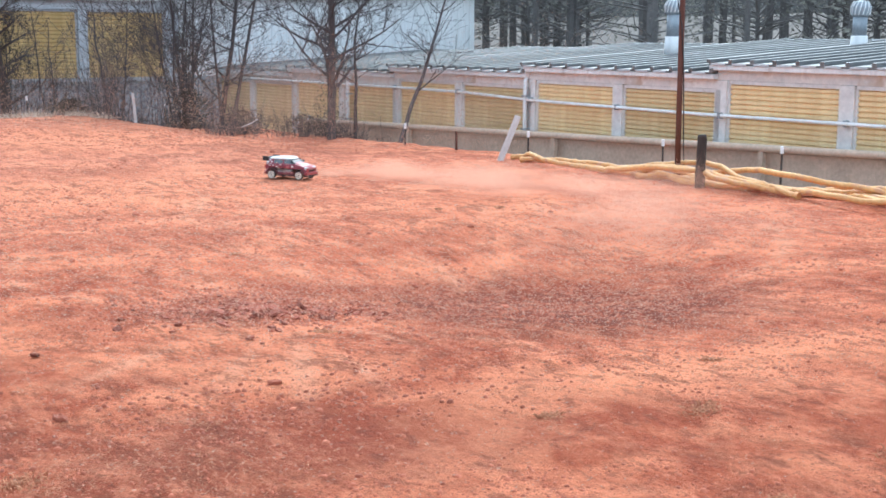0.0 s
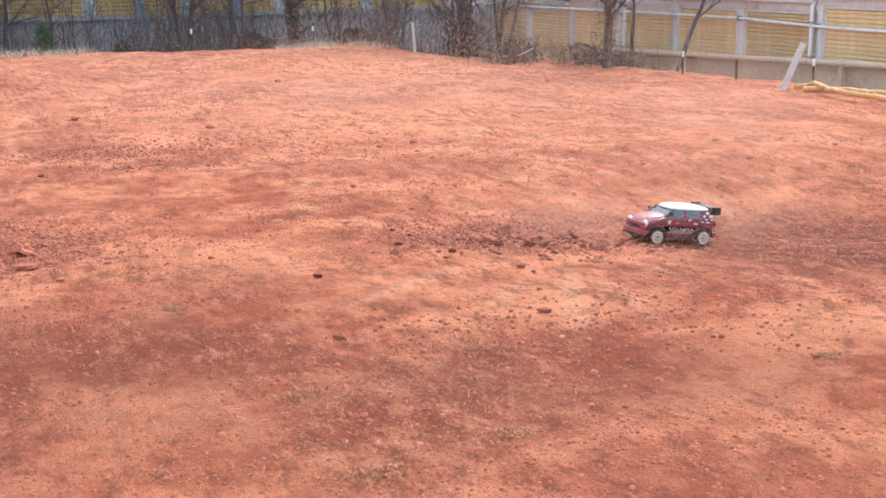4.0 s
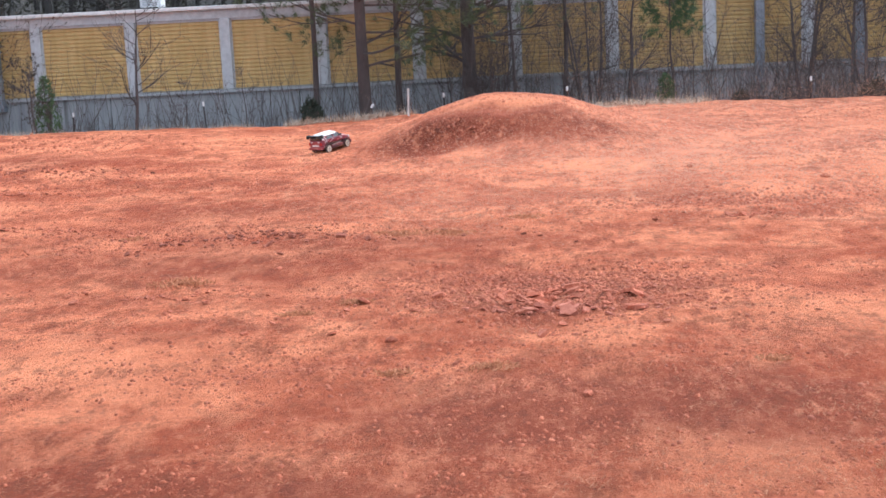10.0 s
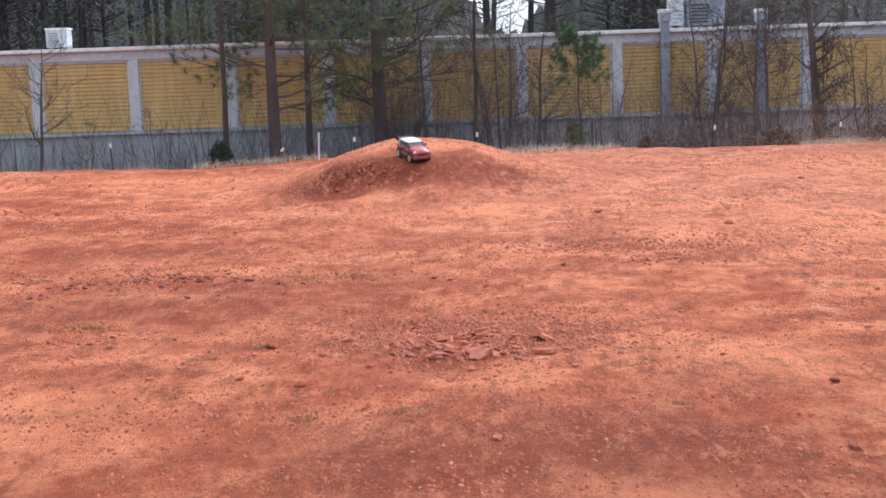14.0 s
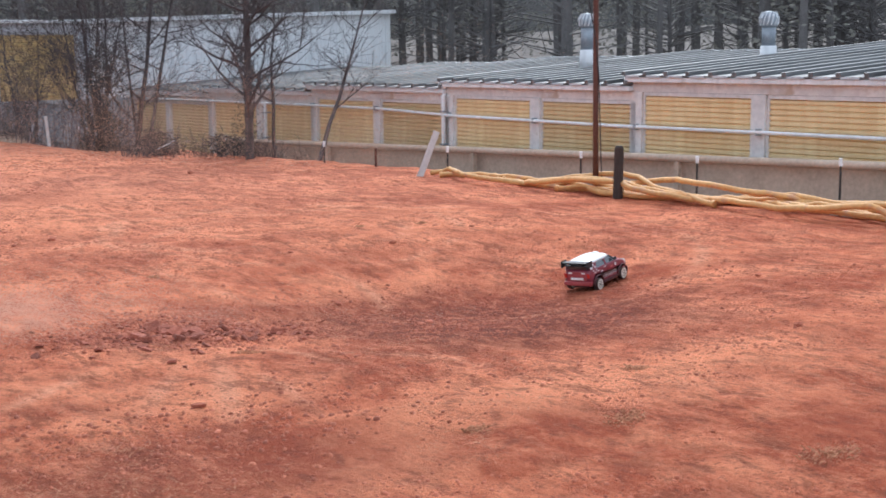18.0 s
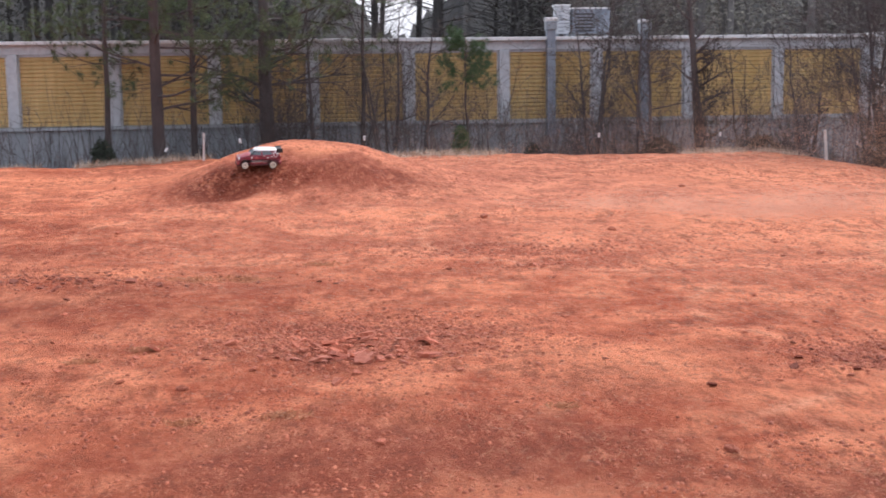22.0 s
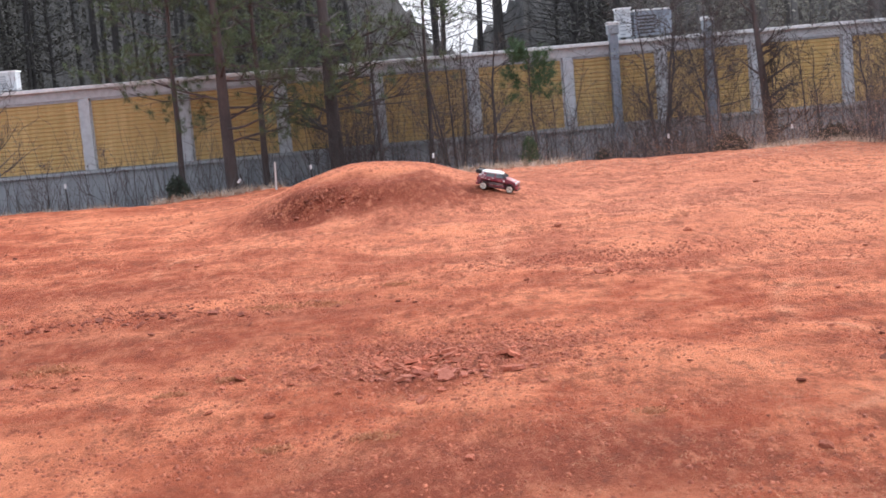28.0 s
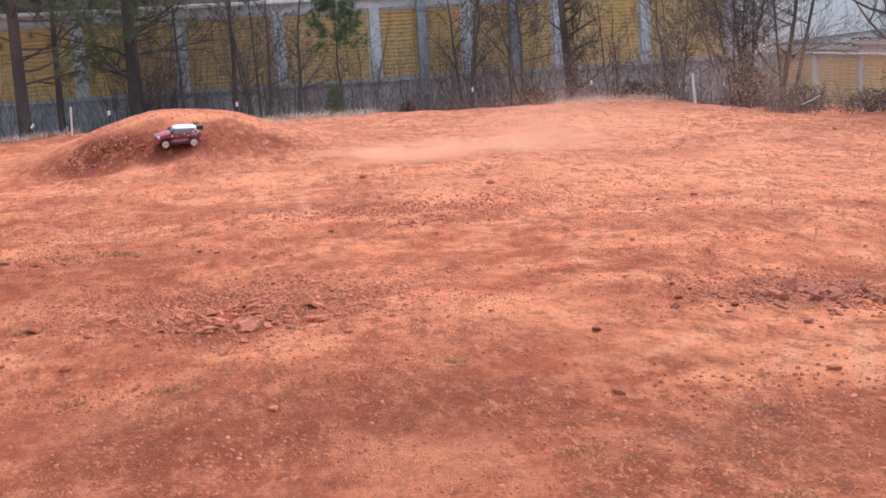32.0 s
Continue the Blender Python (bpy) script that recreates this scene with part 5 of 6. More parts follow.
def slab_mesh(name, seed, mat_):
    """A broken flat piece with an uneven outline."""
    rnd = random.Random(seed)
    bm = bmesh.new()
    n = rnd.randint(5, 7)
    ring = [(0.5 * rnd.uniform(0.7, 1.1) * math.cos(2 * math.pi * k / n + rnd.uniform(-0.3, 0.3)), 0.38 * rnd.uniform(0.7, 1.1) * math.sin(2 * math.pi * k / n + rnd.uniform(-0.3, 0.3))) for k in range(n)]
    low = [bm.verts.new((x, y, -0.09)) for x, y in ring]
    top = [bm.verts.new((x * 0.9, y * 0.9, 0.07 + rnd.uniform(-0.03, 0.04))) for x, y in ring]
    c = bm.verts.new((0, 0, 0.085))
    for k in range(n):
        bm.faces.new((low[k], low[(k + 1) % n], top[(k + 1) % n], top[k]))
        bm.faces.new((top[k], top[(k + 1) % n], c))
    bm.faces.new(low[::-1])
    me = bpy.data.meshes.new(name)
    bm.to_mesh(me)
    bm.free()
    me.materials.append(mat_)
    return me


DARK_RUBBLE = plain("dark_clay_rubble", (0.26, 0.066, 0.038), (0.50, 0.16, 0.095), 6.0, 0.95, 0, 0.01, vary=0.45)
SLABS = [slab_mesh("slab", 100 + k, CLAY_STONE) for k in range(7)]
PALE_STONE = plain("pale_clay_stone", (0.46, 0.128, 0.078), (0.68, 0.25, 0.16), 6.0, 0.95, 0, 0.01, vary=0.35)
PALE_SLABS = [slab_mesh("slab", 160 + k, PALE_STONE) for k in range(6)]
DARK_SLABS = [slab_mesh("slab", 120 + k, DARK_RUBBLE) for k in range(6)]
ROCKS = [rock_mesh("stone", 140 + k, 0.6, CLAY_STONE) for k in range(6)]


def rubble(cx, cy, ax, ay, count, sizes, meshes, seed, label):
    rnd = random.Random(seed)
    base = empty("rubble_patch", Matrix.Identity(4), label, "rubble")
    for k in range(count):
        a, r = rnd.uniform(0, 2 * math.pi), abs(rnd.gauss(0, 0.52))
        x, y = cx + ax * r * math.cos(a), cy + ay * r * math.sin(a)
        near = smooth(0.5 - (y - cy) / ay)
        s = rnd.uniform(*sizes) * (1.5 if rnd.random() < 0.22 * near else 0.55 + 0.3 * near)
        z = ground_z(x, y) + s * 0.14
        share("slab", meshes[rnd.randrange(len(meshes))], base, pose(x, y, z, rnd.gauss(0, 17), rnd.gauss(0, 17), rnd.uniform(0, 360)) @ Matrix.Diagonal((s, s, s, 1)))


rubble(-0.05, 11.55, 2.05, 1.5, 299, (0.05, 0.135), SLABS, 7, "patch of broken flat red clay slabs")
rubble(0.02, 10.72, 1.35, 0.30, 64, (0.07, 0.15), PALE_SLABS, 17, "row of larger pale clay slabs edging the broken patch")
rubble(5.15, 10.5, 1.45, 1.0, 298, (0.05, 0.145), DARK_SLABS, 8, "dark patch of broken clay crumbs")
rubble(-1.95, 24.2, 1.3, 0.5, 60, (0.04, 0.14), DARK_SLABS, 10, "dark clods on the face of the mound")
rubble(-3.4, 15.3, 2.8, 1.3, 150, (0.04, 0.13), DARK_SLABS, 11, "thin scatter of dark clay clods")
rubble(-9.5, 22.5, 3.5, 1.5, 130, (0.05, 0.15), DARK_SLABS, 12, "thin scatter of dark clay clods")
rubble(-6.5, 16.2, 2.5, 0.7, 120, (0.03, 0.10), SLABS, 13, "thin band of red clay crumbs")
rubble(-4.0, 12.0, 3.0, 0.6, 120, (0.03, 0.09), SLABS, 14, "thin band of red clay crumbs")
rubble(-8.5, 19.5, 3.0, 0.8, 120, (0.04, 0.12), SLABS, 15, "thin band of red clay crumbs")
rubble(2.4, 15.8, 1.2, 0.8, 90, (0.03, 0.10), SLABS, 9, "thin scatter of broken clay crumbs")

STONES = [(-1.29, 9.84, .10), (0.21, 8.12, .09), (2.44, 7.77, .12), (0.67, 10.66, .16), (5.96, 9.67, .10), (7.87, 10.3, .10), (9.27, 6.77, .09), (-2.54, 10.1, .08), (7.62, 11.6, .10), (3.96, 7.81, .10), (6.32, 16.53, .14), (2.24, 20.54, .17), (3.99, 18.94, .14), (6.72, 25.12, .16), (11.67, 22.99, .15), (-4.6, 9.2, .08), (-6.2, 8.4, .09), (4.4, 13.4, .08), (9.8, 13.6, .1), (11.3, 8.8, .09), (-2.9, 13.2, .08), (-3.4, 19.3, .12)]
for k, (x, y, s) in enumerate(STONES):
    ob = share("loose_stone", ROCKS[k % 6], None, pose(x, y, ground_z(x, y) + s * 0.12, 0, 0, 57 * k) @ Matrix.Diagonal((s, s * 0.8, s, 1)))
    tagged(ob, "loose reddish stone lying on the clay", "stone", "loose stones")


def grass_tuft(x, y, r, seed):
    rnd = random.Random(seed)
    bm = bmesh.new()
    for k in range(int(120 + 700 * r)):
        a, q = rnd.uniform(0, 2 * math.pi), 0.8 * r * rnd.random()
        px, py = q * 1.5 * math.cos(a), q * math.sin(a)
        p = Vector((px, py, ground_z(x + px, y + py) - ground_z(x, y) - 0.005))
        w = Vector((rnd.gauss(0, 0.7), rnd.gauss(0, 0.7), 0.9)).normalized()
        ln = rnd.uniform(0.03, 0.085) * (0.7 + 1.3 * r)
        s = w.orthogonal().normalized() * 0.0042
        m = p + w * ln * 0.6
        e = m + Vector((w.x, w.y, -0.15)) * ln * 0.5
        vs = [bm.verts.new(v) for v in (p - s, p + s, m + s, m - s, e)]
        bm.faces.new(vs[:4])
        bm.faces.new((vs[3], vs[2], vs[4]))
    ob = ob_of("grass_tuft", bm, TUFT_STRAW)
    ob.matrix_basis = Matrix.Translation((x, y, ground_z(x, y)))
    tagged(ob, "flattened tuft of dry straw-coloured grass", "grass", "dry grass tufts", kind="stuff")


TUFTS = [(-0.44, 8.89, .16), (-1.17, 8.92, .12), (-1.8, 11.34, .14), (-2.26, 10.87, .13), (-0.31, 16.16, .2), (1.55, 8.97, .10), (-1.81, 15.35, .3), (-1.19, 15.27, .3), (-7.75, 10.81, .17), (-7.06, 11.74, .1), (-8.54, 11.17, .08), (2.69, 5.72, .15), (1.94, 5.55, .16), (1.88, 6.76, .15), (5.96, 5.7, .15), (6.4, 4.42, .2), (-3.78, 12.54, .3), (-5.26, 15.51, .15)]
tuft_rnd = random.Random(17)
while len(TUFTS) < 26:
    tx, ty = on_way(tuft_rnd.uniform(-34, 50), tuft_rnd.uniform(6, 19))
    if lump(tx, ty, 0.42, 14.0) > 0.05 and tx < 14:
        TUFTS.append((tx, ty, tuft_rnd.uniform(0.05, 0.10)))
for k, (x, y, r) in enumerate(TUFTS):
    grass_tuft(x, y, r, 300 + k)


def lot_places(rs, count, near, far, power, patchy):
    """Places on the lot, gathered in patches and clear of its edges."""
    xs, ys = np.empty(0), np.empty(0)
    while len(xs) < count:
        d = near + (far - near) * rs.uniform(0, 1, count) ** power
        a = np.radians(rs.uniform(-40, 58, count))
        x, y = d * np.sin(a), d * np.cos(a)
        keep = (y < 34.2) & (x < 16.3) & (x > -24) & (rs.uniform(0, 1, count) < 0.5 + patchy * (0.5 * field(x, y, 0.45, 21) + 0.45 * field(x, y, 1.5, 5)))
        xs, ys = np.append(xs, x[keep]), np.append(ys, y[keep])
    return xs[:count], ys[:count]


def heap_places(rs, count):
    return -18.5 + rs.normal(size=count) * 4.0, 27.0 + rs.normal(size=count) * 1.3


def scatter_rocks(name, label, places, sizes, seed, tall, mat_, blunt=True):
    """Many small uneven clods, each a low broken cap, blunt or pointed, set into the ground."""
    rs = np.random.RandomState(seed)
    x, y = places
    count = len(x)
    z = ground_at(x, y)
    s = sizes * (0.72 + 0.026 * np.hypot(x, y))
    turn = rs.uniform(0, 6.28, count)
    ring = np.array([(1, 0.05), (0.35, 0.85), (-0.75, 0.55), (-0.7, -0.7), (0.45, -0.85)])
    low = ring[None] * rs.uniform(0.7, 1.25, (count, 5, 1)) * s[:, None, None]
    top = ring[None] * rs.uniform(0.35, 0.8, (count, 5, 1)) * s[:, None, None]
    c, d = np.cos(turn)[:, None], np.sin(turn)[:, None]

    def placed(p, h):
        return np.stack([x[:, None] + p[..., 0] * c - p[..., 1] * d, y[:, None] + p[..., 0] * d + p[..., 1] * c, z[:, None] + h], -1)
    h = tall * s[:, None] * rs.uniform(0.55, 1.2, (count, 5))
    if not blunt:
        top, h = top[:, :1] * 0.5, h[:, :1]
    n = 5 + h.shape[1]
    verts = np.concatenate([placed(low, -0.25 * s[:, None] * np.ones((1, 5))), placed(top, h)], 1).reshape(-1, 3)
    sides = [[k, (k + 1) % 5, 5 + (k + 1) % 5, 5 + k] for k in range(5)] + [[5, 6, 7, 8, 9]] if blunt else [[k, (k + 1) % 5, 5] for k in range(5)]
    idx = ((np.arange(count) * n)[:, None] + np.array(sum(sides, []))).ravel()
    firsts = np.cumsum([0] + [len(f) for f in sides])
    starts = (np.arange(count)[:, None] * firsts[-1] + firsts[:-1]).ravel()
    me = bpy.data.meshes.new(name)
    me.vertices.add(len(verts))
    me.vertices.foreach_set("co", verts.astype(np.float32).ravel())
    me.loops.add(len(idx))
    me.loops.foreach_set("vertex_index", idx.astype(np.int32))
    me.polygons.add(len(starts))
    me.polygons.foreach_set("loop_start", starts.astype(np.int32))
    me.update(calc_edges=True)
    me.materials.append(mat_)
    tagged(new(name, me), label, "gravel", kind="stuff")


def spread(rs, count, low, high, power):
    return low + (high - low) * rs.uniform(0, 1, count) ** power


grit_rs = np.random.RandomState(41)
scatter_rocks("gravel", "small reddish gravel scattered over the clay", lot_places(grit_rs, 42000, 5.0, 30.0, 1.25, 1.2), spread(grit_rs, 42000, 0.006, 0.014, 2.0), 51, 0.75, PEBBLE, False)
scatter_rocks("clods", "small dry clods of red clay on the lot", lot_places(grit_rs, 19000, 5.0, 32.0, 1.2, 1.9), spread(grit_rs, 19000, 0.010, 0.026, 2.8), 52, 0.5, PEBBLE)
scatter_rocks("clay_lumps", "larger crumbled lumps of red clay on the lot", lot_places(grit_rs, 1100, 5.5, 32.0, 1.1, 1.6), spread(grit_rs, 1100, 0.020, 0.046, 2.5), 53, 0.34, PEBBLE)


def crumb_places(rs, count, cx, cy, ax, ay):
    return cx + rs.normal(size=count) * ax, cy + rs.normal(size=count) * ay


for k, (cx, cy, ax, ay, count) in enumerate(((-0.05, 11.6, 0.85, 0.70, 2800), (5.15, 10.6, 0.74, 0.48, 2400), (-1.9, 24.2, 0.9, 0.25, 250), (2.3, 17.2, 0.9, 0.5, 700), (-4.5, 15.4, 1.6, 0.7, 900), (8.6, 10.0, 1.6, 1.1, 1500), (-9.0, 20.5, 3.0, 1.2, 1100), (-1.6, 9.0, 1.4, 0.5, 500), (3.6, 7.2, 1.3, 0.5, 900))):
    scatter_rocks("clay_crumbs", "dark crumbs of broken clay lying in a patch", crumb_places(grit_rs, count, cx, cy, ax, ay), spread(grit_rs, count, 0.010, 0.032, 2.2), 60 + k, 0.6, DARK_CRUMB)
scatter_rocks("heap_clods", "clods on the loose dirt heap", heap_places(grit_rs, 1800), spread(grit_rs, 1800, 0.014, 0.045, 2.0), 54, 0.8, PEBBLE)


def straw_cover(name, label, count, seed, mat_, edge):
    """Thin flattened straw in patches over the lot, or standing along its far edge."""
    rs = np.random.RandomState(seed)
    x, y = np.empty(0), np.empty(0)
    while len(x) < count:
        if edge:
            a = np.radians(rs.uniform(-36, 24, count))
            d = (34.7 + rs.normal(size=count) * 0.45) / np.cos(a)
            px, py = d * np.sin(a), d * np.cos(a)
            keep = (field(px, 0 * px, 0.30, 31) + 0.4 * field(px, py, 1.2, 8) > 0.05) | ((px > -11.5) & (px < -3.5) & (field(px, py, 0.9, 9) > -0.2))
        else:
            a = np.radians(rs.uniform(-40, 58, count // 30))
            d = 4.8 + 17 * rs.uniform(0, 1, count // 30) ** 1.5
            cx, cy = d * np.sin(a), d * np.cos(a)
            fits = (cx < 15.8) & (field(cx, cy, 0.42, 14) + 0.7 * field(cx, cy, 1.9, 3) > 0.15)
            cx, cy = np.repeat(cx[fits], 36), np.repeat(cy[fits], 36)
            wide = np.repeat(rs.uniform(0.05, 0.26, fits.sum()), 36)
            px, py = cx + rs.normal(size=len(cx)) * wide * 1.3, cy + rs.normal(size=len(cx)) * wide
            keep = px < 15.8
        x, y = np.append(x, px[keep]), np.append(y, py[keep])
    x, y = x[:count], y[:count]
    z = ground_at(x, y)
    a = rs.uniform(0, 6.28, count)
    ln = rs.uniform(0.10, 0.30, count) if edge else rs.uniform(0.02, 0.085, count)
    up = rs.uniform(0.1, 1.0, count) if edge else rs.uniform(0.0, 0.35, count)
    w = 0.009 if edge else 0.0022
    c, s = np.cos(a), np.sin(a)
    verts = np.stack([np.stack([x - s * w, y + c * w, z + 0.002], -1), np.stack([x + s * w, y - c * w, z + 0.002], -1), np.stack([x + c * ln, y + s * ln, z + 0.006 + up * ln], -1)], 1).reshape(-1, 3)
    me = bpy.data.meshes.new(name)
    me.from_pydata([tuple(v) for v in verts], [], [(3 * k, 3 * k + 1, 3 * k + 2) for k in range(count)])
    me.materials.append(mat_)
    tagged(new(name, me), label, "dry grass", kind="stuff")


straw_cover("straw", "thin dry straw flattened on the clay", 26000, 44, STRAW, False)
straw_cover("dry_grass", "pale dry grass along the edge of the lot", 12000, 45, PALE_STRAW, True)
# ---- dust that the car throws up ----
def dust_material():
    """Fine red dust: each fleck lets a third of the light through."""
    m, n, l, p = material("red_dust", 1.0)
    tint = (0.93, 0.60, 0.44, 1)
    p.inputs["Base Color"].default_value = tint
    p.inputs["Specular IOR Level"].default_value = 0.0
    thin, clear = n.new("ShaderNodeBsdfTranslucent"), n.new("ShaderNodeBsdfTransparent")
    thin.inputs["Color"].default_value = tint
    both, veil_ = n.new("ShaderNodeMixShader"), n.new("ShaderNodeMixShader")
    l.new(p.outputs["BSDF"], both.inputs[1])
    l.new(thin.outputs["BSDF"], both.inputs[2])
    veil_.inputs["Fac"].default_value = 0.35
    l.new(both.outputs["Shader"], veil_.inputs[1])
    l.new(clear.outputs["BSDF"], veil_.inputs[2])
    l.new(veil_.outputs["Shader"], n["Material Output"].inputs["Surface"])
    return m


DUST_TINT = dust_material()


def dust_mesh(seed, count, sx, sy, sz, grain):
    rs = np.random.RandomState(seed)
    lobes = np.array([(rs.normal() * 0.7, rs.normal() * 0.6, rs.uniform(0, 0.7), rs.uniform(0.22, 0.45)) for _ in range(11)])
    own = lobes[rs.randint(11, size=count)]
    c = (own[:, :3] + rs.normal(size=(count, 3)) * own[:, 3:]) * (sx, sy, sz)
    c[:, 2] = abs(c[:, 2])
    a, b = rs.normal(size=(count, 3)), rs.normal(size=(count, 3))
    a *= grain / np.linalg.norm(a, axis=1)[:, None]
    b *= grain / np.linalg.norm(b, axis=1)[:, None]
    me = bpy.data.meshes.new("dust_cloud")
    me.vertices.add(3 * count)
    me.vertices.foreach_set("co", np.stack([c, c + a, c + b], 1).astype(np.float32).ravel())
    me.loops.add(3 * count)
    me.loops.foreach_set("vertex_index", np.arange(3 * count, dtype=np.int32))
    me.polygons.add(count)
    me.polygons.foreach_set("loop_start", np.arange(0, 3 * count, 3, dtype=np.int32))
    me.update(calc_edges=True)
    me.materials.append(DUST_TINT)
    return me


def dust_clouds():
    out = []
    sizes = ((0.32, 24000, (0.50, 0.38, 0.14), 0.0066), (0.52, 60000, (0.7, 0.55, 0.23), 0.0070), (0.74, 85000, (0.9, 0.7, 0.30), 0.0074), (1.0, 72000, (1.15, 0.9, 0.36), 0.0078),
             (1.35, 58000, (1.4, 1.1, 0.42), 0.0082), (1.8, 46000, (1.9, 1.5, 0.50), 0.0088), (2.5, 36000, (2.6, 2.0, 0.62), 0.0096), (3.6, 32000, (3.6, 2.8, 0.80), 0.0110), (5.0, 34000, (5.0, 3.8, 1.0), 0.0125))
    for k, (lag, count, size, grain) in enumerate(sizes):
        ob = new("dust_cloud", dust_mesh(k + 1, count, *size, grain))
        tagged(ob, "thin drifting cloud of red dust behind the car", "dust", kind="stuff")
        out.append((ob, lag, size[2]))
    return out


DUST = dust_clouds()
HAZE = new("dust_haze", dust_mesh(30, 110000, 5.4, 3.6, 2.2, 0.0165))
tagged(HAZE, "faint veil of dust hanging over the far corner", "dust", kind="stuff")

# ---- the model rally car ----
CAR_RED = plain("dusty_maroon_paint", (0.17, 0.016, 0.035), (0.25, 0.04, 0.058), 6.0, 0.28, 0, 0.0, None, 0.0, ((0.27, 0.09, 0.08), 2.0, 0.66))
CAR_CHECK = plain("dusty_check_decal", (0.50, 0.36, 0.36), (0.62, 0.48, 0.47), 6.0, 0.4)
# dusty red with the sky's reflection mixed into the colour as pink
CAR_HOOD = plain("dusty_red_sky_sheen_paint", (0.40, 0.075, 0.09), (0.52, 0.18, 0.175), 6.0, 0.35, 0, 0.0, None, 0.0, ((0.5, 0.26, 0.20), 2.0, 0.6))
CAR_TAIL = plain("red_tail_paint", (0.28, 0.03, 0.042), (0.38, 0.085, 0.085), 6.0, 0.4)
CAR_WHITE = plain("white_car_paint", (0.78, 0.78, 0.76), (0.86, 0.86, 0.84), 5.0, 0.3)
CAR_GLASS = plain("dark_car_window", (0.035, 0.032, 0.038), (0.06, 0.055, 0.06), 5.0, 0.10)
CAR_GLASS.node_tree.nodes["Principled BSDF"].inputs["IOR"].default_value = 2.0
CAR_BLACK = plain("black_car_trim", (0.012, 0.012, 0.013), (0.028, 0.026, 0.026), 8.0, 0.6)
CAR_DARK = plain("dusty_dark_maroon_trim", (0.055, 0.014, 0.018), (0.11, 0.035, 0.035), 7.0, 0.55)
TYRE = plain("dusty_tyre", (0.035, 0.028, 0.025), (0.09, 0.06, 0.05), 10.0, 0.9, 0, 0.004)
RIM = plain("cream_rim", (0.66, 0.60, 0.48), (0.76, 0.71, 0.60), 6.0, 0.45)
LAMP_LENS = plain("clear_lamp_lens", (0.62, 0.60, 0.56), (0.75, 0.74, 0.70), 6.0, 0.15)
TAIL_RED = plain("red_lamp_lens", (0.45, 0.02, 0.02), (0.55, 0.04, 0.03), 6.0, 0.2)
WHEELBASE, TRACK, WHEEL_R = 0.56, 0.40, 0.078


def loft(bm, sections, close=True):
    """Rings of points, joined one to the next."""
    rings = [[bm.verts.new(p) for p in s] for s in sections]
    k = len(rings[0])
    for a, b in zip(rings, rings[1:]):
        for i in range(k):
            bm.faces.new((a[i], a[(i + 1) % k], b[(i + 1) % k], b[i]))
    if close:
        bm.faces.new(rings[0][::-1])
        bm.faces.new(rings[-1])


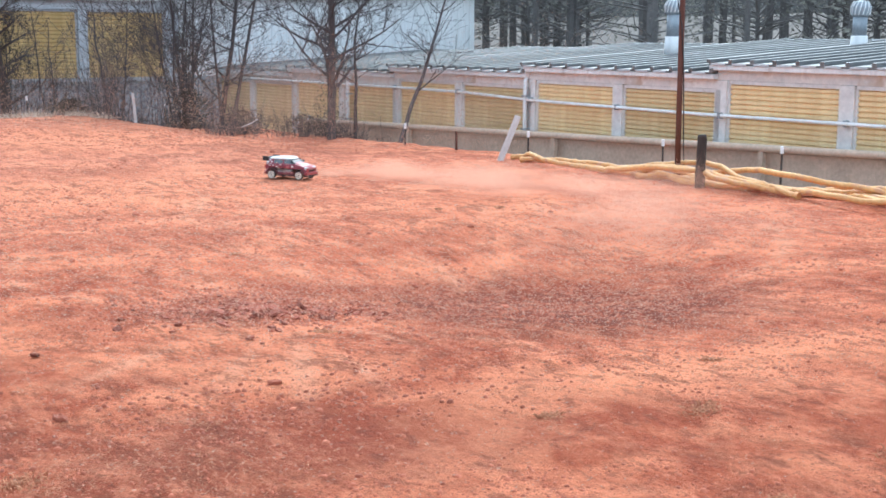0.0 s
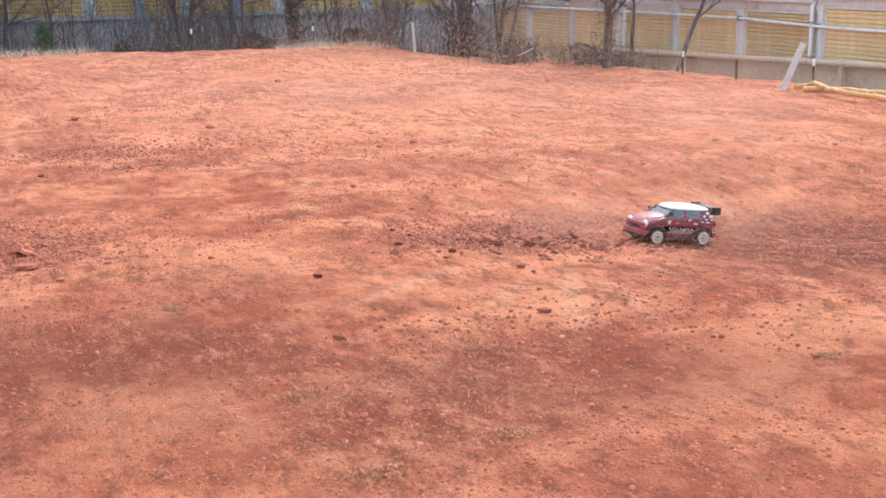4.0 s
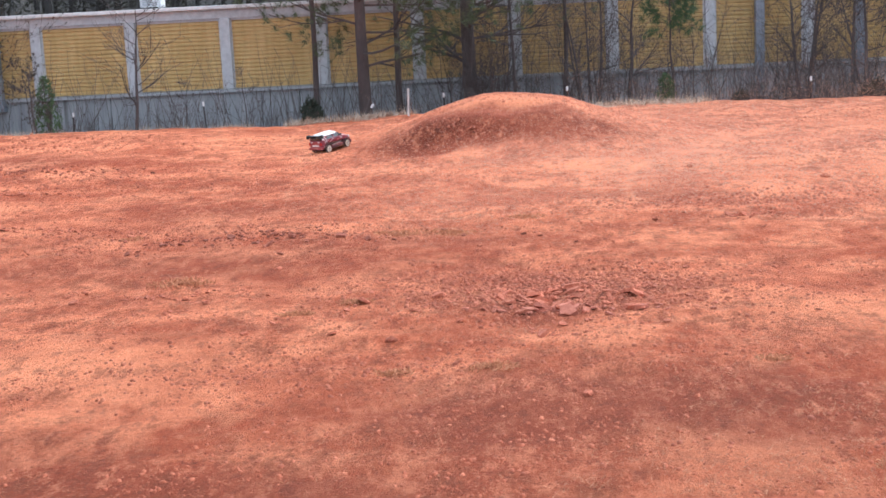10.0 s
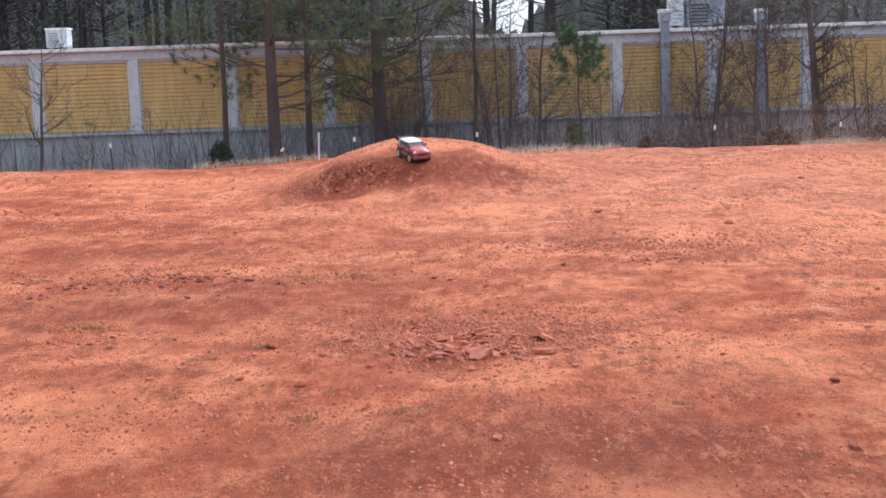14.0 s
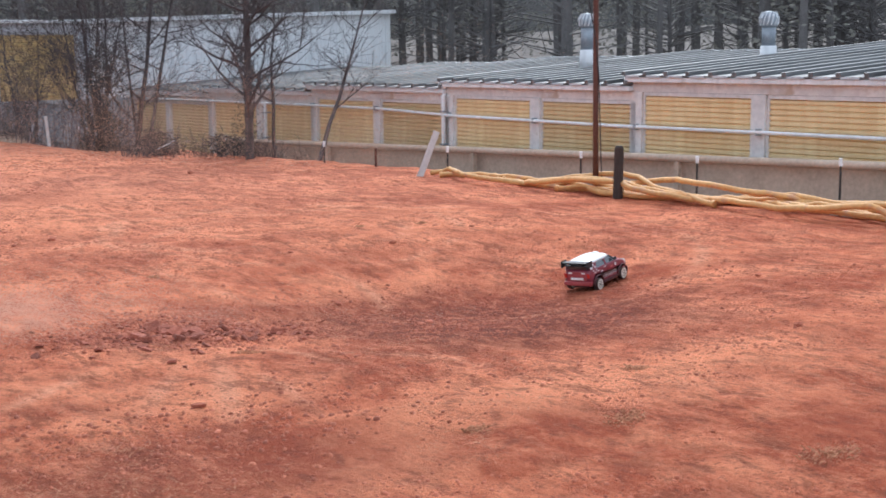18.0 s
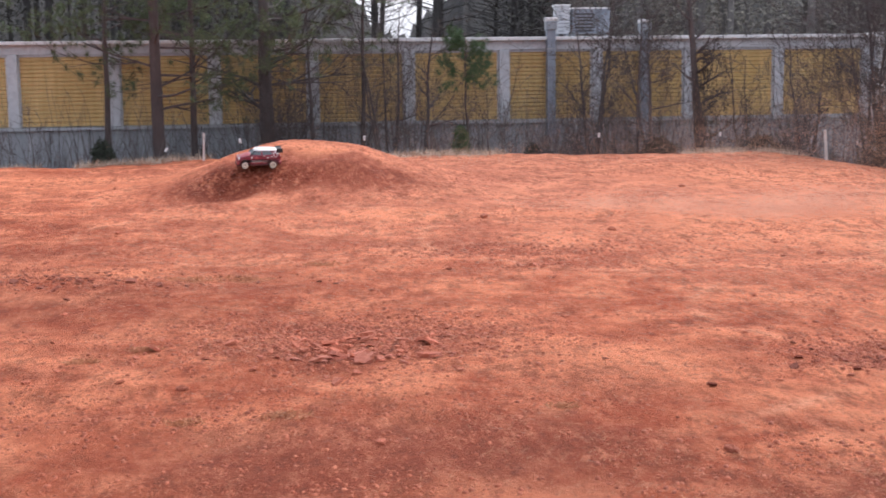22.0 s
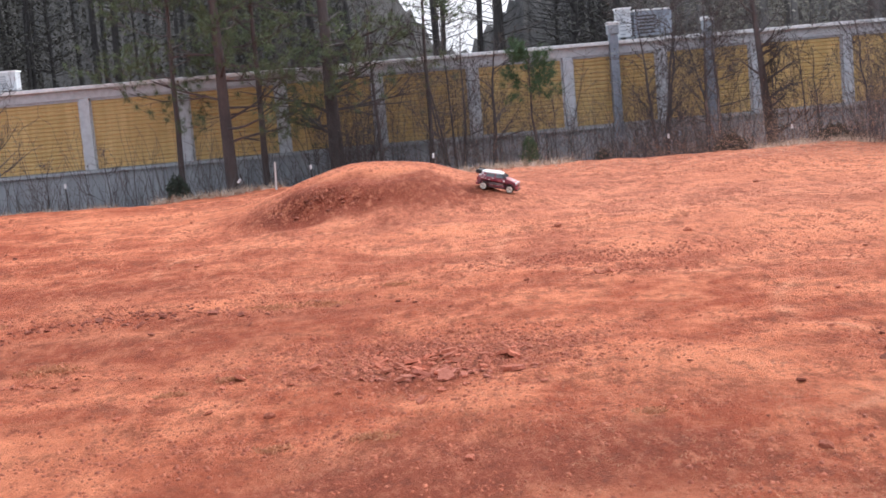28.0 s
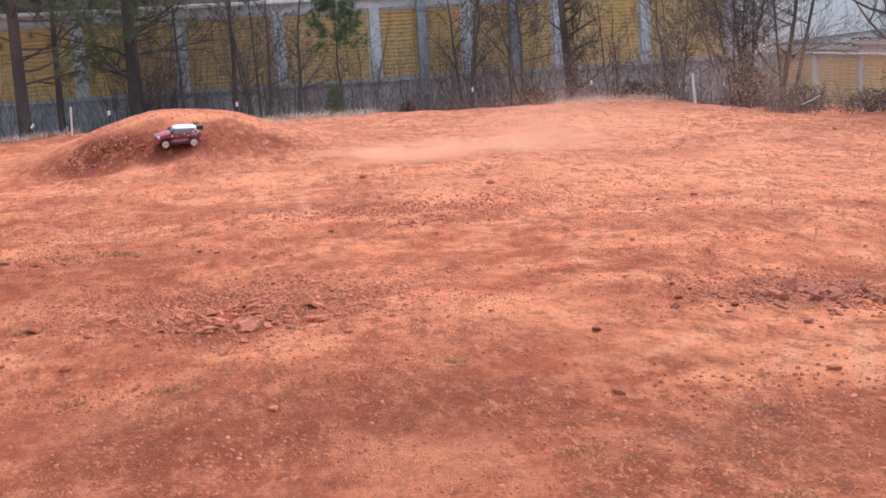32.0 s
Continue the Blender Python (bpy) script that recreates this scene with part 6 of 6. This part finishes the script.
def rally_car():
    car = empty("model_car", Matrix.Identity(4), "model rally car, dark red with white roof and black wing", "model car")
    half = 0.43
    fx, rx_ = WHEELBASE / 2 + 0.005, -WHEELBASE / 2 + 0.005

    def arch(cx, r, z0):
        return [(cx + r * math.cos(a), max(z0, 0.085 + r * math.sin(a))) for a in (math.pi * k / 10 for k in range(11))]
    low = 0.075
    outline = [(-half + 0.02, low + 0.02)]
    outline += [(x, z) for x, z in arch(rx_, 0.105, low)][::-1]
    outline += [(x, z) for x, z in arch(fx, 0.105, low)][::-1]
    outline += [(half - 0.01, low + 0.015), (half, 0.13), (half - 0.005, 0.175), (half - 0.03, 0.215), (half - 0.08, 0.245), (0.20, 0.272), (0.17, 0.278), (-0.36, 0.285), (-half + 0.01, 0.27), (-half, 0.20), (-half + 0.005, 0.12)]
    bm = bmesh.new()
    fs = extrude_outline(bm, outline, -0.205, 0.205)
    es = [e for f in fs[:2] for e in f.edges]
    bmesh.ops.bevel(bm, geom=es, offset=0.03, segments=4, affect="EDGES", profile=0.6)
    for v in bm.verts:
        # ends drawn in, flanks leaning in above the waist
        end = float(smooth((abs(v.co.x) - 0.29) / 0.15))
        v.co.y *= (1 - 0.15 * end * end) * (1 - 0.3 * max(0.0, v.co.z - 0.22))
    body = part("body", bm, CAR_RED, car, "dark red body shell with dusty flanks", smooth_faces=True)
    # bonnet, crowned and proud of the body
    bm = bmesh.new()
    rows_ = []
    for x, z, w in ((0.16, 0.292, 0.172), (0.20, 0.288, 0.172), (0.27, 0.279, 0.168), (0.33, 0.264, 0.158), (0.38, 0.243, 0.142), (0.41, 0.218, 0.122), (0.42, 0.20, 0.11)):
        rows_.append([(x, w * u, z + 0.014 * (1 - u * u) - 0.016 * abs(u) ** 5) for u in (k / 5 - 1 for k in range(11))] + [(x, w * u, z - 0.035) for u in (1, 0, -1)])
    loft(bm, rows_)
    bmesh.ops.recalc_face_normals(bm, faces=bm.faces)
    part("bonnet", bm, CAR_HOOD, car, "dusty red bonnet, its pink standing for reflected sky", smooth_faces=True)
    # cabin glass and pillars
    z0, z1 = 0.280, 0.356
    bm = bmesh.new()
    loft(bm, [[(0.19, -0.184, z0), (0.19, 0.184, z0), (-0.39, 0.186, z0), (-0.39, -0.186, z0)],
              [(0.085, -0.158, z1), (0.085, 0.158, z1), (-0.352, 0.160, z1), (-0.352, -0.160, z1)]])
    part("window_band", bm, CAR_GLASS, car, "dark glass cabin")
    for sy in (-1, 1):
        for name, xb0, xb1, xt0, xt1, m in (("pillar", 0.172, 0.197, 0.068, 0.093, CAR_BLACK), ("pillar", -0.068, -0.040, -0.070, -0.044, CAR_RED), ("quarter_panel", -0.402, -0.262, -0.364, -0.238, CAR_RED)):
            bm = bmesh.new()
            yb, yt = sy * 0.189, sy * 0.164
            loft(bm, [[(xb0, yb, z0 - 0.004), (xb1, yb, z0 - 0.004), (xb1, yb - sy * 0.02, z0 - 0.004), (xb0, yb - sy * 0.02, z0 - 0.004)],
                      [(xt0, yt, z1 + 0.004), (xt1, yt, z1 + 0.004), (xt1, yt - sy * 0.02, z1 + 0.004), (xt0, yt - sy * 0.02, z1 + 0.004)]])
            bmesh.ops.recalc_face_normals(bm, faces=bm.faces)
            panel = part(name, bm, m, car)
            if name == "quarter_panel":
                # white patches on the leaning panel
                for xa, xb, f0, f1 in ((-0.395, -0.345, 0.10, 0.42), (-0.345, -0.305, 0.50, 0.85), (-0.300, -0.272, 0.12, 0.40)):
                    bm = bmesh.new()
                    ends = [(xa, f0), (xb, f0), (xb, f1), (xa, f1)]
                    face = [(x, yb + (yt - yb) * f + sy * 0.0015, z0 + (z1 - z0) * f) for x, f in ends]
                    loft(bm, [face, [(x, y - sy * 0.004, z) for x, y, z in face]])
                    bmesh.ops.recalc_face_normals(bm, faces=bm.faces)
                    part("white_patch", bm, CAR_WHITE, panel, "white sticker")
    # white roof, domed, with a rolled edge
    bm = bmesh.new()
    rings = []
    for z, inset in ((0.352, 0.004), (0.359, -0.004), (0.369, 0.0), (0.380, 0.010), (0.390, 0.028), (0.398, 0.055), (0.403, 0.09), (0.405, 0.125)):
        ring = []
        for k in range(28):
            a = 2 * math.pi * (k + 0.5) / 28
            c, d = math.cos(a), math.sin(a)
            ex, ey = math.copysign(abs(c) ** 0.42, c), math.copysign(abs(d) ** 0.42, d)
            ring.append((-0.137 + (0.236 - inset * 1.1) * ex, (0.172 - inset) * ey * (1.0 - 0.03 * ex), z - 0.010 * max(0.0, -ex) * (z - 0.35) / 0.055))
        rings.append(ring)
    loft(bm, rings)
    bmesh.ops.recalc_face_normals(bm, faces=bm.faces)
    roof = part("roof", bm, CAR_WHITE, car, "white domed roof", smooth_faces=True)
    part("roof_scoop", boxed(-0.01, 0.05, -0.035, 0.035, 0.398, 0.412, 0.006), CAR_WHITE, roof)
    # wing
    wing = part("rear_wing", boxed(-0.47, -0.37, -0.185, 0.185, 0.372, 0.384, 0.004), CAR_BLACK, car, "black rear wing")
    for sy in (-1, 1):
        part("end_plate", boxed(-0.475, -0.355, sy * 0.19 - 0.004, sy * 0.19 + 0.004, 0.318, 0.398, 0.002), CAR_BLACK, wing)
        part("wing_stay", boxed(-0.42, -0.36, sy * 0.08 - 0.004, sy * 0.08 + 0.004, 0.33, 0.373), CAR_BLACK, wing)
    part("lower_blade", boxed(-0.45, -0.39, -0.185, 0.185, 0.33, 0.337), CAR_BLACK, wing)
    # bumpers, arches, sills, chassis
    front = part("front_bumper", boxed(0.385, 0.447, -0.20, 0.20, 0.085, 0.140, 0.016), CAR_TAIL, car, "dull red front bumper")
    part("front_splitter", boxed(0.39, 0.452, -0.19, 0.19, 0.066, 0.083, 0.004), CAR_BLACK, car)
    part("nose_panel", boxed(0.40, 0.433, -0.175, 0.175, 0.138, 0.212, 0.012), CAR_TAIL, car, "dull red nose panel")
    part("grille", boxed(0.425, 0.437, -0.10, 0.10, 0.150, 0.182, 0.004), CAR_BLACK, car)
    for k in range(3):
        part("grille_bar", boxed(0.436, 0.440, -0.095, 0.095, 0.154 + 0.010 * k, 0.156 + 0.010 * k), TYRE, car)
    part("rear_bumper", boxed(-0.446, -0.39, -0.20, 0.20, 0.085, 0.14, 0.016), CAR_TAIL, car, "red rear bumper")
    part("tailgate", boxed(-0.434, -0.42, -0.135, 0.135, 0.145, 0.265, 0.008), CAR_TAIL, car, "red tailgate")
    for sy in (-1, 1):
        part("side_skirt", boxed(-0.175, 0.185, sy * 0.205 - 0.012, sy * 0.205 + 0.012, 0.068, 0.095, 0.004), CAR_DARK, car)
        for cx in (fx, rx_):
            bm = bmesh.new()
            ring = [(cx + 0.108 * math.cos(a), sy * 0.213, 0.085 + 0.108 * math.sin(a)) for a in (math.pi * k / 12 for k in range(13))]
            tube(bm, ring, 0.011, 6)
            part("wheel_arch", bm, CAR_DARK, car, smooth_faces=True)
        bm = bmesh.new()
        tube(bm, [(0.385, sy * 0.145, 0.20), (0.418, sy * 0.148, 0.196)], [0.043, 0.038], 14)
        part("headlight", bm, LAMP_LENS, car, "round clear headlight")
        part("tail_light", boxed(-0.437, -0.425, sy * 0.165 - 0.02, sy * 0.165 + 0.02, 0.185, 0.24, 0.004), TAIL_RED, car)
        bm = bmesh.new()
        tube(bm, [(0.14, sy * 0.19, 0.305), (0.135, sy * 0.225, 0.315)], [0.008, 0.02], 8)
        part("door_mirror", bm, CAR_BLACK, car)
        # checks and plates on the flanks
        y0, y1 = min(sy * 0.2052, sy * 0.2068), max(sy * 0.2052, sy * 0.2068)
        for i in range(14):
            for j in range(3):
                if (i + j) % 2:
                    part("check_decal", boxed(-0.16 + 0.022 * i, -0.141 + 0.022 * i, y0, y1, 0.118 + 0.020 * j, 0.135 + 0.020 * j), CAR_CHECK, car)
        part("number_plate_panel", boxed(0.02, 0.08, y0, y1, 0.212, 0.238), CAR_HOOD, car, "small pale sponsor bar")
        for xa, xb, za in ((-0.20, -0.15, 0.215), (-0.27, -0.235, 0.235), (-0.345, -0.30, 0.232), (-0.31, -0.285, 0.262), (-0.38, -0.35, 0.262), (0.125, 0.165, 0.235), (0.13, 0.16, 0.215), (-0.12, -0.08, 0.252)):
            part("decal_bar", boxed(xa, xb, y0, y1, za, za + 0.014), CAR_WHITE, car)
        part("door_line", boxed(-0.062, -0.058, min(sy * 0.2052, sy * 0.2060), max(sy * 0.2052, sy * 0.2060), 0.10, 0.275), CAR_BLACK, car)
    part("rear_window", boxed(-0.40, -0.385, -0.14, 0.14, 0.283, 0.335, 0.004), CAR_GLASS, car)
    for ya in (-0.12, 0.07):
        part("tail_sticker", boxed(-0.438, -0.432, ya, ya + 0.05, 0.238, 0.256), CAR_WHITE, car, "white sticker")
    part("rear_plate", boxed(-0.440, -0.433, -0.09, 0.09, 0.16, 0.19), CAR_WHITE, car, "white plate with dark bars")
    part("chassis", boxed(-0.36, 0.36, -0.11, 0.11, 0.045, 0.085, 0.006), CAR_BLACK, car)
    for cx in (fx, rx_):
        bm = bmesh.new()
        tube(bm, [(cx, -TRACK / 2, WHEEL_R), (cx, TRACK / 2, WHEEL_R)], 0.014, 8)
        part("axle", bm, CAR_BLACK, car)
    wheels = []
    for cx in (fx, rx_):
        for sy in (-1, 1):
            wheel = new("wheel")
            wheel.parent = car
            wheel.matrix_basis = pose(cx, sy * TRACK / 2, WHEEL_R)
            bm = bmesh.new()
            prof = [(0.064, -0.030), (0.069, -0.034), (0.075, -0.028), (0.078, -0.014), (0.078, 0.014), (0.075, 0.028), (0.069, 0.034), (0.064, 0.030)]
            loft_rings = [[(r * math.cos(2 * math.pi * k / 24), y, r * math.sin(2 * math.pi * k / 24)) for r, y in prof] for k in range(24)]
            rings = [[bm.verts.new(p) for p in s] for s in loft_rings]
            for a in range(24):
                u, v = rings[a], rings[(a + 1) % 24]
                for i in range(len(prof) - 1):
                    bm.faces.new((u[i], u[i + 1], v[i + 1], v[i]))
            part("tyre", bm, TYRE, wheel, smooth_faces=True)
            bm = bmesh.new()
            tube(bm, [(0, -0.030, 0), (0, 0.030, 0)], 0.0645, 24)
            rim = part("rim", bm, RIM, wheel, "cream wheel rim")
            bm = bmesh.new()
            for k in range(8):
                a = 2 * math.pi * (k + 0.5) / 8
                tube(bm, [(0.024 * math.cos(a), sy * 0.0302, 0.024 * math.sin(a)), (0.046 * math.cos(a), sy * 0.0302, 0.046 * math.sin(a))], [0.004, 0.007], 5)
            part("rim_slots", bm, CAR_BLACK, wheel)
            bm = bmesh.new()
            tube(bm, [(0, sy * 0.028, 0), (0, sy * 0.036, 0)], [0.014, 0.010], 10)
            part("hub_nut", bm, CAR_BLACK, wheel)
            wheels.append(wheel)
    # true size of the model
    for ob in car.children_recursive:
        if ob.type == "MESH":
            ob.data.transform(Matrix.Scale(0.925, 4))
        ob.matrix_basis = Matrix.Translation(ob.matrix_basis.translation * 0.925)
    return car, wheels


CAR, WHEELS = rally_car()

CAR_ROWS = [
    (0.00, 10.01, 19.05, -58),
    (0.25, 9.48, 18.20, -52),
    (0.50, 9.24, 17.51, -43),
    (0.75, 9.19, 16.59, -69),
    (1.00, 9.19, 15.31, -121),
    (1.25, 9.04, 14.39, -147),
    (1.50, 8.67, 13.44, -183),
    (1.75, 8.01, 12.68, -202),
    (2.00, 7.14, 12.05, -221),
    (2.25, 5.98, 11.37, -250),
    (2.50, 5.40, 11.22, -310),
    (2.80, 5.76, 11.75, -335),
    (3.10, 6.73, 12.00, -375),
    (3.40, 7.43, 11.45, -430),
    (3.70, 7.33, 10.72, -490),
    (4.00, 6.60, 10.40, -540),
    (4.25, 6.07, 11.37, -580),
    (4.50, 5.83, 12.37, -605),
    (4.75, 5.81, 13.40, -594),
    (5.00, 5.79, 14.68, -577),
    (5.25, 5.23, 15.85, -563),
    (5.50, 4.47, 16.84, -550),
    (5.75, 3.48, 17.64, -536),
    (6.00, 2.40, 18.22, -517),
    (6.25, 1.63, 18.12, -480),
    (6.50, 1.07, 18.09, -455),
    (6.75, 0.78, 17.96, -455),
    (7.00, 0.56, 17.65, -482),
    (7.25, 0.26, 17.36, -506),
    (7.50, -0.13, 17.22, -530),
    (7.75, -0.63, 17.22, -540),
    (8.00, -1.19, 17.32, -551),
    (8.25, -1.81, 17.85, -564),
    (8.50, -2.59, 18.65, -577),
    (8.75, -3.40, 19.70, -590),
    (9.00, -4.04, 20.69, -604),
    (9.25, -4.36, 21.73, -617),
    (9.50, -4.52, 22.72, -634),
    (9.75, -4.45, 23.78, -649),
    (10.00, -4.25, 24.86, -665),
    (10.25, -3.73, 25.12, -681),
    (10.50, -3.04, 25.15, -698),
    (10.75, -2.36, 24.62, -704),
    (11.00, -1.96, 24.84, -708),
    (11.25, -1.60, 24.92, -722),
    (11.50, -1.41, 25.32, -736),
    (12.00, -1.19, 25.40, -750),
    (12.50, -1.01, 25.30, -764),
    (13.00, -1.00, 25.12, -771),
    (13.50, -0.96, 25.07, -776),
    (14.10, -0.82, 24.55, -786),
    (14.70, -0.59, 23.52, -800),
    (15.10, -0.37, 22.55, -806),
    (15.50, -0.04, 21.13, -805),
    (15.75, 0.28, 19.47, -799),
    (16.00, 0.72, 16.96, -793),
    (16.25, 1.46, 15.23, -777),
    (16.50, 2.47, 13.57, -745),
    (16.75, 3.72, 12.15, -747),
    (17.00, 5.02, 11.03, -744),
    (17.25, 7.07, 11.05, -743),
    (17.50, 8.58, 11.02, -733),
    (17.75, 9.63, 10.84, -722),
    (18.00, 10.54, 10.53, -707),
    (18.25, 11.12, 10.73, -694),
    (18.50, 11.65, 11.06, -677),
    (18.75, 12.04, 11.66, -651),
    (19.00, 12.32, 12.45, -610),
    (19.25, 12.33, 13.64, -597),
    (19.50, 12.06, 14.88, -571),
    (19.75, 11.32, 15.98, -568),
    (20.00, 10.38, 17.22, -569),
    (20.50, 7.49, 20.05, -556),
    (20.75, 5.88, 21.09, -550),
    (21.00, 4.19, 21.56, -546),
    (21.25, 2.57, 22.60, -544),
    (21.50, 1.15, 23.70, -545),
    (21.75, -0.23, 24.08, -547),
    (22.00, -1.62, 24.31, -531),
    (22.25, -3.22, 24.75, -517),
    (22.50, -4.54, 24.45, -525),
    (22.75, -5.65, 23.65, -522),
    (23.00, -6.78, 23.15, -509),
    (23.25, -7.20, 21.94, -497),
    (23.50, -7.57, 20.66, -444),
    (23.75, -7.66, 19.30, -436),
    (24.00, -7.61, 17.89, -422),
    (24.25, -7.02, 16.62, -392),
    (24.50, -6.43, 15.94, -373),
    (24.75, -5.77, 15.61, -370),
    (25.00, -4.98, 15.23, -357),
    (25.25, -4.15, 15.31, -353),
    (25.50, -3.24, 15.39, -350),
    (25.90, -1.65, 15.87, -336),
    (26.30, -0.30, 17.03, -312),
    (26.70, 0.40, 18.92, -280),
    (27.10, 0.37, 21.18, -262),
    (27.50, 0.25, 23.18, -290),
    (27.75, 0.70, 24.11, -322),
    (28.00, 1.58, 24.89, -374),
    (28.25, 2.78, 25.45, -371),
    (28.50, 4.10, 26.27, -379),
    (28.75, 5.30, 26.68, -386),
    (29.00, 6.35, 26.76, -398),
    (29.25, 6.97, 26.57, -415),
    (29.50, 7.23, 26.09, -441),
    (29.75, 7.22, 25.72, -451),
    (30.00, 7.14, 25.52, -476),
    (30.25, 6.65, 24.80, -490),
    (30.50, 5.98, 24.06, -519),
    (30.75, 5.03, 23.35, -542),
    (31.00, 3.97, 23.02, -550),
    (31.25, 3.03, 23.18, -548),
    (31.50, 1.89, 23.66, -546),
    (31.75, 0.63, 23.94, -547),
    (32.00, -0.75, 24.03, -528),
]


# where the springs and a hop leave the car off the slope of the ground: metres up, degrees nose up
HOPS = {11.00: (0.02, 4), 21.75: (0.0, 3), 22.00: (0.03, 9), 32.00: (0.03, 9)}


def car_pose(x, y, turn, t):
    """Sits the car on the ground, tilted as the ground under its wheels is."""
    up, nose = HOPS[t] if t in HOPS else (0.0, 0.0)
    a = radians(turn)
    f, s = Vector((math.cos(a), math.sin(a), 0)), Vector((-math.sin(a), math.cos(a), 0))
    h = lambda u, v: ground_z(x + f.x * u + s.x * v, y + f.y * u + s.y * v)
    front, rear = (h(0.28, 0.2) + h(0.28, -0.2)) / 2, (h(-0.28, 0.2) + h(-0.28, -0.2)) / 2
    left, right = (h(0.28, 0.2) + h(-0.28, 0.2)) / 2, (h(0.28, -0.2) + h(-0.28, -0.2)) / 2
    pitch, bank = math.degrees(math.atan2(front - rear, 0.56)), math.degrees(math.atan2(left - right, 0.4))
    return Matrix.Translation((x, y, max((front + rear) / 2, ground_z(x, y)) + up)) @ pose(0, 0, 0, 0, 0, turn) @ pose(0, 0, 0, 7 * math.tanh(bank / 10), -21 * math.tanh(pitch / 21) - nose, 0)


def motions():
    walk(CAR, [(t, car_pose(x, y, turn, t)) for t, x, y, turn in CAR_ROWS])
    for w in WHEELS:
        at = w.matrix_basis.translation.copy()
        walk(w, [(k * 0.1, pose(*at, 0, (72 * k) % 360 - 180, 0)) for k in range(321)])
    walk(HAZE, [(0, pose(15.0, 27.5, -0.3)), (16, pose(14.4, 28.0, -0.3)), (32, pose(13.8, 28.4, -0.3))])
    # each puff hangs where the car threw it, a fixed while ago, and settles where the car runs quietly
    ts = [-5.6, -4.8, -4.0, -3.2, -2.4, -1.6, -0.8] + [r[0] for r in CAR_ROWS]
    xs, ys = [3.5, 5.0, 6.8, 9.0, 10.6, 12.2, 11.6] + [r[1] for r in CAR_ROWS], [10.5, 9.8, 9.5, 9.8, 10.4, 12.6, 17.2] + [r[2] for r in CAR_ROWS]
    turns = [-360, -350, -340, -325, -300, -260, -200] + [r[3] for r in CAR_ROWS]
    for puff, lag, tall in DUST:
        rows = []
        for k in range(65):
            t = k * 0.5
            x, y, turn = (float(np.interp(t - lag, ts, v)) for v in (xs, ys, turns))
            lively = float(np.interp(t - lag, [-1, 2.1, 2.7, 4.2, 4.7, 7.4, 8.4, 10.0, 14.8, 15.4, 16.9, 17.4, 18.6, 19.0, 20.8, 21.6, 24.0, 24.4, 25.4, 26.0, 27.8, 28.4, 29.2, 32], [1, 1, 0.5, 0.5, 1, 1, 0.6, 0, 0, 1, 1, 0.6, 0.6, 1, 1, 0.4, 0, 0.3, 0.3, 0, 0, 0.6, 0.9, 0.9]))
            back = 0.80 + 0.6 * (1 - math.exp(-1.5 * lag))
            x, y = x - back * math.cos(radians(turn)) - 0.15 * lag, y - back * math.sin(radians(turn)) + 0.2 * lag
            rows.append((t, pose(x, y, ground_z(x, y) + 0.03 * lag - 3.2 * tall * (1 - lively), 0, 0, 25 * lag)))
        walk(puff, rows)


motions()
